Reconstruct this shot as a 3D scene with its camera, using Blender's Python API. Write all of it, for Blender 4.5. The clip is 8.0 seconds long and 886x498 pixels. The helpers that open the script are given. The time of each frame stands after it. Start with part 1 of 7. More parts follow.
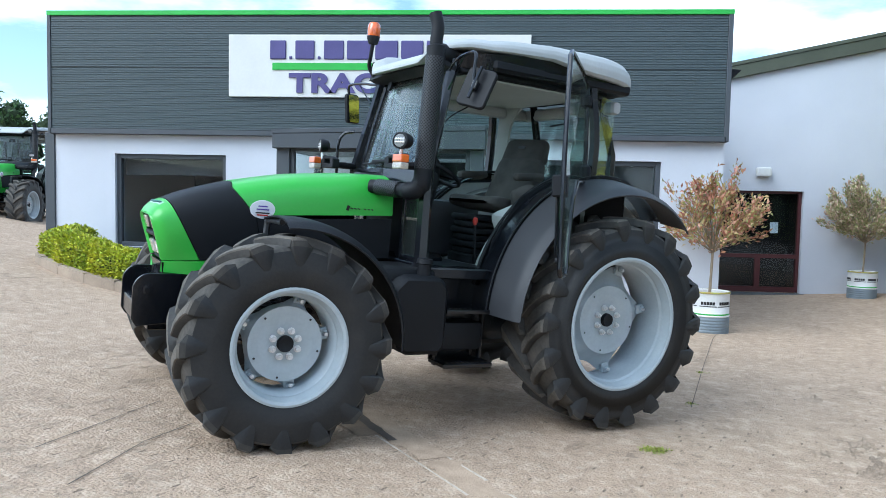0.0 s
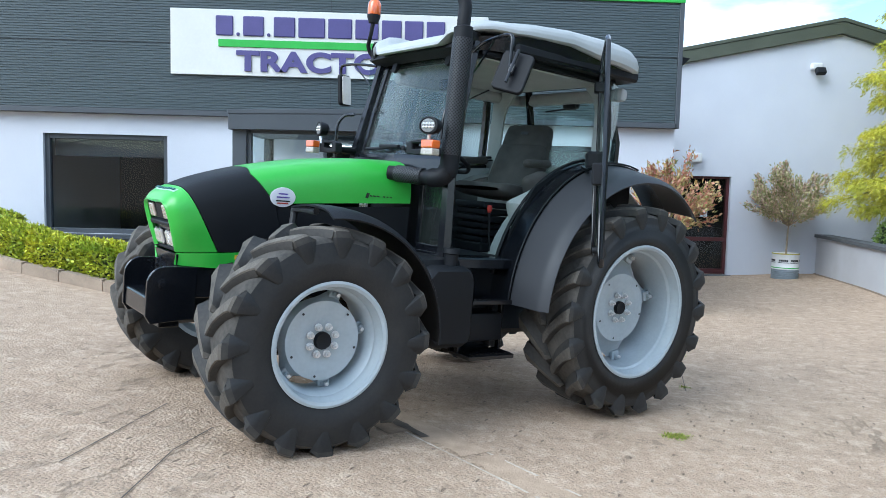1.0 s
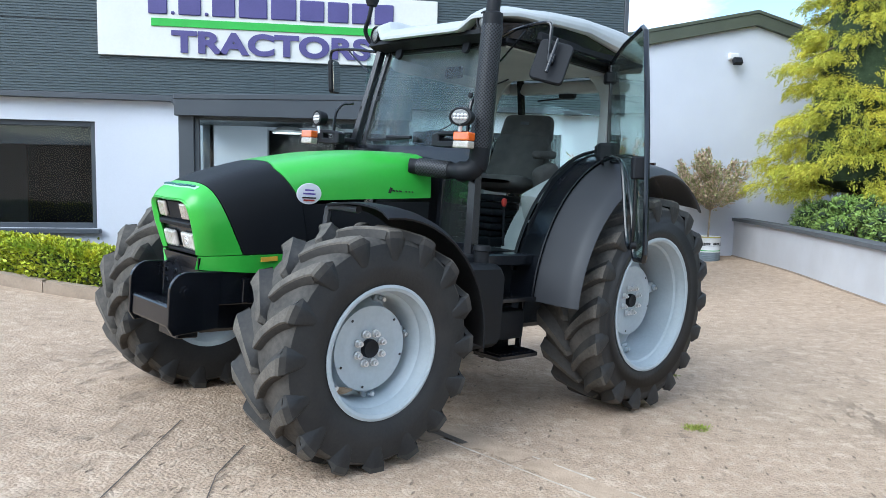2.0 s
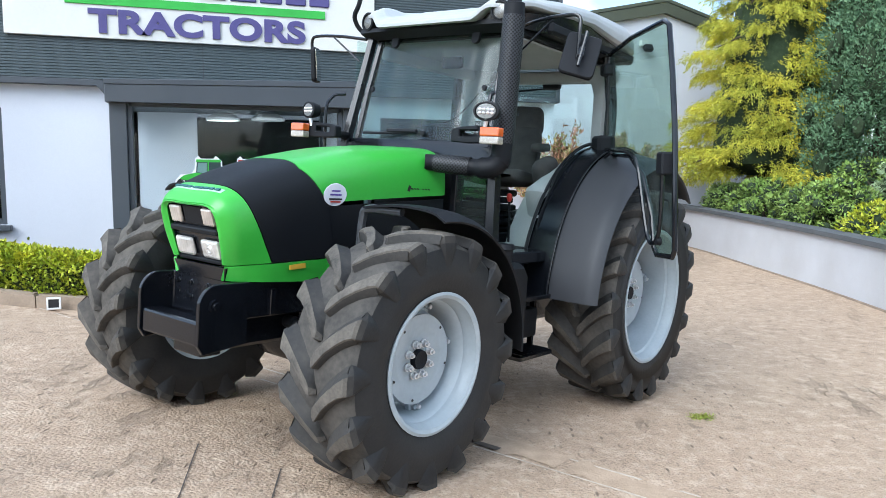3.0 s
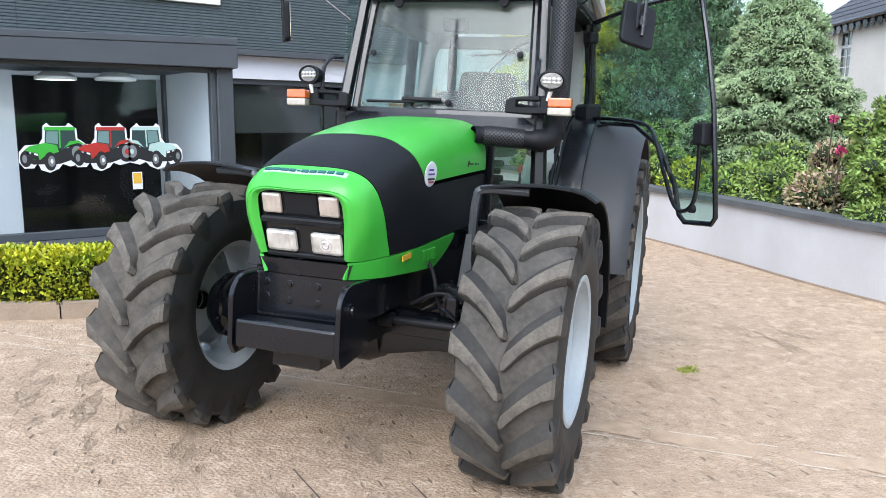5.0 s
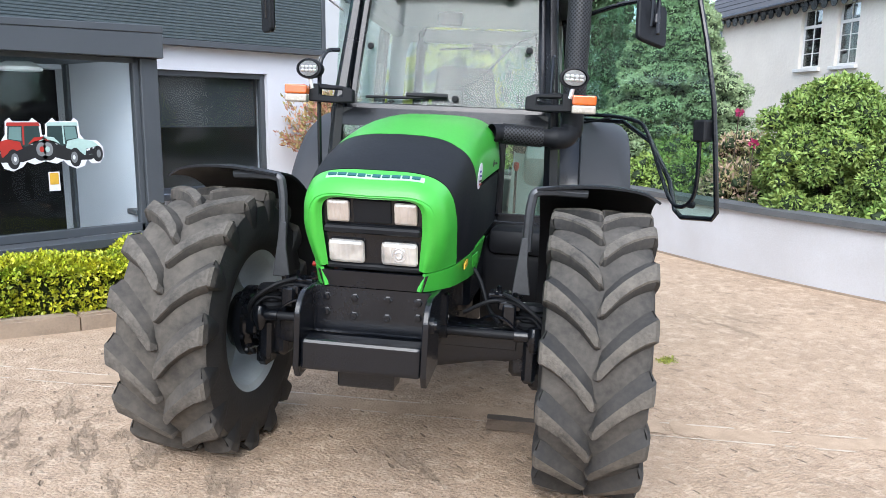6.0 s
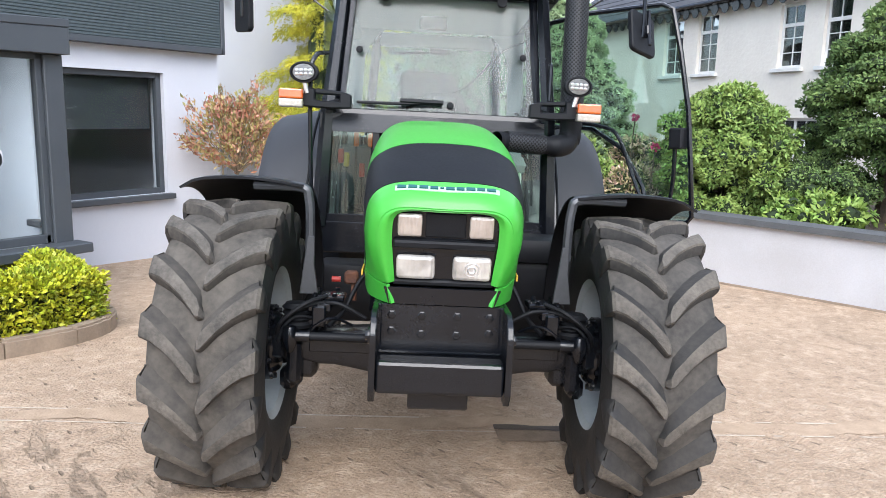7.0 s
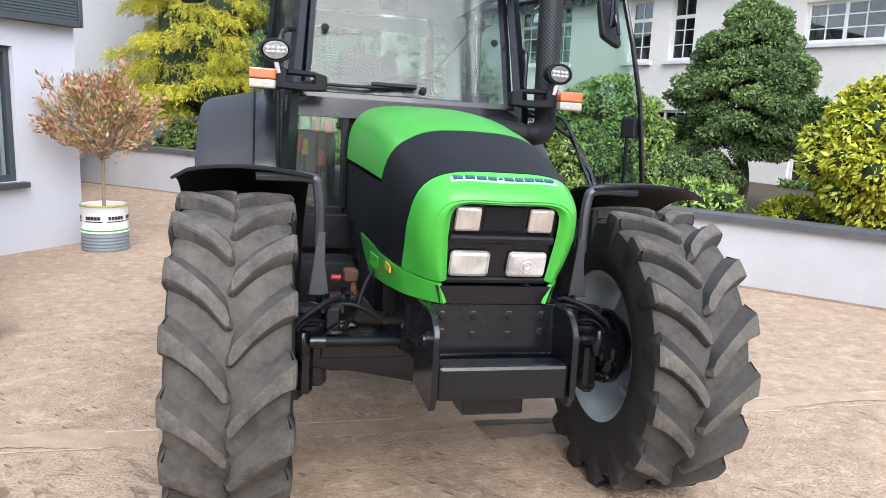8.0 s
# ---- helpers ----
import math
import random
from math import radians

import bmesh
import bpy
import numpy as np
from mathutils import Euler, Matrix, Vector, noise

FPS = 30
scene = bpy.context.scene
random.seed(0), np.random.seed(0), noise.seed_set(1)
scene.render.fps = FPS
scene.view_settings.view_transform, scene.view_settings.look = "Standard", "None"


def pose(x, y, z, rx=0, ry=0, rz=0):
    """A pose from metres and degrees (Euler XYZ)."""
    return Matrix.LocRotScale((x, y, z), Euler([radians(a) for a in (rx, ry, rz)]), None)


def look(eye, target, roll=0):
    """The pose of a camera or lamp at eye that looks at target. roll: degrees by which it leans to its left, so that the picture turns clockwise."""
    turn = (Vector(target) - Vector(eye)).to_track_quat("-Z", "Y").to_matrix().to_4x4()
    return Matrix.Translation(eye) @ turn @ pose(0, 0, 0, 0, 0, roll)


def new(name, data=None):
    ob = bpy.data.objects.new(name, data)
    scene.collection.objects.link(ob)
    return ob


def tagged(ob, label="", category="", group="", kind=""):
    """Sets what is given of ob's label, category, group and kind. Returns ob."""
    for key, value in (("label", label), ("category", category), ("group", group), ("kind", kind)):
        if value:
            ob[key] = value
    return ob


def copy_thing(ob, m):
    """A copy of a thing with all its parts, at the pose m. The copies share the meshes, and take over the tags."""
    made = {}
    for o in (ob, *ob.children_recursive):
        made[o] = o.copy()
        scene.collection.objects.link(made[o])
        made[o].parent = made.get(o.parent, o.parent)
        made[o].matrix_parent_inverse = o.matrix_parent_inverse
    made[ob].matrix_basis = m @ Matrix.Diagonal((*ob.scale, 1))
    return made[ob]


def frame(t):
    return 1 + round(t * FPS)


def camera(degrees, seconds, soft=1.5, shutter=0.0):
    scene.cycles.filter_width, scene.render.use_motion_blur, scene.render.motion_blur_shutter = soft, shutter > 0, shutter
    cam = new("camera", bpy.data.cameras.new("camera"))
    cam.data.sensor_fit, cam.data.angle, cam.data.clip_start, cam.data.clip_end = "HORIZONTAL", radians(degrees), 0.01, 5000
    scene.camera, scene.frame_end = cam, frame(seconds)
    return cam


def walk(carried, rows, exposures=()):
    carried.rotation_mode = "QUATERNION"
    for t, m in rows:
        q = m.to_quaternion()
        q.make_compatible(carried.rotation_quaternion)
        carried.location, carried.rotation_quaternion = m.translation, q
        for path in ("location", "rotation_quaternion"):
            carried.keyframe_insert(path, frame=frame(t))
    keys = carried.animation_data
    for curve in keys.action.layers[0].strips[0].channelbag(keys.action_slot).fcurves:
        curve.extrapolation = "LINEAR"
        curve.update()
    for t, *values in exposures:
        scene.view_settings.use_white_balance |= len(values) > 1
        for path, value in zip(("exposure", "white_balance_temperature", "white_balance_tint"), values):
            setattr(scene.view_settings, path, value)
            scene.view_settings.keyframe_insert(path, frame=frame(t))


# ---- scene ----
cam = camera(60.5, 8.0, soft=0.45)
PATH = [
    (0, (-0.052, 0.484, 1.518), (-0.233, 2.472, 1.393), 1.2),
    (0.5, (-0.445, 0.535, 1.56), (-0.511, 2.528, 1.411), 1.5),
    (1, (-0.811, 0.624, 1.535), (-0.75, 2.616, 1.369), 1.4),
    (1.5, (-1.193, 0.797, 1.571), (-0.996, 2.779, 1.386), 1.2),
    (1.7, (-1.34, 0.835, 1.565), (-1.097, 2.811, 1.375), 1.2),
    (2.8, (-2.17, 1.224, 1.639), (-1.617, 3.132, 1.402), 0.9),
    (3, (-2.282, 1.287, 1.648), (-1.681, 3.18, 1.405), 0.8),
    (3.5, (-2.701, 1.525, 1.684), (-1.947, 3.358, 1.417), 0.9),
    (4, (-3.025, 1.768, 1.674), (-2.125, 3.53, 1.382), 0.7),
    (4.5, (-3.346, 2.05, 1.714), (-2.305, 3.729, 1.399), 0.6),
    (4.7, (-3.485, 2.154, 1.699), (-2.388, 3.795, 1.374), 0.6),
    (5.8, (-4.089, 2.859, 1.72), (-2.709, 4.26, 1.357), 0.7),
    (6, (-4.167, 2.987, 1.727), (-2.74, 4.342, 1.367), 0.7),
    (6.5, (-4.399, 3.335, 1.735), (-2.858, 4.559, 1.379), 0.9),
    (7, (-4.577, 3.661, 1.747), (-2.921, 4.726, 1.395), 1.2),
    (7.5, (-4.639, 4.06, 1.742), (-2.877, 4.936, 1.381), 1.7),
    (8, (-4.75, 4.416, 1.722), (-2.907, 5.097, 1.348), 2.3),
]
walk(cam, [(t, look(eye, target, roll)) for t, eye, target, roll in PATH],
     [(0.0, 1.33, 5460, 3), (1.5, 1.43, 5540, 4), (3.5, 1.54, 5820, 7), (4.5, 1.61, 5970, 9), (6.5, 1.67, 6110, 11), (8.0, 1.62, 6220, 13)])


# world: x along the showroom front, y away from the first eye, z up
def gz(x, y):
    """Height of the sloping yard."""
    x, y = min(max(x, -16.0), 8.0), min(max(y, -2.0), 22.0) - 6.0
    return -0.04482 - 0.06648 * x - 0.02508 * y + 0.00584 * x * x + 0.00246 * x * y - 0.0005 * y * y


# ---------------------------------------------------------------- sky and sun
world = bpy.data.worlds.new("sky")
scene.world = world
world.use_nodes = True
wn, wl = world.node_tree.nodes, world.node_tree.links
wn.clear()
sky = wn.new("ShaderNodeTexSky")
sky.sky_type, sky.sun_disc = "NISHITA", False
SUN_UP, SUN_ROUND = radians(40), radians(234)
sky.sun_elevation, sky.sun_rotation = SUN_UP, SUN_ROUND
coord = wn.new("ShaderNodeTexCoord")
stretch = wn.new("ShaderNodeMapping")
stretch.inputs["Scale"].default_value = (1.6, 1.6, 5.0)
cloud = wn.new("ShaderNodeTexNoise")
cloud.inputs["Scale"].default_value, cloud.inputs["Detail"].default_value, cloud.inputs["Roughness"].default_value = 1.6, 9, 0.58
ramp = wn.new("ShaderNodeValToRGB")
ramp.color_ramp.elements[0].position, ramp.color_ramp.elements[1].position = 0.42, 0.62
shade = wn.new("ShaderNodeTexNoise")
shade.inputs["Scale"].default_value, shade.inputs["Detail"].default_value = 3.1, 6
grey = wn.new("ShaderNodeMix")
grey.data_type = "RGBA"
grey.inputs[6].default_value, grey.inputs[7].default_value = (5.6, 6.1, 6.9, 1), (11.7, 12.0, 12.4, 1)
mix = wn.new("ShaderNodeMix")
mix.data_type = "RGBA"
back = wn.new("ShaderNodeBackground")
back.inputs["Strength"].default_value = 0.1
out = wn.new("ShaderNodeOutputWorld")
wl.new(coord.outputs["Generated"], stretch.inputs["Vector"])
wl.new(stretch.outputs[0], cloud.inputs["Vector"])
wl.new(stretch.outputs[0], shade.inputs["Vector"])
wl.new(cloud.outputs[0], ramp.inputs[0])
wl.new(shade.outputs[0], grey.inputs[0])
wl.new(ramp.outputs[0], mix.inputs[0])
wl.new(sky.outputs[0], mix.inputs[6])
wl.new(grey.outputs[2], mix.inputs[7])
wl.new(mix.outputs[2], back.inputs["Color"])
wl.new(back.outputs[0], out.inputs["Surface"])
sun = new("sun", bpy.data.lights.new("sun", "SUN"))
sun.data.energy, sun.data.angle, sun.data.color = 1.3, radians(45), (1.0, 0.97, 0.92)
SUN_DIR = Vector((math.sin(SUN_ROUND) * math.cos(SUN_UP), math.cos(SUN_ROUND) * math.cos(SUN_UP), math.sin(SUN_UP)))
sun.matrix_world = look((0, 0, 20), Vector((0, 0, 20)) - SUN_DIR)


# ---------------------------------------------------------------- materials
def surface(name, a, b=None, rough=0.6, metal=0.0, scale=3.0, fine=40.0, bump=0.1, grit=0.0, coat=0.0, spread=0.12, vary=0.0, island=0.0, spec=0.5):
    """Paint, render, rubber and the like: two colours mixed by a coarse and a fine noise, with uneven gloss and relief."""
    m = bpy.data.materials.new(name)
    m.use_nodes = True
    n, l = m.node_tree.nodes, m.node_tree.links
    p = n["Principled BSDF"]
    b = b or tuple(min(1, c * 0.8) for c in a)
    tc = n.new("ShaderNodeTexCoord")
    big, small = n.new("ShaderNodeTexNoise"), n.new("ShaderNodeTexNoise")
    big.inputs["Scale"].default_value, big.inputs["Detail"].default_value = scale, 5
    small.inputs["Scale"].default_value, small.inputs["Detail"].default_value = fine, 4
    l.new(tc.outputs["Object"], big.inputs["Vector"])
    l.new(tc.outputs["Object"], small.inputs["Vector"])
    both = n.new("ShaderNodeMath")
    both.operation = "MULTIPLY_ADD"
    both.inputs[1].default_value = 0.45
    l.new(small.outputs[0], both.inputs[0])
    l.new(big.outputs[0], both.inputs[2])
    span = n.new("ShaderNodeMapRange")
    span.inputs[1].default_value, span.inputs[2].default_value = 0.5, 0.95
    l.new(both.outputs[0], span.inputs[0])
    col = n.new("ShaderNodeMix")
    col.data_type = "RGBA"
    col.inputs[6].default_value, col.inputs[7].default_value = (*a, 1), (*b, 1)
    l.new(span.outputs[0], col.inputs[0])
    last = col.outputs[2]
    if vary or island:
        hsv = n.new("ShaderNodeHueSaturation")
        jit = n.new("ShaderNodeMapRange")
        k = vary or island
        jit.inputs[3].default_value, jit.inputs[4].default_value = 1 - k, 1 + k
        if vary:
            l.new(n.new("ShaderNodeObjectInfo").outputs["Random"], jit.inputs[0])
        else:
            l.new(n.new("ShaderNodeNewGeometry").outputs["Random Per Island"], jit.inputs[0])
        l.new(jit.outputs[0], hsv.inputs["Value"])
        if island:
            hue = n.new("ShaderNodeMapRange")
            hue.inputs[3].default_value, hue.inputs[4].default_value = 0.485, 0.515
            spread_out = n.new("ShaderNodeMath")
            spread_out.operation, spread_out.inputs[1].default_value = "MULTIPLY", 7.31
            wrap = n.new("ShaderNodeMath")
            wrap.operation = "FRACT"
            l.new(jit.inputs[0].links[0].from_socket, spread_out.inputs[0])
            l.new(spread_out.outputs[0], wrap.inputs[0])
            l.new(wrap.outputs[0], hue.inputs[0])
            l.new(hue.outputs[0], hsv.inputs["Hue"])
        l.new(last, hsv.inputs["Color"])
        last = hsv.outputs[0]
    l.new(last, p.inputs["Base Color"])
    gloss = n.new("ShaderNodeMapRange")
    gloss.inputs[3].default_value, gloss.inputs[4].default_value = max(0.02, rough - spread), min(1, rough + spread)
    l.new(both.outputs[0], gloss.inputs[0])
    l.new(gloss.outputs[0], p.inputs["Roughness"])
    p.inputs["Metallic"].default_value = metal
    p.inputs["Specular IOR Level"].default_value = spec
    p.inputs["Coat Weight"].default_value = coat
    p.inputs["Coat Roughness"].default_value = 0.06
    if bump:
        bp = n.new("ShaderNodeBump")
        bp.inputs["Strength"].default_value, bp.inputs["Distance"].default_value = bump, 0.01
        l.new(small.outputs[0], bp.inputs["Height"])
        l.new(bp.outputs[0], p.inputs["Normal"])
    return m


def glass(name, tint, head_on=0.05, dust_haze=0.0, streak=(9.0, 9.0, 1.2), blur=0.0, edge=0.6, ripple=0.0):
    """A thin pane: clear and tinted, with a sheen that grows at grazing angles and a pale film in streaks: dust, and on
    the windscreen also a painted stand-in for reflected sky.
    """
    m = bpy.data.materials.new(name)
    m.use_nodes = True
    n, l = m.node_tree.nodes, m.node_tree.links
    n.clear()
    o = n.new("ShaderNodeOutputMaterial")
    t, g, mx = n.new("ShaderNodeBsdfTransparent"), n.new("ShaderNodeBsdfGlossy"), n.new("ShaderNodeMixShader")
    t.inputs[0].default_value = (*tint, 1)
    g.inputs["Roughness"].default_value = blur
    lw, pw, ma = n.new("ShaderNodeLayerWeight"), n.new("ShaderNodeMath"), n.new("ShaderNodeMath")
    lw.inputs[0].default_value = 0.5
    pw.operation, pw.inputs[1].default_value = "POWER", 4.0
    ma.operation, ma.inputs[1].default_value, ma.inputs[2].default_value = "MULTIPLY_ADD", edge, head_on
    l.new(lw.outputs["Facing"], pw.inputs[0])
    l.new(pw.outputs[0], ma.inputs[0])
    l.new(ma.outputs[0], mx.inputs[0])
    l.new(t.outputs[0], mx.inputs[1])
    l.new(g.outputs[0], mx.inputs[2])
    last = mx.outputs[0]
    if ripple:
        rc, rm, rn, rb = n.new("ShaderNodeTexCoord"), n.new("ShaderNodeMapping"), n.new("ShaderNodeTexNoise"), n.new("ShaderNodeBump")
        rm.inputs["Scale"].default_value = (0.6, 5.0, 0.9)
        rn.inputs["Scale"].default_value, rn.inputs["Detail"].default_value, rn.inputs["Distortion"].default_value = 1.0, 0.6, 0.9
        rb.inputs["Strength"].default_value, rb.inputs["Distance"].default_value = 1.0, ripple
        l.new(rc.outputs["Object"], rm.inputs[0])
        l.new(rm.outputs[0], rn.inputs["Vector"])
        l.new(rn.outputs[0], rb.inputs["Height"])
        l.new(rb.outputs[0], g.inputs["Normal"])
    # pale diffuse streaks: dust, and on the windscreen painted sky reflection too
    if dust_haze:
        tc, mp, nz, rg = n.new("ShaderNodeTexCoord"), n.new("ShaderNodeMapping"), n.new("ShaderNodeTexNoise"), n.new("ShaderNodeMapRange")
        mp.inputs["Scale"].default_value = streak
        nz.inputs["Scale"].default_value, nz.inputs["Detail"].default_value, nz.inputs["Distortion"].default_value = 1.0, 4, 0.4
        rg.interpolation_type = "SMOOTHSTEP"
        rg.inputs[1].default_value, rg.inputs[2].default_value, rg.inputs[3].default_value, rg.inputs[4].default_value = 0.35, 0.75, dust_haze * 0.25, dust_haze
        df, m2 = n.new("ShaderNodeBsdfDiffuse"), n.new("ShaderNodeMixShader")
        df.inputs[0].default_value = (0.7, 0.71, 0.7, 1)
        l.new(tc.outputs["Object"], mp.inputs[0])
        l.new(mp.outputs[0], nz.inputs["Vector"])
        l.new(nz.outputs[0], rg.inputs[0])
        l.new(rg.outputs[0], m2.inputs[0])
        l.new(last, m2.inputs[1])
        l.new(df.outputs[0], m2.inputs[2])
        last = m2.outputs[0]
    l.new(last, o.inputs[0])
    return m


def lens(name, col, dark=None, rough=0.15, flute=0.0):
    """A moulded lamp lens over a bright reflector, with fine flutes."""
    m = surface(name, col, dark or tuple(c * 0.55 for c in col), rough, 0.45 if flute else 0.0, 7, 30, 0.0, coat=1.0, spread=0.05)
    if flute:
        n, l = m.node_tree.nodes, m.node_tree.links
        w, bp, tc = n.new("ShaderNodeTexWave"), n.new("ShaderNodeBump"), n.new("ShaderNodeTexCoord")
        w.bands_direction = "Y"
        w.inputs["Scale"].default_value = flute
        bp.inputs["Strength"].default_value, bp.inputs["Distance"].default_value = 0.3, 0.004
        l.new(tc.outputs["Object"], w.inputs["Vector"])
        l.new(w.outputs[1], bp.inputs["Height"])
        l.new(bp.outputs[0], n["Principled BSDF"].inputs["Normal"])
    return m


GREEN = surface("green_paint", (0.058, 0.40, 0.042), (0.05, 0.365, 0.037), 0.34, scale=1.2, fine=60, bump=0.012, coat=0.16, spread=0.05)
BAND = surface("matt_black_paint", (0.0045, 0.0055, 0.0075), (0.007, 0.008, 0.010), 0.52, scale=2, fine=90, bump=0.04, spec=0.22)
GLOSSBLACK = surface("gloss_black_paint", (0.003, 0.004, 0.006), (0.006, 0.007, 0.010), 0.19, scale=4, fine=70, bump=0.05, spec=0.45, spread=0.1, coat=0.12)
PLASTIC = surface("black_plastic", (0.005, 0.006, 0.008), (0.009, 0.010, 0.0125), 0.52, scale=5, fine=140, bump=0.1, spec=0.25)
FENDER = surface("grey_fender_plastic", (0.028, 0.030, 0.035), (0.038, 0.040, 0.045), 0.5, scale=3, fine=160, bump=0.08, spec=0.35)
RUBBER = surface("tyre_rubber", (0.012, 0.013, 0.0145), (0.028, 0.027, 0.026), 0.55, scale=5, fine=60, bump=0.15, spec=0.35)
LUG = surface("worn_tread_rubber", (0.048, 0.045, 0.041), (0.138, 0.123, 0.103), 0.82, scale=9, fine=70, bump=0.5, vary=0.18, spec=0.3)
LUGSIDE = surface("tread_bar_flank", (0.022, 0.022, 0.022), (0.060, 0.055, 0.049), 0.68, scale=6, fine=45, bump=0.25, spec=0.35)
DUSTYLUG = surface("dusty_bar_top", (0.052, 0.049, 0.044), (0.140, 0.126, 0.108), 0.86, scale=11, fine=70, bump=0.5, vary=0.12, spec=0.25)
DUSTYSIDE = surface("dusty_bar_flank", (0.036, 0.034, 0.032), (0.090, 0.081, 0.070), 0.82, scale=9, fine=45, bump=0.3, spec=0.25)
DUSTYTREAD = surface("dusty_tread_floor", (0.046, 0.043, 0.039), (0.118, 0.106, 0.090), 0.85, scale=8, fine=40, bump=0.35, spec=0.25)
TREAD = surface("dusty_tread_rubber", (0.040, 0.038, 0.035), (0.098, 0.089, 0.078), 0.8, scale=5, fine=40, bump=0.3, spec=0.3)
SILVER = surface("silver_rim_paint", (0.40, 0.445, 0.47), (0.34, 0.385, 0.41), 0.42, scale=6, fine=50, bump=0.06, coat=0.1)
STEEL = surface("zinc_steel", (0.78, 0.78, 0.78), (0.6, 0.6, 0.6), 0.3, 0.7, 30, 120, 0.1)
ROOF = surface("pale_grey_roof", (0.40, 0.42, 0.42), (0.34, 0.36, 0.36), 0.45, scale=2.5, fine=60, bump=0.05)
INNER = surface("grey_cab_trim", (0.40, 0.42, 0.41), (0.33, 0.35, 0.34), 0.7, scale=4, fine=90, bump=0.08)
HEADLINE = surface("grey_headlining", (0.46, 0.47, 0.47), (0.40, 0.41, 0.41), 0.85, scale=4, fine=120, bump=0.1)
FLOORGREY = surface("grey_floor_lining", (0.24, 0.25, 0.25), (0.17, 0.18, 0.18), 0.8, scale=6, fine=90, bump=0.2)
SEAT = surface("seat_cloth", (0.036, 0.034, 0.032), (0.075, 0.069, 0.064), 0.9, scale=8, fine=260, bump=0.3)
ORANGE = lens("orange_lens", (0.75, 0.14, 0.02))
CLEAR = lens("pale_lens", (0.74, 0.73, 0.70), (0.36, 0.35, 0.33), 0.14, 16.0)
WARM = lens("white_lens", (0.70, 0.64, 0.58), (0.46, 0.41, 0.37), 0.14, 20.0)
LEDFACE = surface("led_reflector", (0.26, 0.26, 0.25), (0.12, 0.12, 0.115), 0.25, 0.5, 60, 120, 0.2)
STAYGREY = surface("grey_steel_stay", (0.075, 0.08, 0.088), (0.05, 0.054, 0.06), 0.35, 0.4, 6, 60, 0.1)
BEIGE = surface("side_light_lens", (0.46, 0.42, 0.36), (0.36, 0.32, 0.27), 0.2, 0.2, 30, 90, 0.1, coat=0.6)
RED = surface("red_plastic", (0.42, 0.03, 0.02), rough=0.4)
YELLOW = surface("yellow_sticker", (0.7, 0.42, 0.04), rough=0.5)
STICKER = surface("white_sticker", (0.75, 0.76, 0.8), (0.7, 0.71, 0.75), 0.4, bump=0.0)
NAMEPLATE = surface("pale_green_decal", (0.44, 0.66, 0.50), (0.38, 0.60, 0.44), 0.4, bump=0.0)
PURPLE = surface("purple_ink", (0.11, 0.06, 0.35), rough=0.5)
INK = surface("black_ink", (0.012, 0.012, 0.014), rough=0.5, bump=0)
TEAL = surface("dark_teal_letters", (0.01, 0.10, 0.11), rough=0.4, bump=0)
CABGLASS = glass("cab_glass", (0.86, 0.945, 0.925), 0.045, 0.02)
SCREENGLASS = glass("windscreen_glass", (0.66, 0.74, 0.73), 0.03, 0.03, blur=0.20, edge=0.85, ripple=0.022)
DOORGLASS = glass("door_glass", (0.76, 0.88, 0.83), 0.07, 0.018)
SHOPGLASS = glass("showroom_glass", (0.86, 0.90, 0.91), 0.024, 0.005, edge=0.12)
MIRROR = surface("mirror_face", (0.75, 0.75, 0.75), rough=0.03, metal=1.0, bump=0, spread=0.01)
RUST = surface("rusty_metal", (0.16, 0.06, 0.03), (0.08, 0.04, 0.03), 0.8, scale=20, fine=80, bump=0.3)

RENDER = surface("white_wall_render", (0.59, 0.605, 0.65), (0.53, 0.545, 0.59), 0.85, scale=0.6, fine=70, bump=0.12)
WALLPAINT = surface("weathered_wall_paint", (0.56, 0.565, 0.585), (0.47, 0.465, 0.47), 0.88, scale=1.1, fine=60, bump=0.2)
ANTHRACITE = surface("anthracite_frame", (0.05, 0.058, 0.068), (0.06, 0.068, 0.078), 0.45, scale=2, fine=60, bump=0.04)
CLADDING = surface("ribbed_cladding_steel", (0.052, 0.071, 0.078), (0.063, 0.083, 0.091), 0.45, scale=0.5, fine=8, bump=0.03)
TRIMGREEN = surface("green_trim", (0.05, 0.42, 0.05), rough=0.4, bump=0.02)
SIGN = surface("cream_sign_panel", (0.66, 0.66, 0.62), (0.6, 0.6, 0.57), 0.5, scale=1.2, fine=30, bump=0.03)
LETTER = surface("purple_letter", (0.075, 0.062, 0.20), (0.06, 0.05, 0.17), 0.45, scale=3, bump=0.02)
OLIVE = surface("olive_fascia", (0.075, 0.085, 0.058), (0.06, 0.068, 0.046), 0.55, scale=2, fine=30, bump=0.06)
# near-black for room surfaces: the dimness indoors is put into the colour
ROOMSHADE = surface("dim_room", (0.010, 0.011, 0.013), (0.007, 0.008, 0.010), 0.8, scale=1)
MAROON = surface("maroon_frame", (0.07, 0.012, 0.014), rough=0.4, bump=0.02)
COPING = surface("dark_coping_stone", (0.075, 0.08, 0.085), (0.11, 0.115, 0.12), 0.8, scale=3, fine=60, bump=0.3)
KERB = surface("kerb_concrete", (0.36, 0.28, 0.205), (0.25, 0.195, 0.145), 0.9, scale=4, fine=50, bump=0.4, vary=0.1)
SOIL = surface("garden_soil", (0.05, 0.038, 0.026), (0.09, 0.07, 0.045), 0.95, scale=3, fine=30, bump=0.6)
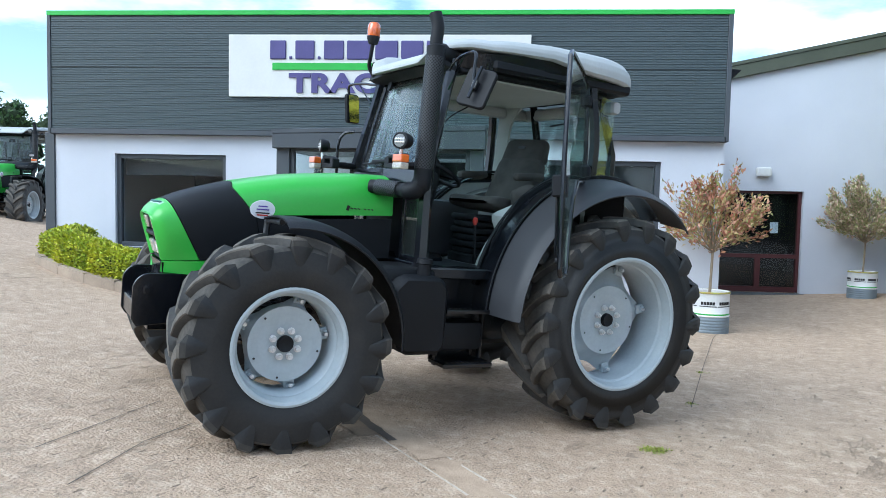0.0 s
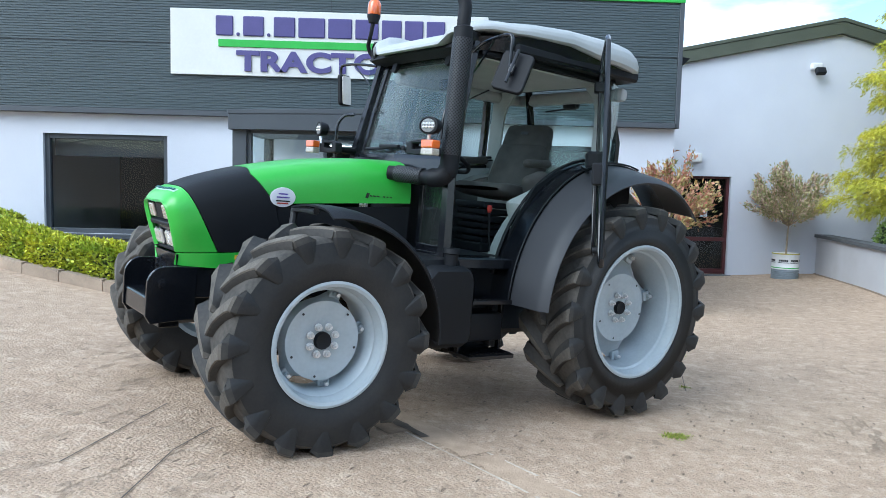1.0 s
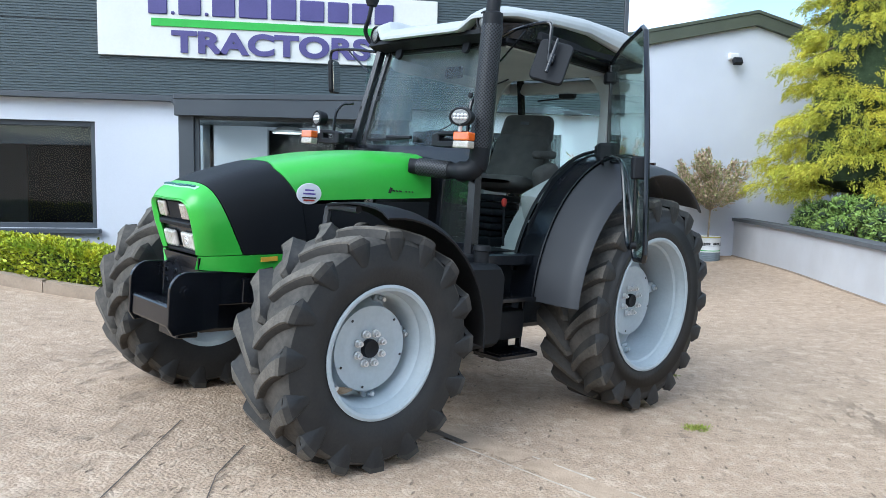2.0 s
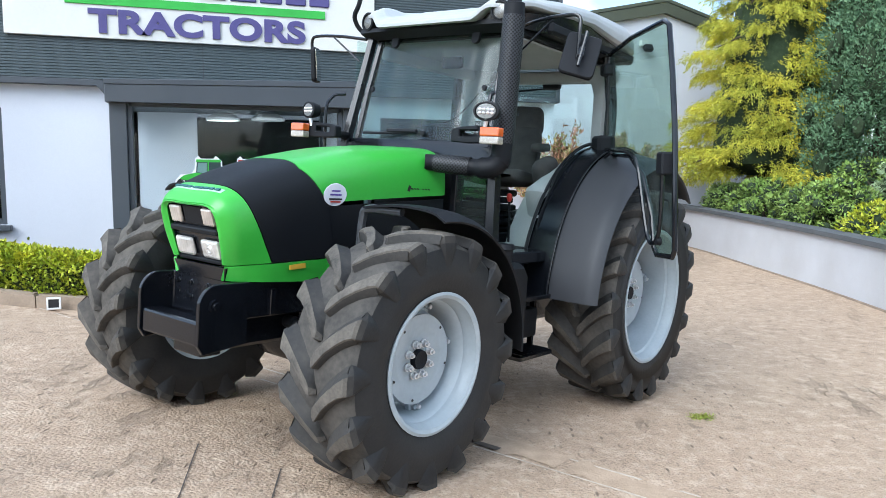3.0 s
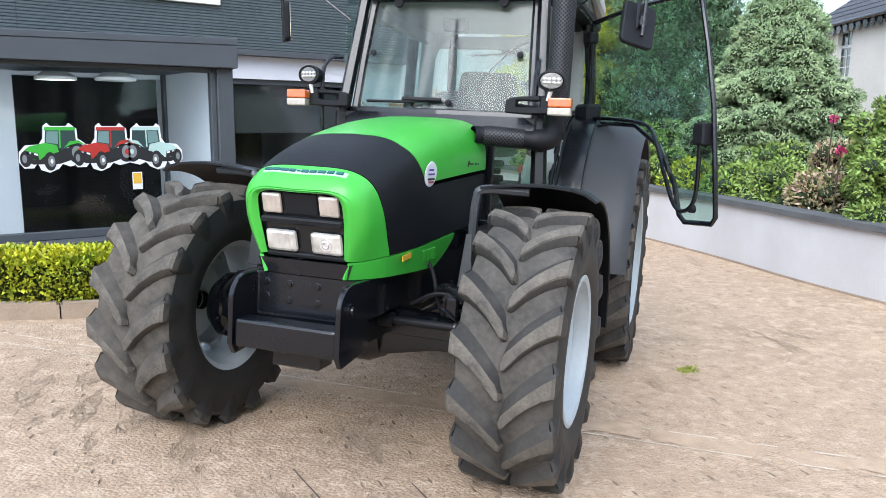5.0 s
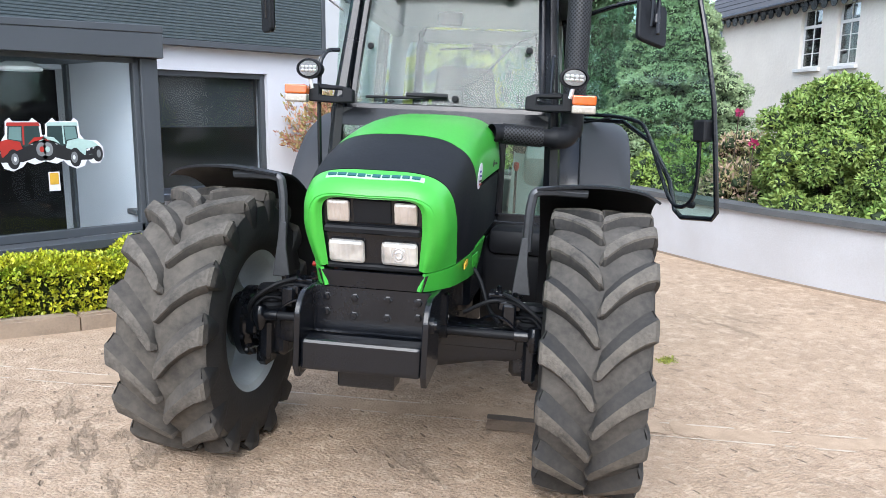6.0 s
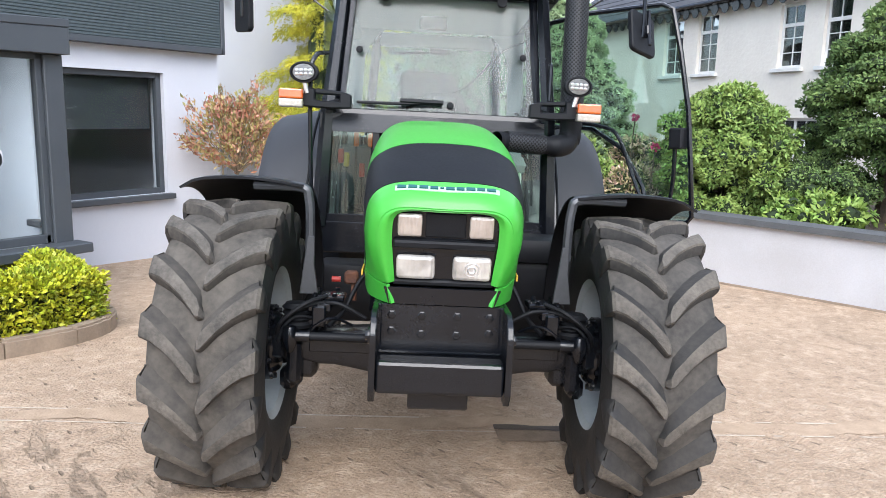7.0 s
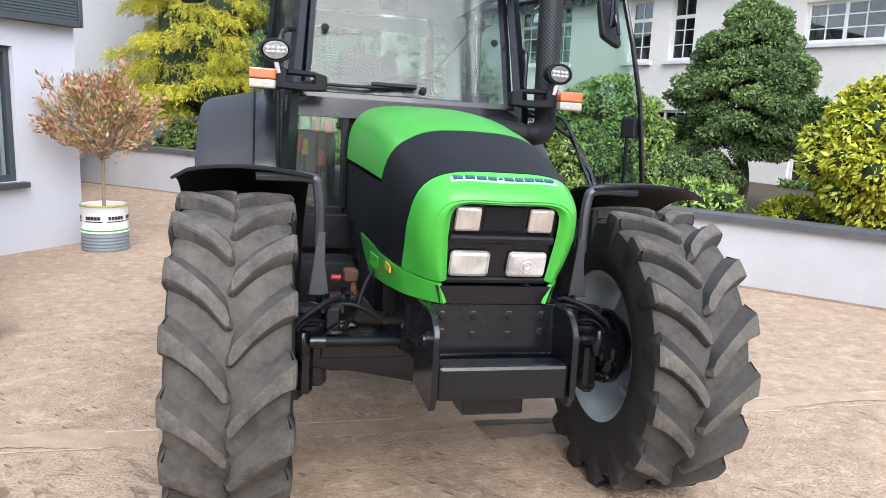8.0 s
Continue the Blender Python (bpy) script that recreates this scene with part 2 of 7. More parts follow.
HOUSE = surface("roughcast_wall", (0.76, 0.72, 0.65), (0.69, 0.65, 0.585), 0.92, scale=1, fine=11, bump=1.3)
SLATE = surface("roof_slate", (0.035, 0.037, 0.045), (0.06, 0.06, 0.068), 0.6, scale=1, fine=20, bump=0.3, vary=0.15)
WHITEPAINT = surface("white_window_paint", (0.76, 0.76, 0.74), rough=0.4, bump=0.02)
BARK = surface("bark", (0.10, 0.075, 0.05), (0.05, 0.04, 0.03), 0.95, scale=6, fine=40, bump=0.8)
PALEBARK = surface("pale_bark", (0.30, 0.24, 0.16), (0.2, 0.16, 0.11), 0.9, scale=9, fine=60, bump=0.4)


def leafy(name, a, b, rough=0.55, jitter=0.35, patch=1.4):
    return surface(name, a, b, rough, scale=patch, fine=12, bump=0.0, island=jitter)


def mixed_leaf(name, colours, rough=0.5):
    """Leaves of several colours on one twig: each leaf takes one of them."""
    m = surface(name, colours[0], colours[1], rough, scale=6, fine=12, bump=0.0, island=0.25)
    n, l = m.node_tree.nodes, m.node_tree.links
    hsv = next(k for k in n if k.type == "HUE_SAT")
    ramp = n.new("ShaderNodeValToRGB")
    ramp.color_ramp.interpolation = "CONSTANT"
    for k, c in enumerate(colours):
        e = ramp.color_ramp.elements[k] if k < 2 else ramp.color_ramp.elements.new(k / len(colours))
        e.position, e.color = k / len(colours), (*c, 1)
    l.new(n.new("ShaderNodeNewGeometry").outputs["Random Per Island"], ramp.inputs[0])
    l.new(ramp.outputs[0], hsv.inputs["Color"])
    return m


GOLDLEAF = leafy("golden_conifer_sprays", (0.60, 0.53, 0.035), (0.27, 0.31, 0.03), 0.7, 0.30)
DARKLEAF = leafy("dark_conifer_sprays", (0.16, 0.27, 0.14), (0.10, 0.19, 0.095), 0.85, 0.2)
SPRUCE = leafy("grey_green_needles", (0.40, 0.50, 0.27), (0.24, 0.35, 0.18), 0.8, 0.2)
LAUREL = leafy("laurel_leaves", (0.27, 0.37, 0.085), (0.15, 0.25, 0.055), 0.6, 0.25)
YELLOWLAUREL = leafy("yellow_laurel_leaves", (0.60, 0.56, 0.04), (0.34, 0.42, 0.03), 0.4)
YEW = leafy("topiary_leaves", (0.165, 0.245, 0.07), (0.075, 0.14, 0.04), 0.75, 0.35)
BOX = leafy("box_hedge_leaves", (0.58, 0.56, 0.03), (0.22, 0.31, 0.02), 0.45, 0.45, 3.0)
PHOTINIA = mixed_leaf("photinia_leaves", ((0.46, 0.23, 0.13), (0.30, 0.29, 0.09), (0.56, 0.30, 0.20), (0.44, 0.34, 0.15), (0.36, 0.15, 0.09), (0.36, 0.26, 0.10)))
OLIVELEAF = mixed_leaf("greenish_photinia_leaves", ((0.34, 0.31, 0.13), (0.50, 0.33, 0.24), (0.27, 0.29, 0.11), (0.54, 0.40, 0.30), (0.40, 0.36, 0.18)))
WOODS = leafy("wood_leaves", (0.06, 0.12, 0.025), (0.03, 0.07, 0.015))
WEED = leafy("weed_blades", (0.34, 0.36, 0.06), (0.20, 0.25, 0.04))
FERN = leafy("bright_shrub_leaves", (0.27, 0.38, 0.075), (0.15, 0.26, 0.05), 0.6, 0.25)
PURPLELEAF = leafy("purple_leaves", (0.05, 0.025, 0.04), (0.03, 0.02, 0.03))


def yard_concrete():
    """Old scoured concrete: tan fines over grey aggregate, damp and bare patches, hair cracks."""
    m = bpy.data.materials.new("worn_yard_concrete")
    m.use_nodes = True
    n, l = m.node_tree.nodes, m.node_tree.links
    p = n["Principled BSDF"]
    tc = n.new("ShaderNodeTexCoord")

    def noise_at(scale, detail=6, rough=0.6, warp=0.0):
        t = n.new("ShaderNodeTexNoise")
        t.inputs["Scale"].default_value, t.inputs["Detail"].default_value, t.inputs["Roughness"].default_value = scale, detail, rough
        t.inputs["Distortion"].default_value = warp
        l.new(tc.outputs["Object"], t.inputs["Vector"])
        return t.outputs[0]

    def blend(fac, a, b, kind="MIX"):
        x = n.new("ShaderNodeMix")
        x.data_type, x.blend_type = "RGBA", kind
        l.new(fac, x.inputs[0])
        for s, v in ((6, a), (7, b)):
            if isinstance(v, tuple):
                x.inputs[s].default_value = (*v, 1)
            else:
                l.new(v, x.inputs[s])
        return x.outputs[2]

    def band(v, lo, hi):
        r = n.new("ShaderNodeMapRange")
        r.interpolation_type = "SMOOTHSTEP"
        r.inputs[1].default_value, r.inputs[2].default_value = lo, hi
        l.new(v, r.inputs[0])
        return r.outputs[0]

    wide, mid, grain, speck = noise_at(0.3, 4), noise_at(1.3, 8, 0.65, 0.3), noise_at(16, 7, 0.7), noise_at(75, 3)
    base = blend(band(mid, 0.36, 0.64), (0.46, 0.335, 0.232), (0.375, 0.272, 0.188))
    base = blend(band(wide, 0.40, 0.62), base, (0.435, 0.315, 0.218))
    base = blend(band(grain, 0.50, 0.70), base, (0.51, 0.40, 0.295))
    base = blend(band(grain, 0.46, 0.30), base, (0.28, 0.205, 0.145))
    coarse = n.new("ShaderNodeMath")
    coarse.operation = "MULTIPLY"
    l.new(band(speck, 0.56, 0.68), coarse.inputs[0])
    l.new(band(noise_at(0.8, 5, 0.7), 0.38, 0.60), coarse.inputs[1])
    base = blend(coarse.outputs[0], base, (0.17, 0.128, 0.093))
    base = blend(band(speck, 0.42, 0.32), base, (0.53, 0.405, 0.29))
    grit = noise_at(170, 2)
    base = blend(band(grit, 0.58, 0.72), base, (0.30, 0.215, 0.15))
    base = blend(band(grit, 0.42, 0.30), base, (0.52, 0.39, 0.275))
    fleck = noise_at(7, 12, 0.78)
    base = blend(band(fleck, 0.52, 0.60), base, (0.525, 0.40, 0.29))
    base = blend(band(fleck, 0.45, 0.37), base, (0.30, 0.222, 0.157))
    # bare patches where the skin has scoured off down to the stones
    run = n.new("ShaderNodeMapping")
    run.vector_type = "TEXTURE"
    run.inputs["Rotation"].default_value, run.inputs["Scale"].default_value = (0, 0, radians(68)), (1.9, 0.56, 1)
    l.new(tc.outputs["Object"], run.inputs["Vector"])
    scab = n.new("ShaderNodeTexNoise")
    scab.inputs["Scale"].default_value, scab.inputs["Detail"].default_value, scab.inputs["Roughness"].default_value, scab.inputs["Distortion"].default_value = 3.2, 15, 0.70, 0.2
    l.new(run.outputs[0], scab.inputs["Vector"])
    cluster = noise_at(0.55, 3, 0.55)
    pits = n.new("ShaderNodeMath")
    pits.operation = "MULTIPLY"
    l.new(band(scab.outputs[0], 0.555, 0.615), pits.inputs[0])
    l.new(band(cluster, 0.49, 0.64), pits.inputs[1])
    bare = pits.outputs[0]
    stones = n.new("ShaderNodeTexVoronoi")
    stones.inputs["Scale"].default_value = 55
    l.new(tc.outputs["Object"], stones.inputs["Vector"])
    tone = n.new("ShaderNodeMix")
    tone.data_type = "RGBA"
    tone.inputs[6].default_value, tone.inputs[7].default_value = (0.29, 0.215, 0.152, 1), (0.46, 0.34, 0.24, 1)
    l.new(stones.outputs["Color"], tone.inputs[0])
    base = blend(bare, base, tone.outputs[2])
    # small pits where single stones have come out
    pit = n.new("ShaderNodeTexVoronoi")
    pit.inputs["Scale"].default_value = 17
    l.new(run.outputs[0], pit.inputs["Vector"])
    rare = n.new("ShaderNodeSeparateColor")
    l.new(pit.outputs["Color"], rare.inputs[0])
    holes = n.new("ShaderNodeMath")
    holes.operation = "MULTIPLY"
    l.new(band(pit.outputs["Distance"], 0.34, 0.20), holes.inputs[0])
    l.new(band(rare.outputs[0], 0.88, 0.97), holes.inputs[1])
    base = blend(holes.outputs[0], base, (0.25, 0.185, 0.132))
    hollow = n.new("ShaderNodeMath")
    hollow.operation = "MAXIMUM"
    l.new(bare, hollow.inputs[0])
    l.new(holes.outputs[0], hollow.inputs[1])
    worn = hollow.outputs[0]
    l.new(base, p.inputs["Base Color"])
    p.inputs["Roughness"].default_value = 0.9
    p.inputs["Specular IOR Level"].default_value = 0.25
    hgt = n.new("ShaderNodeMath")
    hgt.operation = "SUBTRACT"
    l.new(grain, hgt.inputs[0])
    l.new(worn, hgt.inputs[1])
    low = n.new("ShaderNodeMath")
    low.operation = "MULTIPLY_ADD"
    low.inputs[1].default_value = -0.5
    l.new(stones.outputs["Distance"], low.inputs[0])
    l.new(hgt.outputs[0], low.inputs[2])
    bp = n.new("ShaderNodeBump")
    bp.inputs["Strength"].default_value, bp.inputs["Distance"].default_value = 0.8, 0.016
    l.new(low.outputs[0], bp.inputs["Height"])
    l.new(bp.outputs[0], p.inputs["Normal"])
    return m


YARD = yard_concrete()
JOINTFILL = surface("tan_joint_mortar", (0.50, 0.37, 0.26), (0.38, 0.28, 0.195), 0.9, scale=9, fine=70, bump=0.5, spec=0.25)


# ---------------------------------------------------------------- mesh helpers
def part(name, bm, material, parent=None, label="", smooth=False, m=None):
    """Links a bmesh as one mesh object under a thing or a part."""
    me = bpy.data.meshes.new(name)
    bmesh.ops.recalc_face_normals(bm, faces=bm.faces)
    bm.to_mesh(me)
    bm.free()
    me.materials.append(material)
    if smooth:
        me.shade_smooth()
        me.set_sharp_from_angle(angle=radians(38))
    ob = new(name, me)
    if parent:
        ob.parent = parent
    if m is not None:
        ob.matrix_basis = m
    if label:
        ob["label"] = label
    return ob


def again(ob, m, parent=None):
    """The same mesh once more, as an object of its own."""
    o = new(ob.name.split(".")[0], ob.data)
    o.parent = parent or ob.parent
    o.matrix_basis = m
    return o


def thing(name, label, category, m=None, group="", kind=""):
    return tagged(_at(new(name), m), label, category, group, kind)


def _at(ob, m):
    if m is not None:
        ob.matrix_basis = m
    return ob


def box(x0, x1, y0, y1, z0, z1, bevel=0.0, seg=1):
    bm = bmesh.new()
    bmesh.ops.create_cube(bm, size=1)
    for v in bm.verts:
        v.co = Vector(((x0 + x1) / 2 + v.co.x * (x1 - x0), (y0 + y1) / 2 + v.co.y * (y1 - y0), (z0 + z1) / 2 + v.co.z * (z1 - z0)))
    if bevel:
        bmesh.ops.bevel(bm, geom=bm.edges[:], offset=bevel, segments=seg, profile=0.5, affect="EDGES")
    return bm


def join(*bms):
    """One bmesh out of several."""
    first = bms[0]
    for b in bms[1:]:
        me = bpy.data.meshes.new("tmp")
        b.to_mesh(me)
        b.free()
        first.from_mesh(me)
        bpy.data.meshes.remove(me)
    return first


def moved(bm, m):
    bmesh.ops.transform(bm, matrix=m, verts=bm.verts)
    return bm


def tube(points, r, seg=10, close=True):
    """A round bar along a line of points; r may be one radius or one for each point."""
    bm = bmesh.new()
    pts = [Vector(p) for p in points]
    rs = r if isinstance(r, (list, tuple)) else [r] * len(pts)
    rings, up = [], None
    for i, p in enumerate(pts):
        d = (pts[min(i + 1, len(pts) - 1)] - pts[max(i - 1, 0)]).normalized()
        if up is None:
            up = d.orthogonal().normalized()
        up = (up - d * up.dot(d)).normalized()
        side = d.cross(up)
        rings.append([bm.verts.new(p + (up * math.cos(a) + side * math.sin(a)) * rs[i]) for a in (2 * math.pi * k / seg for k in range(seg))])
    for a, b in zip(rings, rings[1:]):
        for k in range(seg):
            bm.faces.new((a[k], a[(k + 1) % seg], b[(k + 1) % seg], b[k]))
    if close:
        bm.faces.new(rings[0][::-1])
        bm.faces.new(rings[-1])
    return bm


def curve(points, n=6):
    """A smooth line through the points."""
    P = [Vector(p) for p in points]
    P = [P[0] * 2 - P[1]] + P + [P[-1] * 2 - P[-2]]
    o = []
    for i in range(1, len(P) - 2):
        for k in range(n):
            t = k / n
            a, b, c, d = P[i - 1], P[i], P[i + 1], P[i + 2]
            o.append(0.5 * ((2 * b) + (c - a) * t + (2 * a - 5 * b + 4 * c - d) * t * t + (3 * b - a - 3 * c + d) * t ** 3))
    return o + [P[-2]]


def lathe(profile, seg=48, closed=False):
    """A body turned round the y axis from (radius, y) pairs."""
    bm = bmesh.new()
    rings = [[bm.verts.new((r * math.cos(a), y, r * math.sin(a))) for a in (2 * math.pi * k / seg for k in range(seg))] for r, y in profile]
    pairs = list(zip(rings, rings[1:])) + ([(rings[-1], rings[0])] if closed else [])
    for a, b in pairs:
        for k in range(seg):
            bm.faces.new((a[k], a[(k + 1) % seg], b[(k + 1) % seg], b[k]))
    return bm


def prism(outline, depth, bevel=0.0):
    """A flat outline in the xz plane, given depth along y from 0."""
    bm = bmesh.new()
    f = bm.faces.new([bm.verts.new((x, 0, z)) for x, z in outline])
    r = bmesh.ops.extrude_face_region(bm, geom=[f])
    bmesh.ops.translate(bm, vec=(0, depth, 0), verts=[v for v in r["geom"] if isinstance(v, bmesh.types.BMVert)])
    if bevel:
        bmesh.ops.bevel(bm, geom=bm.edges[:], offset=bevel, segments=1, affect="EDGES")
    return bm


def grid(f, nu, nv):
    """A sheet from f(u, v), u and v from 0 to 1."""
    bm = bmesh.new()
    vs = [[bm.verts.new(f(i / nu, j / nv)) for j in range(nv + 1)] for i in range(nu + 1)]
    for i in range(nu):
        for j in range(nv):
            bm.faces.new((vs[i][j], vs[i + 1][j], vs[i + 1][j + 1], vs[i][j + 1]))
    return bm


def thick(bm, t):
    """Gives a sheet a thickness."""
    bmesh.ops.recalc_face_normals(bm, faces=bm.faces)
    bmesh.ops.solidify(bm, geom=bm.faces[:], thickness=t)
    return bm


def rounded(w, h, r, n=5):
    """The outline of a rounded rectangle about the origin."""
    o = []
    for cx, cz, a0 in ((w / 2 - r, h / 2 - r, 0), (-w / 2 + r, h / 2 - r, 90), (-w / 2 + r, -h / 2 + r, 180), (w / 2 - r, -h / 2 + r, 270)):
        for k in range(n + 1):
            a = radians(a0 + 90 * k / n)
            o.append((cx + r * math.cos(a), cz + r * math.sin(a)))
    return o


def writing(name, words, size, material, parent, m, depth=0.004, stretch=1.0, label=""):
    """Raised letters as a mesh, in the built-in font."""
    cu = bpy.data.curves.new(name, "FONT")
    cu.body, cu.size, cu.extrude, cu.align_x, cu.align_y, cu.space_character = words, size, depth, "CENTER", "CENTER", 1.05
    cu.offset = size * 0.045
    tmp = bpy.data.objects.new(name, cu)
    scene.collection.objects.link(tmp)
    bpy.context.view_layer.update()
    me = bpy.data.meshes.new_from_object(tmp.evaluated_get(bpy.context.evaluated_depsgraph_get()))
    bpy.data.objects.remove(tmp)
    me.materials.clear()
    me.materials.append(material)
    ob = new(name, me)
    ob.parent = parent
    ob.matrix_basis = m @ Matrix.Diagonal((stretch, 1, 1, 1))
    if label:
        ob["label"] = label
    return ob

# ---------------------------------------------------------------- ground
def ground_sheet():
    """One sheet: fine over the yard, coarse out to the horizon."""
    xs = [-900, -300, -120, -60, -36] + [-24 + 0.5 * i for i in range(81)] + [22, 36, 60, 120, 300, 900]
    ys = [-900, -300, -100, -40, -20] + [-8 + 0.5 * i for i in range(81)] + [40, 60, 120, 300, 900]
    bm = bmesh.new()
    vs = [[bm.verts.new((x, y, gz(x, y))) for y in ys] for x in xs]
    for i in range(len(xs) - 1):
        for j in range(len(ys) - 1):
            bm.faces.new((vs[i][j], vs[i + 1][j], vs[i + 1][j + 1], vs[i][j + 1]))
    return bm


ground = tagged(part("ground", ground_sheet(), YARD, smooth=True), "worn tan concrete yard with pits and cracks", "yard", kind="structure")


def strip(points, width, lift, material, name, label, gaps=0.0):
    """A thin band that lies on the yard along a line."""
    bm, last = bmesh.new(), None
    fine = []
    for a, b in zip(points, points[1:]):
        count = max(4, int(math.dist(a, b) / 0.05))
        for k in range(count):
            fine.append((a[0] + (b[0] - a[0]) * k / count, a[1] + (b[1] - a[1]) * k / count))
    fine.append(points[-1])
    for i, (x, y) in enumerate(fine):
        q, o = fine[min(i + 1, len(fine) - 1)], fine[max(i - 1, 0)]
        d = Vector((q[0] - o[0], q[1] - o[1])).normalized()
        w = width * (0.5 + 0.22 * noise.noise((x * 3, y * 3, width * 40)) + 0.25 * noise.noise((x * 17, y * 17, width * 40)))
        wob = 0.5 * width * noise.noise((x * 1.3, y * 1.3, 4))
        row = [bm.verts.new((x - d.y * (s * w + wob), y + d.x * (s * w + wob), gz(x - d.y * s * w, y + d.x * s * w) + lift)) for s in (-1, 0, 1)]
        if last and noise.noise((x * 5.5, y * 5.5, 9 + width * 90)) + 0.5 * noise.noise((x * 21, y * 21, 2)) > gaps - 0.75:
            bm.faces.new((last[0], row[0], row[1], last[1]))
            bm.faces.new((last[1], row[1], row[2], last[2]))
        last = row
    return tagged(part(name, bm, material), label, "ground mark", kind="structure")


STAIN = surface("stained_concrete", (0.30, 0.22, 0.155), (0.21, 0.155, 0.11), 0.85, scale=7, fine=60, bump=0.4, spec=0.25)
DAMP = surface("damp_concrete", (0.09, 0.07, 0.055), (0.13, 0.10, 0.08), 0.7, scale=5, fine=50, bump=0.3)
MUDDY = surface("dark_crack_fill", (0.06, 0.05, 0.04), (0.13, 0.10, 0.08), 0.9, scale=8, fine=60, bump=0.4)
JL = [(-9.4, 17.2), (-5.0, 11.0), (-2.4, 7.42), (-0.95, 5.40), (-0.15, 4.36), (0.9, 2.95), (2.8, 0.4)]
PALELINE = surface("white_joint_edge", (0.66, 0.57, 0.46), (0.40, 0.315, 0.235), 0.9, scale=14, fine=60, bump=0.5)


def beside(line, d):
    return [(x + 0.80 * d, y + 0.59 * d) for x, y in line]


strip(JL, 0.20, 0.0015, JOINTFILL, "yard_joint", "tan mortar joint crossing the concrete yard")
for d, w in ((-0.115, 0.018), (0.11, 0.022)):
    strip(beside(JL, d), w, 0.003, PALELINE, "joint_line", "pale worn edge along the mortar joint", 0.55)
strip([(-1.12, 5.53), (-0.76, 5.03)], 0.07, 0.008, DAMP, "drain_slot", "dark sunken drain slot in the joint")
strip([(-1.24, 5.44), (-1.10, 5.24), (-0.94, 5.06)], 0.17, 0.002, STAIN, "damp_patch", "dark damp stain beside the joint")
strip([(-2.46, 4.10), (-2.33, 5.22)], 0.007, 0.006, MUDDY, "yard_crack", "straight crack in the concrete")
strip([(-2.05, 3.72), (-2.04, 4.42), (-1.95, 4.85)], 0.007, 0.006, MUDDY, "yard_crack", "straight crack in the concrete")
strip([(1.46, 6.85), (1.94, 8.5), (2.72, 11.1), (2.9, 11.6)], 0.006, 0.006, MUDDY, "yard_crack", "long weedy crack in the concrete")

# ---------------------------------------------------------------- showroom
def wall_with_holes(x0, x1, z0, z1, y0, y1, holes):
    """A wall along x with rectangular openings (xa, xb, za, zb)."""
    xs = sorted({x0, x1, *[h[0] for h in holes], *[h[1] for h in holes]})
    zs = sorted({z0, z1, *[h[2] for h in holes], *[h[3] for h in holes]})
    solid = {(i, j) for i in range(len(xs) - 1) for j in range(len(zs) - 1)
             if not any(h[0] <= (xs[i] + xs[i + 1]) / 2 <= h[1] and h[2] <= (zs[j] + zs[j + 1]) / 2 <= h[3] for h in holes)}
    bm = bmesh.new()
    for i, j in solid:
        a, b, c, d = xs[i], xs[i + 1], zs[j], zs[j + 1]
        for k, quad in (((i - 1, j), ((a, y0, c), (a, y1, c), (a, y1, d), (a, y0, d))), ((i + 1, j), ((b, y0, c), (b, y1, c), (b, y1, d), (b, y0, d))),
                        ((i, j - 1), ((a, y0, c), (b, y0, c), (b, y1, c), (a, y1, c))), ((i, j + 1), ((a, y0, d), (b, y0, d), (b, y1, d), (a, y1, d)))):
            if k not in solid:
                bm.faces.new([bm.verts.new(p) for p in quad])
        for y in (y0, y1):
            bm.faces.new([bm.verts.new(p) for p in ((a, y, c), (b, y, c), (b, y, d), (a, y, d))])
    bmesh.ops.remove_doubles(bm, verts=bm.verts, dist=0.0005)
    return bm


WALL_Y, CLAD_Y = 12.62, 12.47
LEFT, RIGHT, CLAD_LO, CLAD_HI = -7.70, 3.165, 2.53, 4.42
W1, W2 = (-6.66, -4.76, 0.66, 2.20), (0.30, 2.225, 0.575, 2.205)
BAY = (-3.245, -0.455)
tagged(part("wall_south", wall_with_holes(LEFT, RIGHT, -0.8, 4.3, WALL_Y, WALL_Y + 0.3, [W1, W2, (-2.33, -0.58, 0.0, 2.15)]), RENDER), "white rendered showroom wall with window openings", "wall", kind="structure")
tagged(part("wall_east", box(RIGHT - 0.3, RIGHT, WALL_Y + 0.3, 24, -0.8, 4.3), RENDER), "white rendered side wall", "wall", kind="structure")
tagged(part("wall_west", box(LEFT, LEFT + 0.3, WALL_Y + 0.3, 24, -0.8, 4.3), RENDER), "white rendered side wall", "wall", kind="structure")
tagged(part("wall_north", box(LEFT, RIGHT, 24, 24.3, -0.8, 4.3), RENDER), "white rendered back wall", "wall", kind="structure")
tagged(part("roof", box(LEFT, RIGHT, CLAD_Y + 0.2, 24.3, 4.3, 4.4), ANTHRACITE), "flat dark showroom roof", "roof", kind="structure")
# floor, ceiling and partition carry the room's shade as near-black colour
tagged(part("floor_showroom", box(LEFT + 0.3, RIGHT - 0.3, WALL_Y + 0.3, 24, -0.1, 0.05), ROOMSHADE), "showroom floor, near-black to stand in for dimness", "floor", kind="structure")
tagged(part("ceiling_showroom", box(LEFT + 0.3, RIGHT - 0.3, WALL_Y + 0.3, 24, 2.9, 3.0), ROOMSHADE), "showroom ceiling, near-black to stand in for dimness", "ceiling", kind="structure")
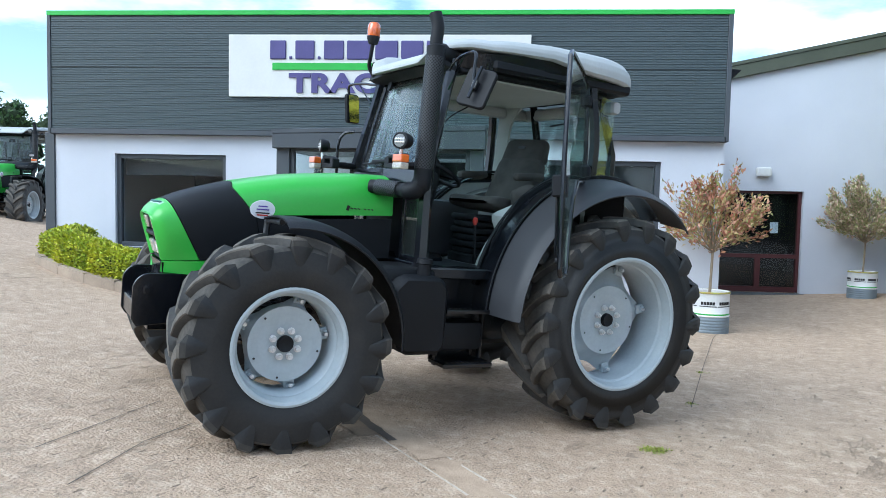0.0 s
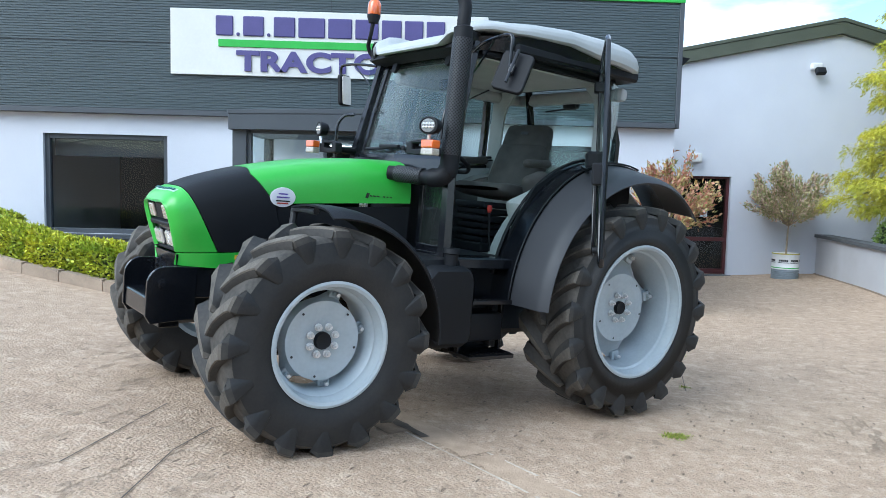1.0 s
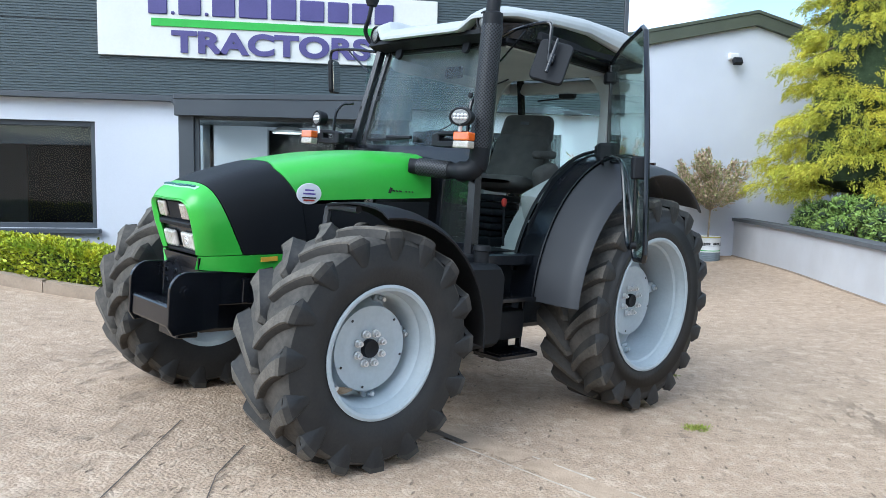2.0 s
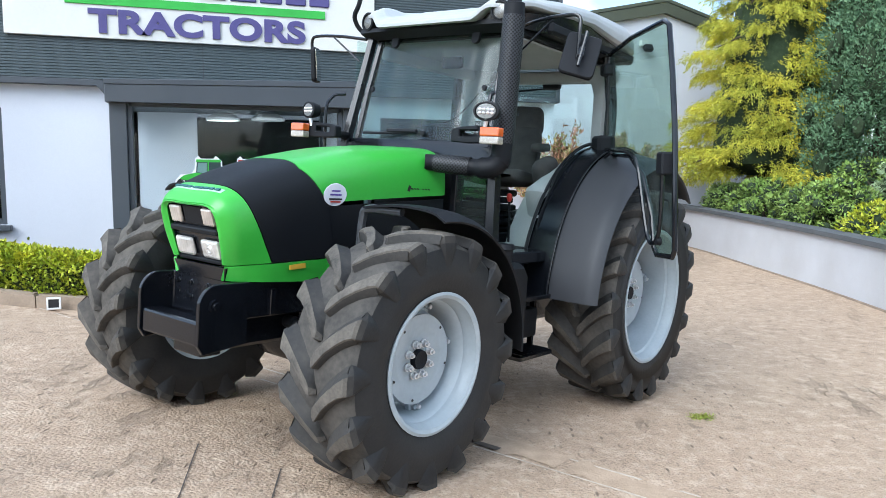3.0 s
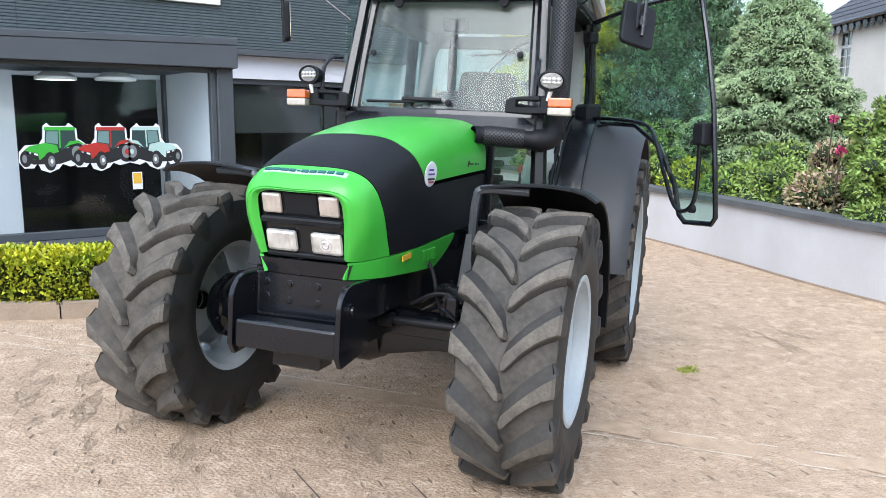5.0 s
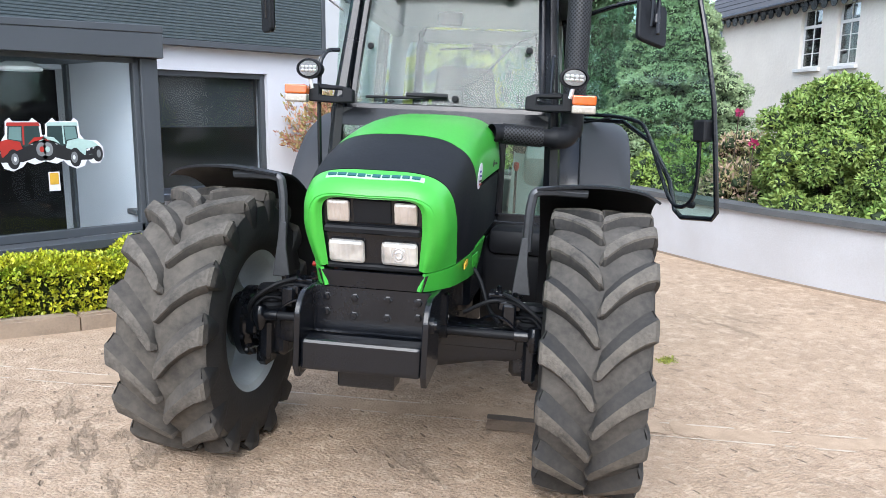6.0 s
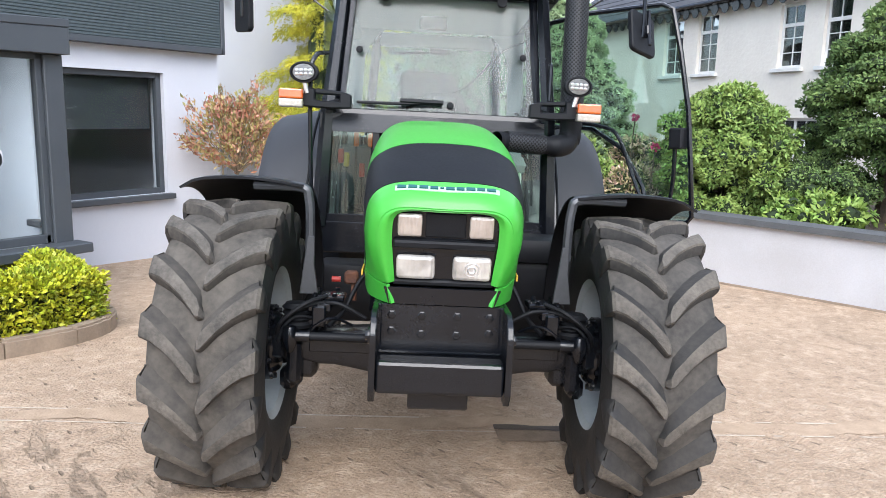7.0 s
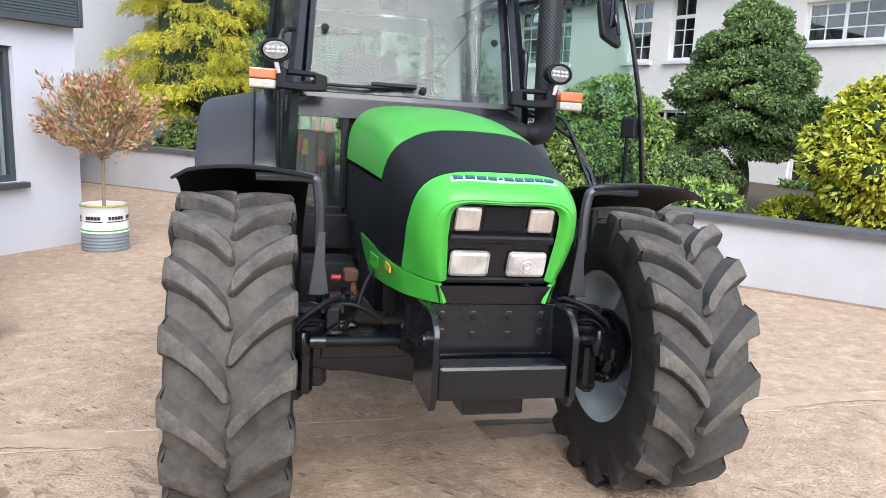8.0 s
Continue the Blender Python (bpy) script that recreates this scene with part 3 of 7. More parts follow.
tagged(part("wall_partition", box(LEFT + 0.3, RIGHT - 0.3, 17.5, 17.6, 0.05, 2.9), ROOMSHADE), "partition inside the showroom, near-black to stand in for dimness", "wall", kind="structure")


def ribbed(x0, x1, z0, z1, y, rib=0.038, deep=0.009):
    """Horizontally ribbed cladding, each rib a real step."""
    bm = bmesh.new()
    n = round((z1 - z0) / rib)
    prof = []
    for k in range(n):
        a = z0 + (z1 - z0) * k / n
        prof += [(y, a), (y, a + rib * 0.42), (y + deep, a + rib * 0.55), (y + deep, a + rib * 0.87)]
    prof.append((y, z1))
    rows = [(bm.verts.new((x0, q, z)), bm.verts.new((x1, q, z))) for q, z in prof]
    for a, b in zip(rows, rows[1:]):
        bm.faces.new((a[0], a[1], b[1], b[0]))
    return bm


cladding = thing("cladding", "dark grey ribbed metal cladding above the white wall", "cladding", kind="structure")
seams_x = [LEFT + 0.03, -2.23, RIGHT - 0.05]
for xa, xb in zip(seams_x, seams_x[1:]):
    for za, zb in ((CLAD_LO + 0.07, 3.585), (3.60, CLAD_HI - 0.02)):
        part("panel", ribbed(xa + 0.006, xb - 0.006, za, zb, CLAD_Y), CLADDING, cladding)
part("backing", box(LEFT + 0.01, RIGHT - 0.03, CLAD_Y + 0.012, WALL_Y, CLAD_LO + 0.01, CLAD_HI), ANTHRACITE, cladding)
part("drip_trim", box(LEFT, RIGHT - 0.02, CLAD_Y - 0.012, WALL_Y - 0.002, CLAD_LO - 0.02, CLAD_LO + 0.06, 0.006), ANTHRACITE, cladding, "dark folded metal drip trim")
part("corner_trim", box(RIGHT - 0.05, RIGHT + 0.02, CLAD_Y - 0.012, 24.3, CLAD_LO - 0.02, CLAD_HI + 0.02, 0.006), ANTHRACITE, cladding)
part("corner_trim", box(LEFT - 0.03, LEFT + 0.03, CLAD_Y - 0.012, 24.3, CLAD_LO - 0.02, CLAD_HI + 0.02, 0.006), ANTHRACITE, cladding)
part("capping", box(LEFT - 0.03, RIGHT + 0.025, CLAD_Y - 0.02, CLAD_Y + 0.3, CLAD_HI, CLAD_HI + 0.075, 0.006), TRIMGREEN, cladding, "bright green edge capping")
tagged(part("corner_post", box(LEFT - 0.17, LEFT - 0.002, WALL_Y - 0.03, WALL_Y + 0.25, -0.3, CLAD_LO, 0.008), ANTHRACITE), "dark grey corner post of the showroom", "post", kind="structure")

# the sign
sign = thing("sign_board", "cream sign panel with raised purple letters and green bar", "sign", pose(-2.24, CLAD_Y, 3.615))
part("panel", box(-2.40, 2.40, -0.05, 0.0, -0.49, 0.49, 0.006), SIGN, sign)
part("stripe", box(-1.68, 1.68, -0.068, -0.05, -0.065, 0.045, 0.003), TRIMGREEN, sign, "green bar")
writing("lettering", "TRACTORS", 0.40, LETTER, sign, pose(0.0, -0.062, -0.285, 90) @ Matrix.Diagonal((1.33, 1.0, 1, 1)), 0.012, 1.0, "raised purple letters")
x = -1.72
for w in (0.26, 0.05, 0.31, 0.05, 0.32, 0.40, 0.36, 0.35, 0.30, 0.28, 0.28):
    hgt = 0.05 if w < 0.1 else 0.295
    part("name_bar", box(x, x + w, -0.072, -0.05, 0.10, 0.10 + hgt, 0.012), LETTER, sign)
    x += w + 0.05


def window_unit(name, x0, x1, z0, z1, y, label, rail=None):
    """A dark framed fixed window with pane, frame and sill, set in the wall."""
    w = thing(name, label, "window", kind="structure")
    f = 0.075
    part("window_frame", join(box(x0, x0 + f, y, y + 0.09, z0, z1, 0.006), box(x1 - f, x1, y, y + 0.09, z0, z1, 0.006), box(x0 + f, x1 - f, y + 0.002, y + 0.088, z1 - f, z1, 0.006), box(x0 + f, x1 - f, y + 0.002, y + 0.088, z0, z0 + f, 0.006)), ANTHRACITE, w)
    part("pane", box(x0 + f - 0.01, x1 - f + 0.01, y + 0.045, y + 0.055, z0 + f - 0.01, z1 - f + 0.01), SHOPGLASS, w).visible_shadow = False
    part("window_sill", box(x0 - 0.06, x1 + 0.06, y - 0.17, y + 0.03, z0 - 0.075, z0 - 0.002, 0.008), ANTHRACITE, w)
    if rail:
        part("blind", box(x0 + f, x1 - f, y + 0.16, y + 0.18, rail, z1, 0.004), surface("blind_cloth", (0.045, 0.05, 0.055), rough=0.8), w, "half-lowered roller blind")
    return w


window_unit("window_1", *W1, WALL_Y + 0.06, "dark grey framed showroom window with roller blind", 1.86)
window_unit("window_2", *W2, WALL_Y + 0.06, "dark grey framed window beside the potted tree, blind half down", 1.45)

# the projecting glazed bay with its canopy
BY0 = 10.52
bay = thing("window_3", "projecting glazed bay with dark frame and flat canopy", "window", kind="structure")
canopy = join(box(BAY[0] - 0.03, BAY[1] + 0.02, BY0 - 0.1, WALL_Y - 0.003, 2.193, 2.41, 0.006), box(BAY[0] - 0.035, BAY[1] + 0.025, BY0 - 0.108, WALL_Y - 0.003, 2.41, 2.476, 0.006))
for v in canopy.verts:
    v.co.z += (v.co.x + 1.84) * (0.006 + 0.085 * max(0, v.co.z - 2.2))
part("canopy", canopy, ANTHRACITE, bay, "dark grey canopy fascia")
part("canopy_flashing", prism([(BAY[0] - 0.17, 2.40), (BAY[0] - 0.036, 2.40), (BAY[0] - 0.036, 2.24), (BAY[0] - 0.06, 2.27)], 0.1), ANTHRACITE, bay).matrix_basis = pose(0, BY0 + 0.4, 0)
for xa in (BAY[0], BAY[1] - 0.2):
    part("post", box(xa + (0 if xa < -2 else 0.02), xa + (0.18 if xa < -2 else 0.2), BY0, BY0 + 0.2, -0.3, 2.2, 0.008), ANTHRACITE, bay)
    part("inner_frame", box(xa + (0.18 if xa < -2 else -0.04), xa + (0.235 if xa < -2 else 0.02), BY0 + 0.04, BY0 + 0.13, 0.47, 2.2, 0.005), ANTHRACITE, bay)
part("post", box(BAY[0], BAY[0] + 0.16, WALL_Y - 0.14, WALL_Y - 0.003, -0.3, 2.2, 0.008), ANTHRACITE, bay)
part("post", box(BAY[1] - 0.16, BAY[1], WALL_Y - 0.14, WALL_Y - 0.003, -0.3, 2.2, 0.008), ANTHRACITE, bay)
part("bottom_rail", box(BAY[0] + 0.2, BAY[1] - 0.2, BY0 + 0.04, BY0 + 0.13, 0.47, 0.55, 0.005), ANTHRACITE, bay)
part("top_rail", box(BAY[0] + 0.2, BAY[1] - 0.2, BY0 + 0.04, BY0 + 0.13, 2.15, 2.2, 0.005), ANTHRACITE, bay)
part("window_sill", box(BAY[0] - 0.06, BAY[1] + 0.06, BY0 - 0.22, BY0 + 0.04, 0.38, 0.47, 0.008), ANTHRACITE, bay)
part("pane", box(BAY[0] + 0.23, BAY[1] - 0.23, BY0 + 0.08, BY0 + 0.09, 0.54, 2.16), SHOPGLASS, bay).visible_shadow = False
part("side_pane", box(BAY[0] + 0.08, BAY[0] + 0.09, BY0 + 0.2, WALL_Y - 0.14, 0.40, 2.2), SHOPGLASS, bay).visible_shadow = False
part("side_pane", box(BAY[1] - 0.09, BAY[1] - 0.08, BY0 + 0.2, BY0 + 0.36, 0.40, 2.2), SHOPGLASS, bay).visible_shadow = False
part("side_wall", box(BAY[1] - 0.13, BAY[1] - 0.03, BY0 + 0.36, WALL_Y - 0.145, 0.06, 2.2), RENDER, bay, "white side wall of the bay")
part("side_sill", box(BAY[1] - 0.22, BAY[1] - 0.13, BY0 + 0.2, BY0 + 0.42, 0.60, 0.66, 0.006), ANTHRACITE, bay)
part("plinth", box(BAY[0] + 0.02, BAY[1] - 0.02, BY0 + 0.06, BY0 + 0.26, -0.3, 0.38), RENDER, bay, "white rendered plinth")
part("bay_wall", box(BAY[0] + 0.1, -2.33, WALL_Y - 0.14, WALL_Y - 0.01, 0.06, 2.2), RENDER, bay, "white inner wall of the bay")
part("bay_floor", box(BAY[0] + 0.1, BAY[1] - 0.1, BY0 + 0.27, WALL_Y - 0.01, 0.0, 0.06), ROOMSHADE, bay)
part("downpipe", tube(curve([(BAY[0] - 0.03, BY0 + 0.3, 0.75), (BAY[0] - 0.05, BY0 + 0.25, 0.52), (BAY[0] - 0.3, BY0 + 0.1, 0.40), (BAY[0] - 0.42, BY0 + 0.05, 0.3)], 5), 0.035, 8), ANTHRACITE, bay, "dark plastic downpipe")
# added fill lamp inside the pane, brightens the bay in place of sky light
bay_fill = new("bay_daylight", bpy.data.lights.new("bay_daylight", "AREA"))
bay_fill.data.shape, bay_fill.data.size, bay_fill.data.size_y, bay_fill.data.energy, bay_fill.data.color = "RECTANGLE", 2.2, 1.5, 7.0, (0.95, 0.98, 1.0)
bay_fill.matrix_world = look((-1.85, BY0 + 0.14, 1.36), (-1.85, BY0 + 2.0, 1.30))
LAMPGLOW = bpy.data.materials.new("lit_lamp_diffuser")
LAMPGLOW.use_nodes = True
LAMPGLOW.node_tree.nodes["Principled BSDF"].inputs["Emission Color"].default_value = (1.0, 0.93, 0.82, 1)
LAMPGLOW.node_tree.nodes["Principled BSDF"].inputs["Emission Strength"].default_value = 6.0
for lx, ly in ((-2.0, 11.75), (-1.45, 11.45)):
    shade_ob = part("ceiling_lamp", lathe([(0.0, 0.09), (0.12, 0.085), (0.21, 0.03), (0.215, 0.0), (0.205, -0.005), (0.20, 0.0)], 28), WHITEPAINT, bay, "white round ceiling lamp", True, pose(lx, ly, 2.07, 90))
    part("diffuser", lathe([(0.0, 0.002), (0.199, 0.004)], 28), LAMPGLOW if lx < -1.9 else WHITEPAINT, shade_ob, "round diffuser")

# tractor stickers on the bay glass
def ring_of(cx, cz, rx, rz, n=20):
    return [(cx + rx * math.cos(2 * math.pi * k / n), cz + rz * math.sin(2 * math.pi * k / n)) for k in range(n)]


DARKPRINT = surface("printed_dark_glass", (0.03, 0.055, 0.055), rough=0.3, bump=0)
GREYPRINT = surface("printed_grey", (0.22, 0.23, 0.24), rough=0.3, bump=0)


def sticker_tractor(m, colour, label, flip=1):
    """A cut-out print of a tractor seen from its front corner."""
    s = thing("window_sticker", label, "sticker", m, group="stickers on the bay glass")
    edge = [(-0.33, -0.02), (-0.335, -0.12), (-0.29, -0.19), (-0.20, -0.19), (-0.16, -0.14), (-0.13, -0.21), (-0.05, -0.24), (0.04, -0.20), (0.08, -0.15), (0.15, -0.18), (0.26, -0.15), (0.33, -0.05), (0.32, 0.06), (0.24, 0.12), (0.235, 0.22), (0.20, 0.25), (0.16, 0.285), (0.13, 0.25), (-0.02, 0.25), (-0.05, 0.285), (-0.09, 0.25), (-0.10, 0.12), (-0.14, 0.06), (-0.27, 0.05)]
    layers = [("backing", edge, STICKER, 0.0), ("under_print", [(-0.30, -0.10), (-0.20, -0.15), (0.05, -0.15), (0.20, -0.10), (0.20, 0.02), (-0.2, 0.0)], INK, 0.002),
              ("rear_tyre_print", ring_of(0.22, -0.03, 0.085, 0.115), INK, 0.004), ("rear_rim_print", ring_of(0.225, -0.03, 0.05, 0.07), GREYPRINT, 0.005), ("rear_hub_print", ring_of(0.228, -0.03, 0.022, 0.03), colour, 0.006),
              ("cab_print", [(-0.085, 0.05), (-0.07, 0.215), (0.215, 0.215), (0.225, 0.06), (0.08, 0.0)], DARKPRINT, 0.004), ("roof_print", [(-0.085, 0.205), (-0.075, 0.24), (0.215, 0.24), (0.225, 0.205)], colour, 0.005),
              ("post_print", [(0.055, 0.02), (0.07, 0.02), (0.075, 0.21), (0.06, 0.21)], colour, 0.005), ("pane_print", [(-0.07, 0.08), (-0.055, 0.195), (0.05, 0.195), (0.045, 0.06)], surface("printed_pale_glass", (0.16, 0.27, 0.26), rough=0.3, bump=0), 0.0052),
              ("hood_print", [(-0.27, -0.09), (-0.28, 0.0), (-0.23, 0.04), (-0.08, 0.075), (0.03, 0.05), (0.05, -0.02), (-0.10, -0.07), (-0.13, -0.10)], colour, 0.006), ("grille_print", [(-0.265, -0.085), (-0.27, -0.01), (-0.15, -0.035), (-0.145, -0.10)], INK, 0.007),
              ("lamp_print", [(-0.26, -0.035), (-0.26, -0.015), (-0.22, -0.022), (-0.22, -0.042)], STICKER, 0.008), ("lamp_print", [(-0.19, -0.05), (-0.19, -0.03), (-0.155, -0.038), (-0.155, -0.058)], STICKER, 0.008),
              ("wing_print", [(0.10, 0.02), (0.16, 0.09), (0.25, 0.10), (0.31, 0.05), (0.24, 0.07), (0.16, 0.05)], colour, 0.007),
              ("front_tyre_print", ring_of(-0.27, -0.09, 0.055, 0.085), INK, 0.008), ("front_rim_print", ring_of(-0.28, -0.09, 0.022, 0.042), GREYPRINT, 0.009), ("front_tyre_print", ring_of(-0.04, -0.12, 0.06, 0.098), INK, 0.009), ("front_rim_print", ring_of(-0.028, -0.12, 0.034, 0.058), GREYPRINT, 0.010), ("hub_print", ring_of(-0.025, -0.12, 0.014, 0.024), STICKER, 0.011)]
    for name, outline, col, lift in layers:
        part(name, moved(prism([(flip * x * 0.92, z * 0.92) for x, z in outline], 0.001), Matrix.Translation((0, -lift * 0.35, 0))), col, s)
    return s


MINT = surface("printed_mint", (0.45, 0.62, 0.58), rough=0.3, bump=0)
for sx, col, words in ((-2.27, GREEN, "green printed tractor sticker on the bay glass"), (-1.80, RED, "red printed tractor sticker on the bay glass"), (-1.33, MINT, "pale mint printed tractor sticker on the bay glass")):
    sticker_tractor(pose(sx, BY0 + 0.072, 1.35), col, words, -1 if col is MINT else 1)
notice = thing("window_notice", "small yellow and white notice on the bay glass", "sticker", pose(-1.5, BY0 + 0.074, 1.02))
part("sheet", prism([(-0.05, -0.09), (0.05, -0.09), (0.05, 0.09), (-0.05, 0.09)], 0.002), STICKER, notice)
part("print", prism([(-0.04, -0.03), (0.04, -0.03), (0.04, 0.08), (-0.04, 0.08)], -0.002), YELLOW, notice)

# ---------------------------------------------------------------- second building
GY = 18.35


def gable_wall():
    door = (4.68, 6.47, -0.42, 1.91)
    b = bmesh.new()
    for poly in ([(RIGHT, -0.8), (door[0], -0.8), (door[0], 4.44), (RIGHT, 4.13)], [(door[0], door[3]), (door[1], door[3]), (door[1], 4.82), (door[0], 4.44)], [(door[1], -0.8), (8.85, -0.8), (8.85, 5.33), (door[1], 4.82)], [(8.85, -0.8), (13.5, -0.8), (13.5, 4.1), (8.85, 5.33)]):
        o = prism(poly, 0.3)
        b = join(b, moved(o, Matrix.Translation((0, GY, 0))))
    bmesh.ops.remove_doubles(b, verts=b.verts, dist=0.001)
    return b


tagged(part("wall_gable", gable_wall(), RENDER), "tall white rendered gable wall", "wall", kind="structure")
part_roof = thing("gable_roof", "olive metal roof edge over the gable", "roof", kind="structure")
part("fascia", moved(prism([(RIGHT, 4.12), (8.85, 5.32), (13.6, 4.08), (13.6, 4.36), (8.85, 5.6), (RIGHT, 4.40)], 0.2, 0.006), Matrix.Translation((0, GY - 0.12, -0.06))), OLIVE, part_roof)
part("roof_sheet", moved(prism([(RIGHT, 4.404), (8.85, 5.604), (13.6, 4.364), (13.6, 4.44), (8.85, 5.68), (RIGHT, 4.48)], 9.0), Matrix.Translation((0, GY - 0.14, -0.06))), OLIVE, part_roof)
door = thing("door_1", "maroon framed glazed double door in the gable wall", "door", kind="structure")
part("door_frame", join(box(4.62, 4.70, GY + 0.1, GY + 0.2, -0.4, 1.92), box(6.40, 6.48, GY + 0.1, GY + 0.2, -0.4, 1.92), box(4.70, 6.40, GY + 0.102, GY + 0.198, 1.85, 1.92), box(4.70, 6.40, GY + 0.102, GY + 0.198, -0.4, -0.28), box(4.70, 6.40, GY + 0.102, GY + 0.198, 0.38, 0.47), box(5.5, 5.62, GY + 0.104, GY + 0.196, -0.28, 0.38)), MAROON, door)
part("pane", box(4.70, 6.40, GY + 0.145, GY + 0.155, -0.28, 1.85), SHOPGLASS, door)
part("door_step", box(4.5, 6.55, GY - 0.12, GY + 0.1, -0.6, -0.41, 0.01), COPING, door, "dark stone door step")
part("back_room", join(box(4.3, 6.8, GY + 1.5, GY + 1.6, -0.5, 2.2), box(4.3, 4.4, GY + 0.3, GY + 1.5, -0.5, 2.2), box(6.7, 6.8, GY + 0.3, GY + 1.5, -0.5, 2.2), box(4.3, 6.8, GY + 0.3, GY + 1.6, 2.2, 2.3)), ROOMSHADE, door)
part("paper_notice", box(5.82, 6.0, GY + 0.16, GY + 0.165, 0.95, 1.2), STICKER, door, "white paper notice")
lamp = thing("flood_light", "white wall-mounted flood light with dark head", "lamp", pose(8.29, GY, 4.42))
part("bracket", box(-0.12, 0.12, -0.14, 0.0, 0.0, 0.16, 0.03, 2), WHITEPAINT, lamp)
part("head", moved(box(-0.11, 0.11, -0.1, 0.02, -0.09, 0.07, 0.012), pose(0.03, -0.18, -0.06, -30)), PLASTIC, lamp)
lamp2 = thing("wall_lamp", "pale bulkhead lamp above the maroon door", "lamp", pose(5.55, GY, 2.32))
part("shade", box(-0.16, 0.16, -0.16, 0.0, -0.1, 0.12, 0.04, 2), WHITEPAINT, lamp2)
spout = thing("gutter_outlet", "dark gutter outlet at the cladding corner", "gutter", pose(RIGHT + 0.06, 12.8, 3.62))
part("hopper", prism([(-0.03, 0.06), (0.2, 0.03), (0.08, -0.09), (-0.03, -0.1)], 0.2, 0.006), PLASTIC, spout)

# ---------------------------------------------------------------- boundary wall
WALL_LINE = [(2.6, -0.2), (3.35, 1.3), (3.92, 2.76), (4.38, 4.08), (4.85, 5.65), (5.33, 7.0), (6.0, 8.55), (6.68, 10.5), (7.3, 12.7), (7.9, 14.9), (8.6, GY - 0.002)]


def along(line, n=5):
    return [(p.x, p.y) for p in curve([(a, b, 0) for a, b in line], n)]


def ribbon(line, off0, off1, z_of, h0, h1):
    """A solid that follows a line in plan, between two offsets to its right and two heights."""
    bm, rows = bmesh.new(), []
    for i, (x, y) in enumerate(line):
        a, b = line[max(i - 1, 0)], line[min(i + 1, len(line) - 1)]
        d = Vector((b[0] - a[0], b[1] - a[1])).normalized()
        z = z_of(x, y)
        rows.append([bm.verts.new((x + d.y * o, y - d.x * o, z + h)) for o, h in ((off0, h0), (off0, h1), (off1, h1), (off1, h0))])
    for a, b in zip(rows, rows[1:]):
        for k in range(4):
            bm.faces.new((a[k], a[(k + 1) % 4], b[(k + 1) % 4], b[k]))
    bm.faces.new(rows[0])
    bm.faces.new(rows[-1][::-1])
    return bm


def wall_foot(x, y):
    return -0.27 if y > 3 else -0.27 + 0.02 * (3 - y)


fine_line = along(WALL_LINE)
garden_wall = thing("garden_wall", "low white rendered boundary wall with dark coping", "wall", kind="structure")
part("wall_face", ribbon(fine_line, 0.0, 0.22, wall_foot, -0.5, 0.80), WALLPAINT, garden_wall)
part("wall_foot", ribbon(fine_line, -0.03, 0.0, gz, -0.1, 0.022), KERB, garden_wall, "dirt and grit along the wall foot")
for i in range(0, len(fine_line) - 2, 3):
    seg = fine_line[i:i + 4]
    if len(seg) > 1:
        part("coping", ribbon(seg, -0.06, 0.30, wall_foot, 0.802, 0.875), COPING, garden_wall)


def garden_bed():
    bm = bmesh.new()
    rows = []
    for x, y in fine_line:
        rows.append([bm.verts.new((x + 0.2 + k, y, 0.42 + 0.05 * noise.noise((x + k, y, 3)))) for k in (0, 1, 3, 8, 16, 30)])
    for a, b in zip(rows, rows[1:]):
        for k in range(5):
            bm.faces.new((a[k], a[k + 1], b[k + 1], b[k]))
    return bm


tagged(part("garden_bed", garden_bed(), SOIL), "dark raised garden soil behind the wall", "soil", kind="structure")

# ---------------------------------------------------------------- kerb and hedge round the showroom front
KERB_LINE = [(-7.4, 12.3), (-7.3, 11.5), (-6.85, 10.85), (-5.9, 10.05), (-5.05, 9.62), (-4.1, 9.2), (-3.2, 9.0), (-2.3, 8.88), (-1.42, 8.95), (-0.86, 9.3), (-0.6, 9.9), (-0.56, 10.4)]
kl = along(KERB_LINE, 6)
kerb = thing("kerb", "rounded tan concrete kerb round the hedge", "kerb", kind="structure")


def kerb_stone(seg):
    bm = ribbon(seg, -0.0, -0.13, gz, -0.2, 0.13)
    top = [e for e in bm.edges if all(v.co.z > gz(v.co.x, v.co.y) + 0.05 for v in e.verts)]
    bmesh.ops.bevel(bm, geom=top, offset=0.018, segments=2, affect="EDGES")
    return bm


pos = 0
while pos < len(kl) - 1:
    seg = [Vector(p) for p in kl[pos:pos + 5]]
    if len(seg) > 1:
        a, b = seg[0], seg[-1]
        seg[0], seg[-1] = a + (seg[1] - a).normalized() * 0.006, b + (seg[-2] - b).normalized() * 0.006
        part("kerb_stone", kerb_stone([(p.x, p.y) for p in seg]), KERB, kerb)
    pos += 4
drainbox = thing("drain_outlet", "small white square drain outlet in the kerb", "drain", pose(-3.62, 8.98, gz(-3.62, 8.98) + 0.075))
part("rim", join(box(-0.06, 0.06, -0.012, 0.02, 0.04, 0.055), box(-0.06, 0.06, -0.012, 0.02, -0.055, -0.04), box(-0.06, -0.045, -0.012, 0.02, -0.04, 0.04), box(0.045, 0.06, -0.012, 0.02, -0.04, 0.04)), WHITEPAINT, drainbox)
part("mouth", box(-0.045, 0.045, -0.004, 0.02, -0.04, 0.04), INK, drainbox)


def bed_fill():
    bm = bmesh.new()
    cen = [(x, 10.42 if -3.3 < x < -0.4 else 12.6) for x, y in kl]
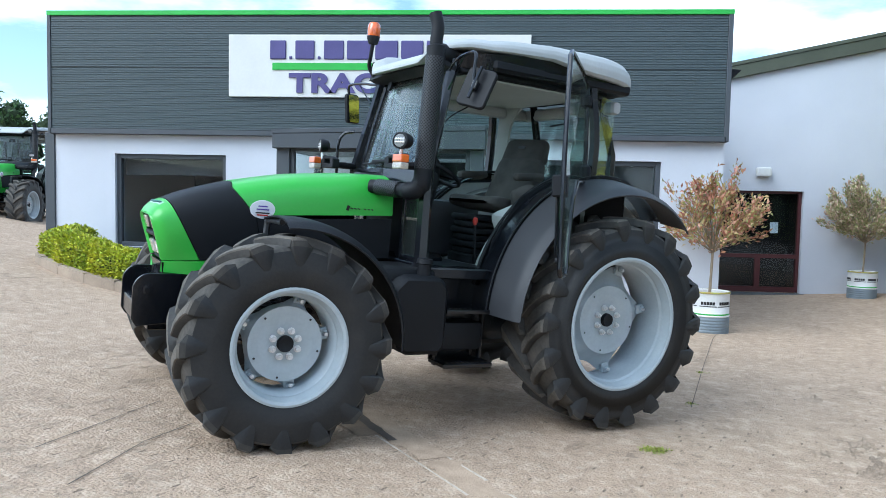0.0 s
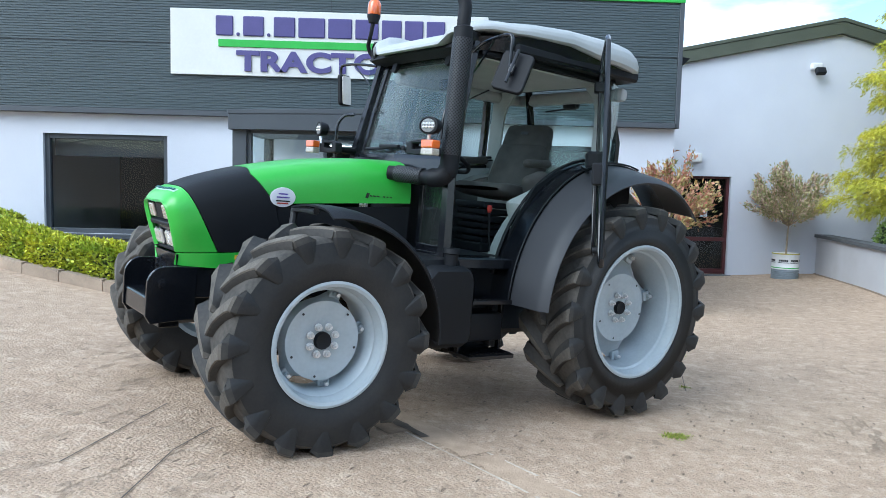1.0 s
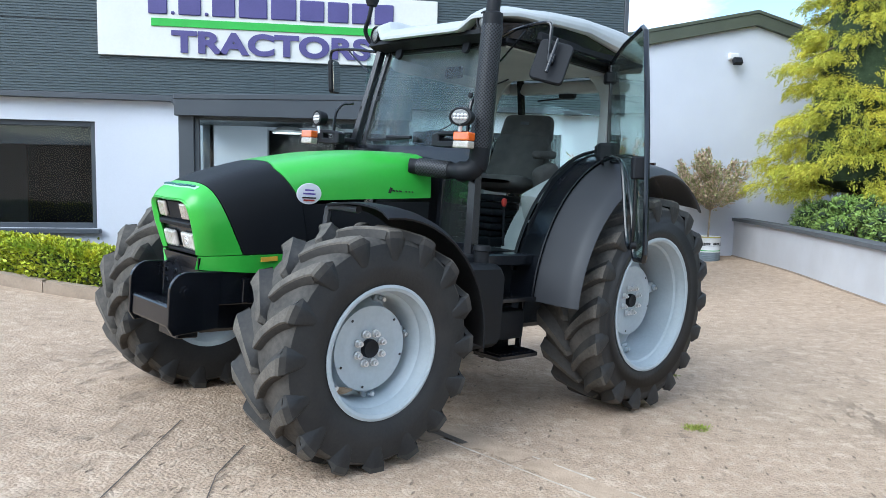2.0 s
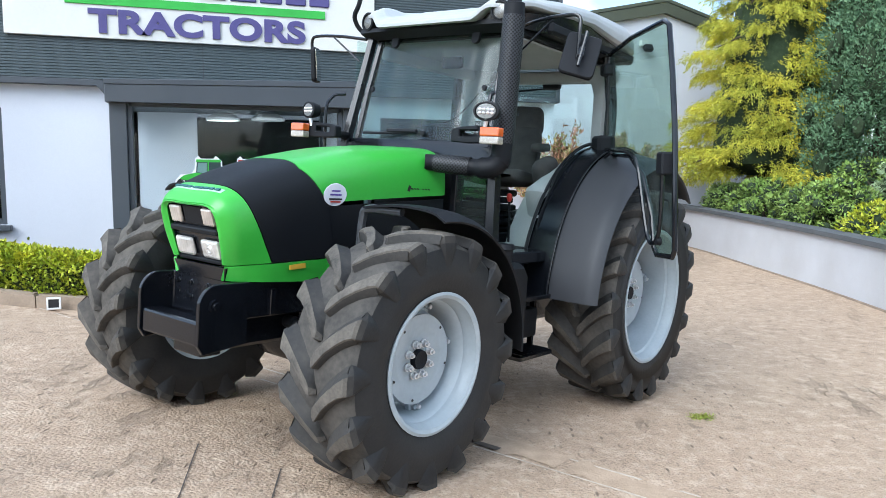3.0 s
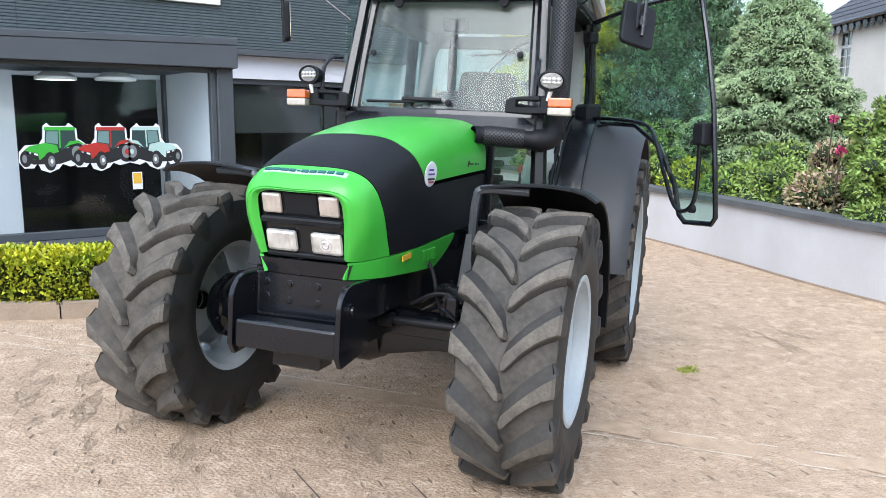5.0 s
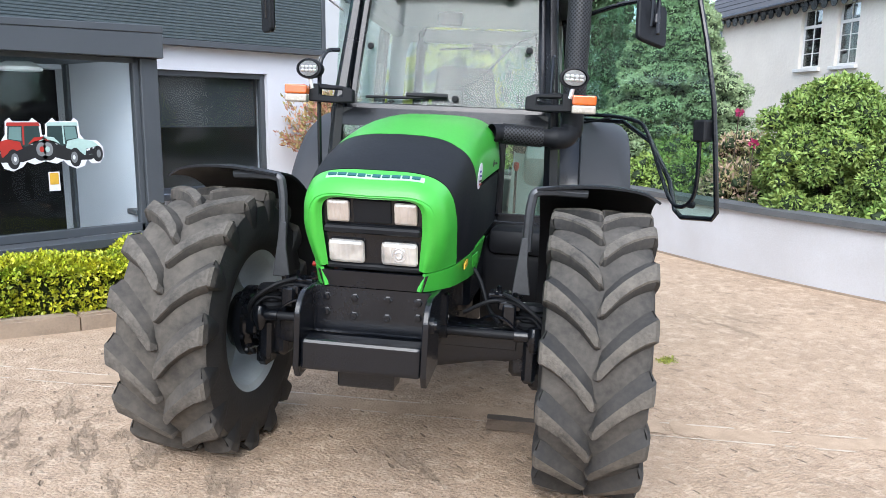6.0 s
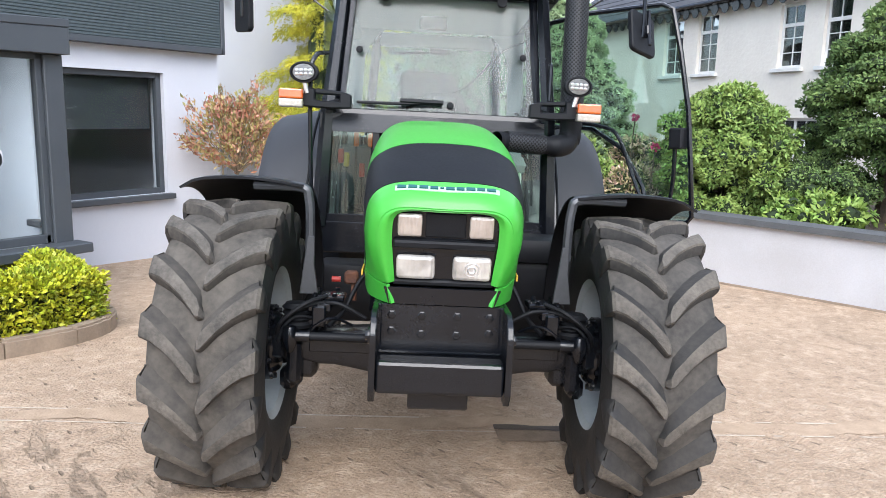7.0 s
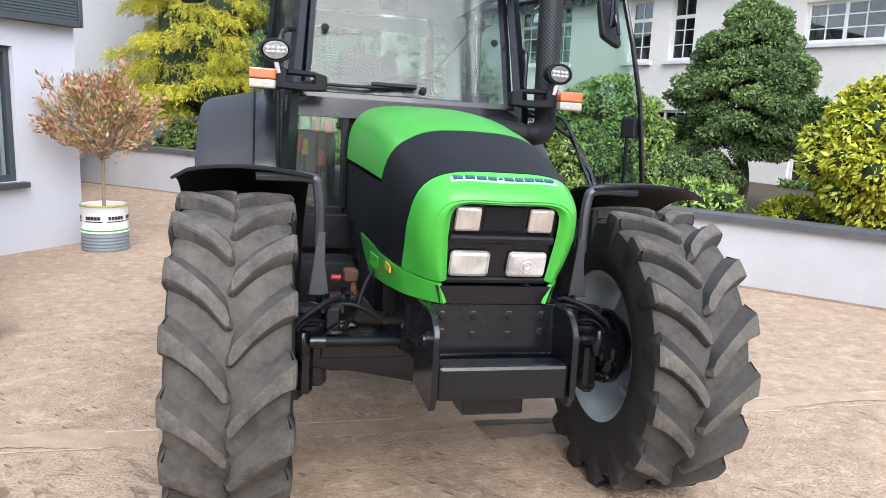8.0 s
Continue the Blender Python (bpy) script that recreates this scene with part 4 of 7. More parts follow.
    rows = [[bm.verts.new((x, y + 0.05, gz(x, y) + 0.08)), bm.verts.new((c[0], c[1], gz(*c) + 0.09))] for (x, y), c in zip(kl, cen)]
    for a, b in zip(rows, rows[1:]):
        bm.faces.new((a[0], a[1], b[1], b[0]))
    return bm


tagged(part("planting_bed", bed_fill(), SOIL), "dark planting soil behind the kerb", "soil", kind="structure")

# ---------------------------------------------------------------- the tractor
# its own axes: x ahead of the rear axle, y to its left, z up from the yard
TRACTOR_AT = Matrix(((-0.8189, 0.5703, 0.0643, 0.065), (-0.5711, -0.8209, 0.0074, 6.810), (0.0570, -0.0307, 0.9979, -0.016), (0, 0, 0, 1)))
tractor = thing("tractor", "green and black farm tractor with open cab door", "tractor", TRACTOR_AT)


def lug_mesh(R, half, lead, deep, wide, side):
    """One slanted, worn tread bar: a broad wedge down the sidewall, a square shoulder, a bar with steep flanks and a blunt nose past the middle."""
    bm, rows = bmesh.new(), []
    # share of the lead, place across, drop from the crown, direction of its height, height, width at the top, spread of the foot
    stations = [(-0.12, 1.020, 0.165, 0.05, 1.0, 0.004, 0.50, 0.30), (-0.08, 1.052, 0.105, 0.08, 1.0, 0.014, 0.84, 0.40), (-0.03, 1.056, 0.050, 0.35, 0.95, 0.024, 1.02, 0.50), (0.0, 1.030, 0.018, 0.8, 0.6, 0.040, 1.00, 0.60),
                (0.03, 0.975, 0.007, 1.0, 0.1, 0.050, 0.92, 0.70), (0.16, 0.80, 0.004, 1.0, 0, 0.050, 0.80, 0.80), (0.36, 0.58, 0.002, 1.0, 0, 0.050, 0.72, 0.84), (0.58, 0.36, 0.0, 1.0, 0, 0.050, 0.70, 0.84),
                (0.78, 0.19, 0.0, 1.0, 0, 0.050, 0.72, 0.80), (0.92, 0.07, 0.001, 1.0, 0, 0.050, 0.76, 0.70), (1.0, 0.01, 0.004, 1.0, -0.1, 0.048, 0.46, 0.70), (1.05, -0.05, 0.036, 0.9, -0.4, 0.034, 0.30, 0.5)]
    for s, across, drop, nr, ny, high, k, foot in stations:
        y, r = half * across, R - drop
        a = -lead * (max(0, s) ** 1.12 if s >= 0 else s * 0.6)
        top = k * wide * 0.5
        steep, long_foot = top + foot * wide * 0.22, top + foot * wide * 0.85
        row = []
        for off, sink in ((-steep, high), (-top - (steep - top) * 0.2, high * 0.16), (-top + 0.003, 0.0), (-top * 0.3, -0.0008), (top * 0.3, -0.0008), (top - 0.003, 0.0), (top + (long_foot - top) * 0.22, high * 0.34), (long_foot, high)):
            rr, yy = r - nr * sink, y - ny * sink
            t = a + off / R
            row.append(bm.verts.new((rr * math.cos(t), side * yy, rr * math.sin(t))))
        rows.append(row)
    for p, q in zip(rows, rows[1:]):
        for i in range(7):
            bm.faces.new((p[i], p[i + 1], q[i + 1], q[i]))
    bm.faces.new(rows[0])
    bm.faces.new(rows[-1][::-1])
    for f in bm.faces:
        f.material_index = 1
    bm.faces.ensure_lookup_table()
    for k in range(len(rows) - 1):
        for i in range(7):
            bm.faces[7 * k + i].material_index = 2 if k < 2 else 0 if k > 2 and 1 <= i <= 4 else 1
    return bm


def wheel(R, half, rim_r, count, lead, deep, wide, out, dish, disc_r, nuts_r, m, phase=0.0, rubber=(LUG, LUGSIDE, TREAD)):
    """Tyre, bars, rim, dished centre, nuts and cap. out: 1 on the tractor's left, -1 on its right; the outside is +y times out."""
    c = R - deep
    o = out
    tyre = part("wheel", lathe([(rim_r - 0.012, -half * 0.80), (rim_r + 0.02, -half * 0.92), (rim_r + 0.10 * (R / 0.6), -half * 1.04), (c - 0.13, -half * 1.03), (c - 0.07, -half * 1.005), (c - 0.036, -half * 0.965)], 72), RUBBER, tractor, "black rubber tractor tyre with deep slanted bars", True, m)
    me = tyre.data
    bm = bmesh.new()
    bm.from_mesh(me)
    prof = [(rim_r - 0.012, half * 0.80), (rim_r + 0.02, half * 0.92), (rim_r + 0.10 * (R / 0.6), half * 1.04), (c - 0.13, half * 1.03), (c - 0.07, half * 1.005), (c - 0.036, half * 0.965)]
    bm = join(bm, lathe(prof, 72))
    bmesh.ops.recalc_face_normals(bm, faces=bm.faces)
    bm.to_mesh(me)
    bm.free()
    me.shade_smooth()
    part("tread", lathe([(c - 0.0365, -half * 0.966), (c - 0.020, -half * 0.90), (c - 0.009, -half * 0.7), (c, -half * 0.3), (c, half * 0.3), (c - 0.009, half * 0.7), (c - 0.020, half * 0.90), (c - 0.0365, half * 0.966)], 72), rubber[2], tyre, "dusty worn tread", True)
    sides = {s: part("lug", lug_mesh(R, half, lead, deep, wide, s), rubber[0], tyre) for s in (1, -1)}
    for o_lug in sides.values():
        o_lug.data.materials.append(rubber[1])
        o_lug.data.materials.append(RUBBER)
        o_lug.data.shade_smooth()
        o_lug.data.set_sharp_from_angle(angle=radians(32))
    for s in (1, -1):
        for k in range(count):
            turn = pose(0, 0, 0, 0, -360 * (k + (0.5 if s < 0 else 0) + phase) / count, 0)
            if k == 0:
                sides[s].matrix_basis = turn
            else:
                again(sides[s], turn)
    h = half * 0.89
    rim = [(rim_r + 0.012, o * h), (rim_r + 0.018, o * (h + 0.012)), (rim_r + 0.004, o * (h + 0.016)), (rim_r - 0.012, o * (h + 0.008)), (rim_r - 0.016, o * (h - 0.02)), (rim_r - 0.026, o * (h - 0.034)), (rim_r - 0.028, o * (h - 0.062)), (rim_r - 0.042, o * (h - 0.075)),
           (rim_r - 0.05, o * h * 0.35), (rim_r - 0.05, -o * h * 0.35), (rim_r - 0.03, -o * h * 0.6), (rim_r - 0.016, -o * (h - 0.02)), (rim_r + 0.012, -o * h)]
    part("rim", lathe(rim, 72), SILVER, tyre, "silver painted steel rim", True)
    inner = rim_r - 0.05

    ears = [radians(q) for q in (110, 169, 257, 312, 25)]

    def disc(u, v):
        a = 2 * math.pi * v
        near = min(abs((a - b + math.pi) % (2 * math.pi) - math.pi) for b in ears)
        edge = inner * (0.80 + 0.19 * math.exp(-(near / 0.26) ** 2))
        if u < 0.2:
            r, y = 0.045 + (disc_r * 0.62 - 0.045) * u / 0.2, dish
        elif u < 0.5:
            r, y = disc_r * (0.62 + 0.30 * (u - 0.2) / 0.3), dish + 0.012
        else:
            t = (u - 0.5) / 0.5
            r = disc_r * 0.92 + (edge - disc_r * 0.92) * t
            y = dish + 0.012 - 0.10 * (t ** 0.62)
        return (r * math.cos(a), o * y, r * math.sin(a))

    part("wheel_disc", thick(grid(disc, 14, 64), 0.008), SILVER, tyre, "silver dished wheel centre", True)
    for a in ears:
        b = join(box(inner * 0.84, inner * 1.01, -0.035, 0.035, -0.012, 0.02, 0.004), box(inner * 0.90, inner * 0.99, -0.022, 0.022, 0.02, 0.045, 0.006))
        part("rim_bracket", b, SILVER, tyre, m=Matrix.Rotation(-a, 4, "Y") @ Matrix.Translation((0, o * (dish - 0.065), 0)) @ Matrix.Rotation(radians(-90 * o), 4, "X"))
        part("rim_bolt", lathe([(0.0, 0.014), (0.011, 0.013), (0.013, 0.0)], 8), STEEL, tyre, m=Matrix.Rotation(-a, 4, "Y") @ Matrix.Translation((inner * 0.94, o * (dish - 0.02), 0)) @ (Matrix.Rotation(math.pi, 4, "X") if o < 0 else Matrix()))
        aa = a + radians(24)
        part("disc_hole", lathe([(0.0, 0.002), (0.007, 0.002), (0.007, 0.0)], 10), INK, tyre, m=Matrix.Translation((disc_r * 0.83 * math.cos(aa), o * (dish + 0.021), disc_r * 0.83 * math.sin(aa))) @ (Matrix.Rotation(math.pi, 4, "X") if o < 0 else Matrix()))
    for k in range(8):
        a = radians(22.5 + 45 * k)
        at = Matrix.Translation((nuts_r * math.cos(a), o * (dish + 0.010), nuts_r * math.sin(a))) @ (Matrix.Rotation(math.pi, 4, "X") if o < 0 else Matrix())
        part("nut", lathe([(0.0, 0.034), (0.008, 0.034), (0.009, 0.022), (0.0155, 0.022), (0.0165, 0.004), (0.021, 0.003), (0.021, -0.004)], 12), STEEL, tyre, "bright wheel nut", m=at)
    part("hub_cap", lathe([(0.0, 0.012), (0.03, 0.014), (0.044, 0.02), (0.048, 0.01), (0.048, -0.05)], 28), PLASTIC, tyre, "black hub cap", True, m=Matrix.Translation((0, o * (dish + 0.008), 0)) @ (Matrix.Rotation(math.pi, 4, "X") if o < 0 else Matrix()))
    return tyre


STEER = -1.0
FRONT = dict(R=0.620, half=0.206, rim_r=0.322, count=16, lead=0.30, deep=0.041, wide=0.090, dish=0.068, disc_r=0.235, nuts_r=0.079)
REAR = dict(R=0.752, half=0.232, rim_r=0.458, count=18, lead=0.29, deep=0.047, wide=0.096, dish=0.02, disc_r=0.27, nuts_r=0.095)
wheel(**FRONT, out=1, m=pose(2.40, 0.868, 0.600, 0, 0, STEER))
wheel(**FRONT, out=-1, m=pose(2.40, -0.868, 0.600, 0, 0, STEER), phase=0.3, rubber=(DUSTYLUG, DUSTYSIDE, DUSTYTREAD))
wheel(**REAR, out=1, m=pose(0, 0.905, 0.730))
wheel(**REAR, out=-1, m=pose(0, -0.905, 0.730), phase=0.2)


# hood
def lerp(x, table):
    for (a, p), (b, q) in zip(table, table[1:]):
        if x <= b:
            t = min(max((x - a) / (b - a), 0), 1)
            return p + (q - p) * t
    return table[-1][1]


def smooth_lerp(x, table):
    return sum(lerp(x + d, table) for d in (-0.09, -0.045, 0, 0.045, 0.09)) / 5


def hood_top(x):
    return smooth_lerp(x, [(1.3, 1.635), (1.53, 1.634), (1.80, 1.622), (2.19, 1.578), (2.555, 1.500), (2.80, 1.425), (2.93, 1.372), (3.06, 1.30), (3.2, 1.2)])


def hood_wide(x):
    return smooth_lerp(x, [(1.4, 0.345), (1.6, 0.338), (2.4, 0.326), (2.78, 0.311), (2.95, 0.286), (3.06, 0.262), (3.2, 0.22)])


def hood_mid(x):
    return lerp(x, [(1.5, 1.335), (2.44, 1.278), (2.8, 1.19), (3.05, 1.13)])


def hood_low(x):
    return lerp(x, [(1.5, 1.06), (2.1, 1.026), (2.78, 0.993), (3.05, 0.972)])


def hood_at(x, v):
    """v from 0 (lower edge) over 0.4 (waist) to 1 (middle of the top)."""
    w, zt, zm, zb = hood_wide(x), hood_top(x), hood_mid(x), hood_low(x)
    if v <= 0.4:
        t = v / 0.4
        pinch = lerp(x, [(2.5, 0.015), (2.78, 0.06), (2.9, 0.15), (3.0, 0.185)])
        return w * (1 - pinch * (1 - t) ** 1.6), zb + (zm - zb) * t
    a = math.pi / 2 * (v - 0.4) / 0.6
    return w * math.cos(a) ** 0.52, zm + (zt - zm) * math.sin(a) ** 0.62


def front_line(z):
    return 2.772 + (z - 1.008) * 0.54


def rear_line(z, v):
    return 2.44 + (z - 1.28) * 0.82 - 0.07 * max(0, v - 0.75) / 0.25 if z > 1.28 else 2.44 - (1.28 - z) * 0.25


def face_line(z):
    return 2.972 + (z - 1.007) * 0.30


def hood_piece(name, x0, x1, v0, v1, material, label, nx=10, nv=16, nose=False):
    """A skin between two lines along the hood, over both flanks where v1 is 1."""
    def f(u, s):
        side = 1
        if v1 == 1:
            side = 1 if s < 0.5 else -1
            v = v0 + (v1 - v0) * (1 - abs(2 * s - 1))
        else:
            v = v0 + (v1 - v0) * s
        z, x = 1.3, 2.5
        for _ in range(6):
            a, b = x0(z, v), x1(z, v)
            x = a + (b - a) * u
            y, z = hood_at(x, v)
        if nose:
            k = max(0.0, (u - 0.45) / 0.55)
            y *= 1 - 0.10 * k ** 3
            z -= 0.035 * k ** 3 * max(0, (v - 0.4) / 0.6)
        return (x, side * y, z)
    return part(name, thick(grid(f, nx, nv), 0.012), material, tractor, label, True)


hood_piece("hood_nose", lambda z, v: front_line(z) + 0.003, lambda z, v: face_line(z), 0, 1, GREEN, "bright green front of the hood", 12, 40, True)
hood_piece("hood_band", lambda z, v: rear_line(z, v) + 0.003, lambda z, v: front_line(z) - 0.003, 0, 1, BAND, "matt black band across the hood", 10, 40)
hood_piece("hood", lambda z, v: 1.50, lambda z, v: rear_line(z, v) - 0.003, 0.405, 1, GREEN, "bright green hood", 16, 32)


def flank(side):
    def f(u, s):
        v = 0.395 * s
        z = 1.2
        for _ in range(5):
            a, b = 1.50, rear_line(z, v) - 0.003
            x = a + (b - a) * u
            y, z = hood_at(x, v)
        return (x, side * (y - 0.006), z)
    part("side_panel", thick(grid(f, 12, 5), 0.012), BAND, tractor, "matt black hood flank")

    def chin(u, s):
        x = 1.98 + 0.995 * u
        y = hood_at(x, 0)[0] * (1 - 0.10 * max(0.0, ((x - 2.77) / 0.2 - 0.45) / 0.55) ** 3) + 0.001 - (0.006 + 0.016 * u ** 3) * (1 - s)
        hi = hood_low(x) - 0.006
        lo = hi - (hi - 0.876 - 0.028 * u) * min(1, (0.12 + u * 3.2)) ** 0.8
        return (x, side * y, lo + (hi - lo) * s)
    strip_ob = part("chin_strip", thick(grid(chin, 22, 2), 0.014), GREEN, tractor, "green strip under the hood", True)
    for k in range(8):
        x = 2.26 + 0.022 * k
        part("vent_slot", box(-0.006, 0.006, -0.003, 0.003, -0.03, 0.03, 0.002), GREEN, strip_ob, m=pose(x, side * (hood_wide(x) - 0.006), 0.955, 0, 25, 0))
    part("warning_label", box(-0.05, 0.05, -0.003, 0.003, -0.012, 0.012), YELLOW, strip_ob, "small yellow warning label", m=pose(2.62, side * (hood_wide(2.62) - 0.004), 0.972, 0, 4, 0))


flank(1)
flank(-1)


def face_ring():
    """The green frame round the grille, open at the bottom."""
    def f(u, s):
        side = 1 if s < 0.5 else -1
        v = 1 - abs(2 * s - 1)
        z, x = 1.2, 3.0
        for _ in range(6):
            x = face_line(z)
            y, z = hood_at(x, v)
        y *= 0.90
        z -= 0.035 * max(0, (v - 0.4) / 0.6)
        if v <= 0.4:
            iy, iz = 0.176 + 0.014 * v / 0.4, 0.985 + 0.15 * v / 0.4
        else:
            a = math.pi / 2 * (v - 0.4) / 0.6
            iy, iz = 0.19 * math.cos(a) ** 0.30, 1.135 + 0.115 * math.sin(a) ** 0.36
        k = u
        bulge = 0.016 * math.sin(math.pi * min(1, k * 1.1))
        yy, zz = y + (iy - y) * k, z + (iz - z) * k
        return (face_line(zz) + bulge, side * yy, zz)
    return thick(grid(f, 6, 60), 0.012)


part("grille_surround", face_ring(), GREEN, tractor, "green rounded frame round the grille", True)
FACE = pose(2.985, 0, 1.115, 0, 16.7, 0)
grille = part("grille", box(-0.05, 0.0, -0.20, 0.20, -0.15, 0.15, 0.004), GLOSSBLACK, tractor, "black grille panel", m=FACE)
part("mesh_inset", box(0.0, 0.006, -0.072, 0.072, 0.045, 0.135, 0.003), PLASTIC, grille, "dark mesh inset")
part("crossbar", box(-0.006, 0.026, -0.185, 0.185, 0.005, 0.034, 0.007), PLASTIC, grille)
part("crossbar", box(-0.006, 0.014, -0.185, 0.185, -0.148, -0.125, 0.006), PLASTIC, grille)
for s in (1, -1):
    part("upper_lamp", box(0.0, 0.02, s * 0.128 - 0.044, s * 0.128 + 0.044, 0.047, 0.133, 0.01, 2), WARM, grille, "square clear lamp")
    head = part("headlamp", box(0.0, 0.024, s * 0.102 - 0.07, s * 0.102 + 0.07, -0.118, -0.024, 0.014, 2), CLEAR, grille, "rectangular clear headlamp")
part("bulb", lathe([(0.008, 0.001), (0.014, 0.005), (0.019, 0.001), (0.027, 0.003), (0.031, 0.0)], 20), STEEL, grille, "", True, m=Matrix.Translation((0.022, 0.102, -0.07)) @ Matrix.Rotation(radians(-90), 4, "Z"))
part("chin_panel", thick(grid(lambda u, v: (2.974 - 0.010 * (1 - v), (0.194 + 0.020 * v) * (2 * u - 1), 0.903 + 0.062 * v), 6, 3), 0.012), GLOSSBLACK, tractor, "black panel below the grille")
# maker's name as plain bars
def nose_z(x, y):
    """Height of the nose skin over the place (x, y)."""
    lo, hi = 0.4, 1.0
    for _ in range(24):
        v = (lo + hi) / 2
        lo, hi = (v, hi) if hood_at(x, v)[0] > abs(y) else (lo, v)
    return hood_at(x, v)[1]


badge = part("name_plate", thick(grid(lambda u, s: (3.022 - 0.027 * u - 0.018 * (2 * s - 1) ** 2, 0.187 * (2 * s - 1), nose_z(3.022 - 0.027 * u - 0.018 * (2 * s - 1) ** 2, 0.187 * (2 * s - 1)) + 0.002), 3, 20), 0.003), NAMEPLATE, tractor, "pale name plate on the hood")
xb = -0.172
for k, w in enumerate((0.032, 0.028, 0.032, 0.028, 0.03, 0.014, 0.028, 0.032, 0.032, 0.032)):
    yc = -(xb + w / 2)
    xc = 3.008 - 0.018 * (yc / 0.187) ** 2
    tilt = math.degrees(math.atan2(nose_z(xc - 0.01, yc) - nose_z(xc + 0.01, yc), 0.02))
    part("name_bar", box(-0.008 if k != 5 else -0.003, 0.008 if k != 5 else 0.003, -w / 2, w / 2, -0.002, 0.003), TEAL, badge, m=pose(xc, yc, nose_z(xc, yc) + 0.005, 0, tilt, 0))
    xb += w + 0.007
part("dealer_sticker", lathe([(0.0, 0.002), (0.060, 0.002), (0.062, 0.0)], 32), STICKER, tractor, "round white dealer sticker", m=pose(2.405, hood_at(2.405, 0.45)[0] + 0.005, 1.335, -4, 0, 0) @ Matrix.Diagonal((1.32, 1, 0.95, 1)))
for k, (w, zz, col) in enumerate(((0.06, 0.02, PURPLE), (0.08, 0.0, PURPLE), (0.09, -0.022, INK), (0.07, -0.036, RED))):
    part("sticker_line", box(-w / 2, w / 2, 0, 0.002, -0.004, 0.004), col, tractor, m=pose(2.405, hood_at(2.405, 0.45)[0] + 0.0085, 1.335 + zz, -4, 0, 0))
for k in range(7):
    w = 0.02 if k < 4 else 0.013
    xk = 1.83 - 0.026 * k - (0.02 if k > 3 else 0)
    part("model_mark", box(-w / 2, w / 2, 0, 0.002, -0.004 if k else -0.016, 0.004 if k else 0.018), INK, tractor, m=pose(xk, hood_at(xk, 0.46)[0] + 0.0045, 1.385, -6, -14, 0))


# chassis
chassis = part("chassis", join(box(1.35, 2.93, -0.17, 0.17, 0.56, 0.91, 0.02), box(1.0, 2.5, -0.24, 0.24, 0.62, 1.10, 0.03), box(-0.25, 1.35, -0.26, 0.26, 0.42, 1.02, 0.04), box(1.5, 2.3, -0.30, 0.30, 0.70, 1.04, 0.03)), GLOSSBLACK, tractor, "black engine and gearbox block")
part("side_rail", box(1.55, 2.96, 0.215, 0.245, 0.72, 0.90, 0.006), GLOSSBLACK, tractor)
part("side_rail", box(1.55, 2.96, -0.245, -0.215, 0.72, 0.90, 0.006), GLOSSBLACK, tractor)
for s in (1, -1):
    part("hinge_plate", box(2.70, 2.735, s * 0.25 - 0.012, s * 0.25 + 0.012, 0.73, 0.86, 0.004), GLOSSBLACK, tractor)
    for z in (0.75, 0.84):
        part("frame_bolt", lathe([(0.0, 0.012), (0.012, 0.012), (0.014, 0.0)], 6), GLOSSBLACK, tractor, m=Matrix.Translation((2.66, s * 0.247, z)) @ (Matrix.Rotation(math.pi, 4, "X") if s < 0 else Matrix()))

# weight bracket at the front
def cheek(y):
    o = [(2.86, 0.60)]
    o += [(3.105, 0.575), (3.135, 0.62), (3.135, 0.76)]
    for k in range(8):
        a = radians(90 * k / 7)
        o.append((3.035 + 0.10 * math.cos(a), 0.80 + 0.10 * math.sin(a)))
    o.append((2.86, 0.90))
    return moved(prism(o, 0.022, 0.003), Matrix.Translation((0, y, 0)))


bracket = part("weight_bracket", join(cheek(0.228), cheek(-0.25), box(2.935, 2.955, -0.228, 0.228, 0.62, 0.90, 0.002)), GLOSSBLACK, tractor, "black welded steel front bracket")
part("crossbeam", box(3.02, 3.125, -0.227, 0.227, 0.610, 0.728, 0.014, 2), GLOSSBLACK, bracket, "square steel crossbeam")
part("weld_bead", tube([(2.957, -0.225 + 0.009 * k, 0.722 + 0.002 * math.sin(k * 2.3)) for k in range(51)], [0.006 + 0.0012 * math.sin(k * 1.9) for k in range(51)], 6), GLOSSBLACK, bracket, "rough painted weld", True)
part("tow_block", box(2.90, 3.02, -0.11, 0.11, 0.525, 0.59, 0.006), GLOSSBLACK, bracket)
for yb, zb in ((-0.18, 0.86), (-0.07, 0.86), (0.06, 0.86), (0.18, 0.86), (-0.18, 0.80), (0.18, 0.80), (-0.07, 0.79), (0.06, 0.79)):
    part("bolt", lathe([(0.0, 0.014), (0.012, 0.013), (0.013, 0.004), (0.017, 0.003), (0.017, 0.0)], 6), GLOSSBLACK, bracket, m=Matrix.Translation((2.955, yb, zb)) @ Matrix.Rotation(radians(-90), 4, "Z"))
for s in (1, -1):
    part("cheek_pin", lathe([(0.0, 0.02), (0.016, 0.02), (0.018, 0.012), (0.03, 0.011), (0.03, 0.0)], 20), GLOSSBLACK, bracket, "", True, m=Matrix.Translation((3.05, s * 0.249, 0.80)) @ (Matrix.Rotation(math.pi, 4, "X") if s < 0 else Matrix()))

# front axle
def axle_beam(u, v):
    y = -0.62 + 1.24 * u
    h = 0.075 + 0.055 * max(0, 1 - abs(y) / 0.42) - 0.015 * (abs(y) > 0.5)
    a = 2 * math.pi * v
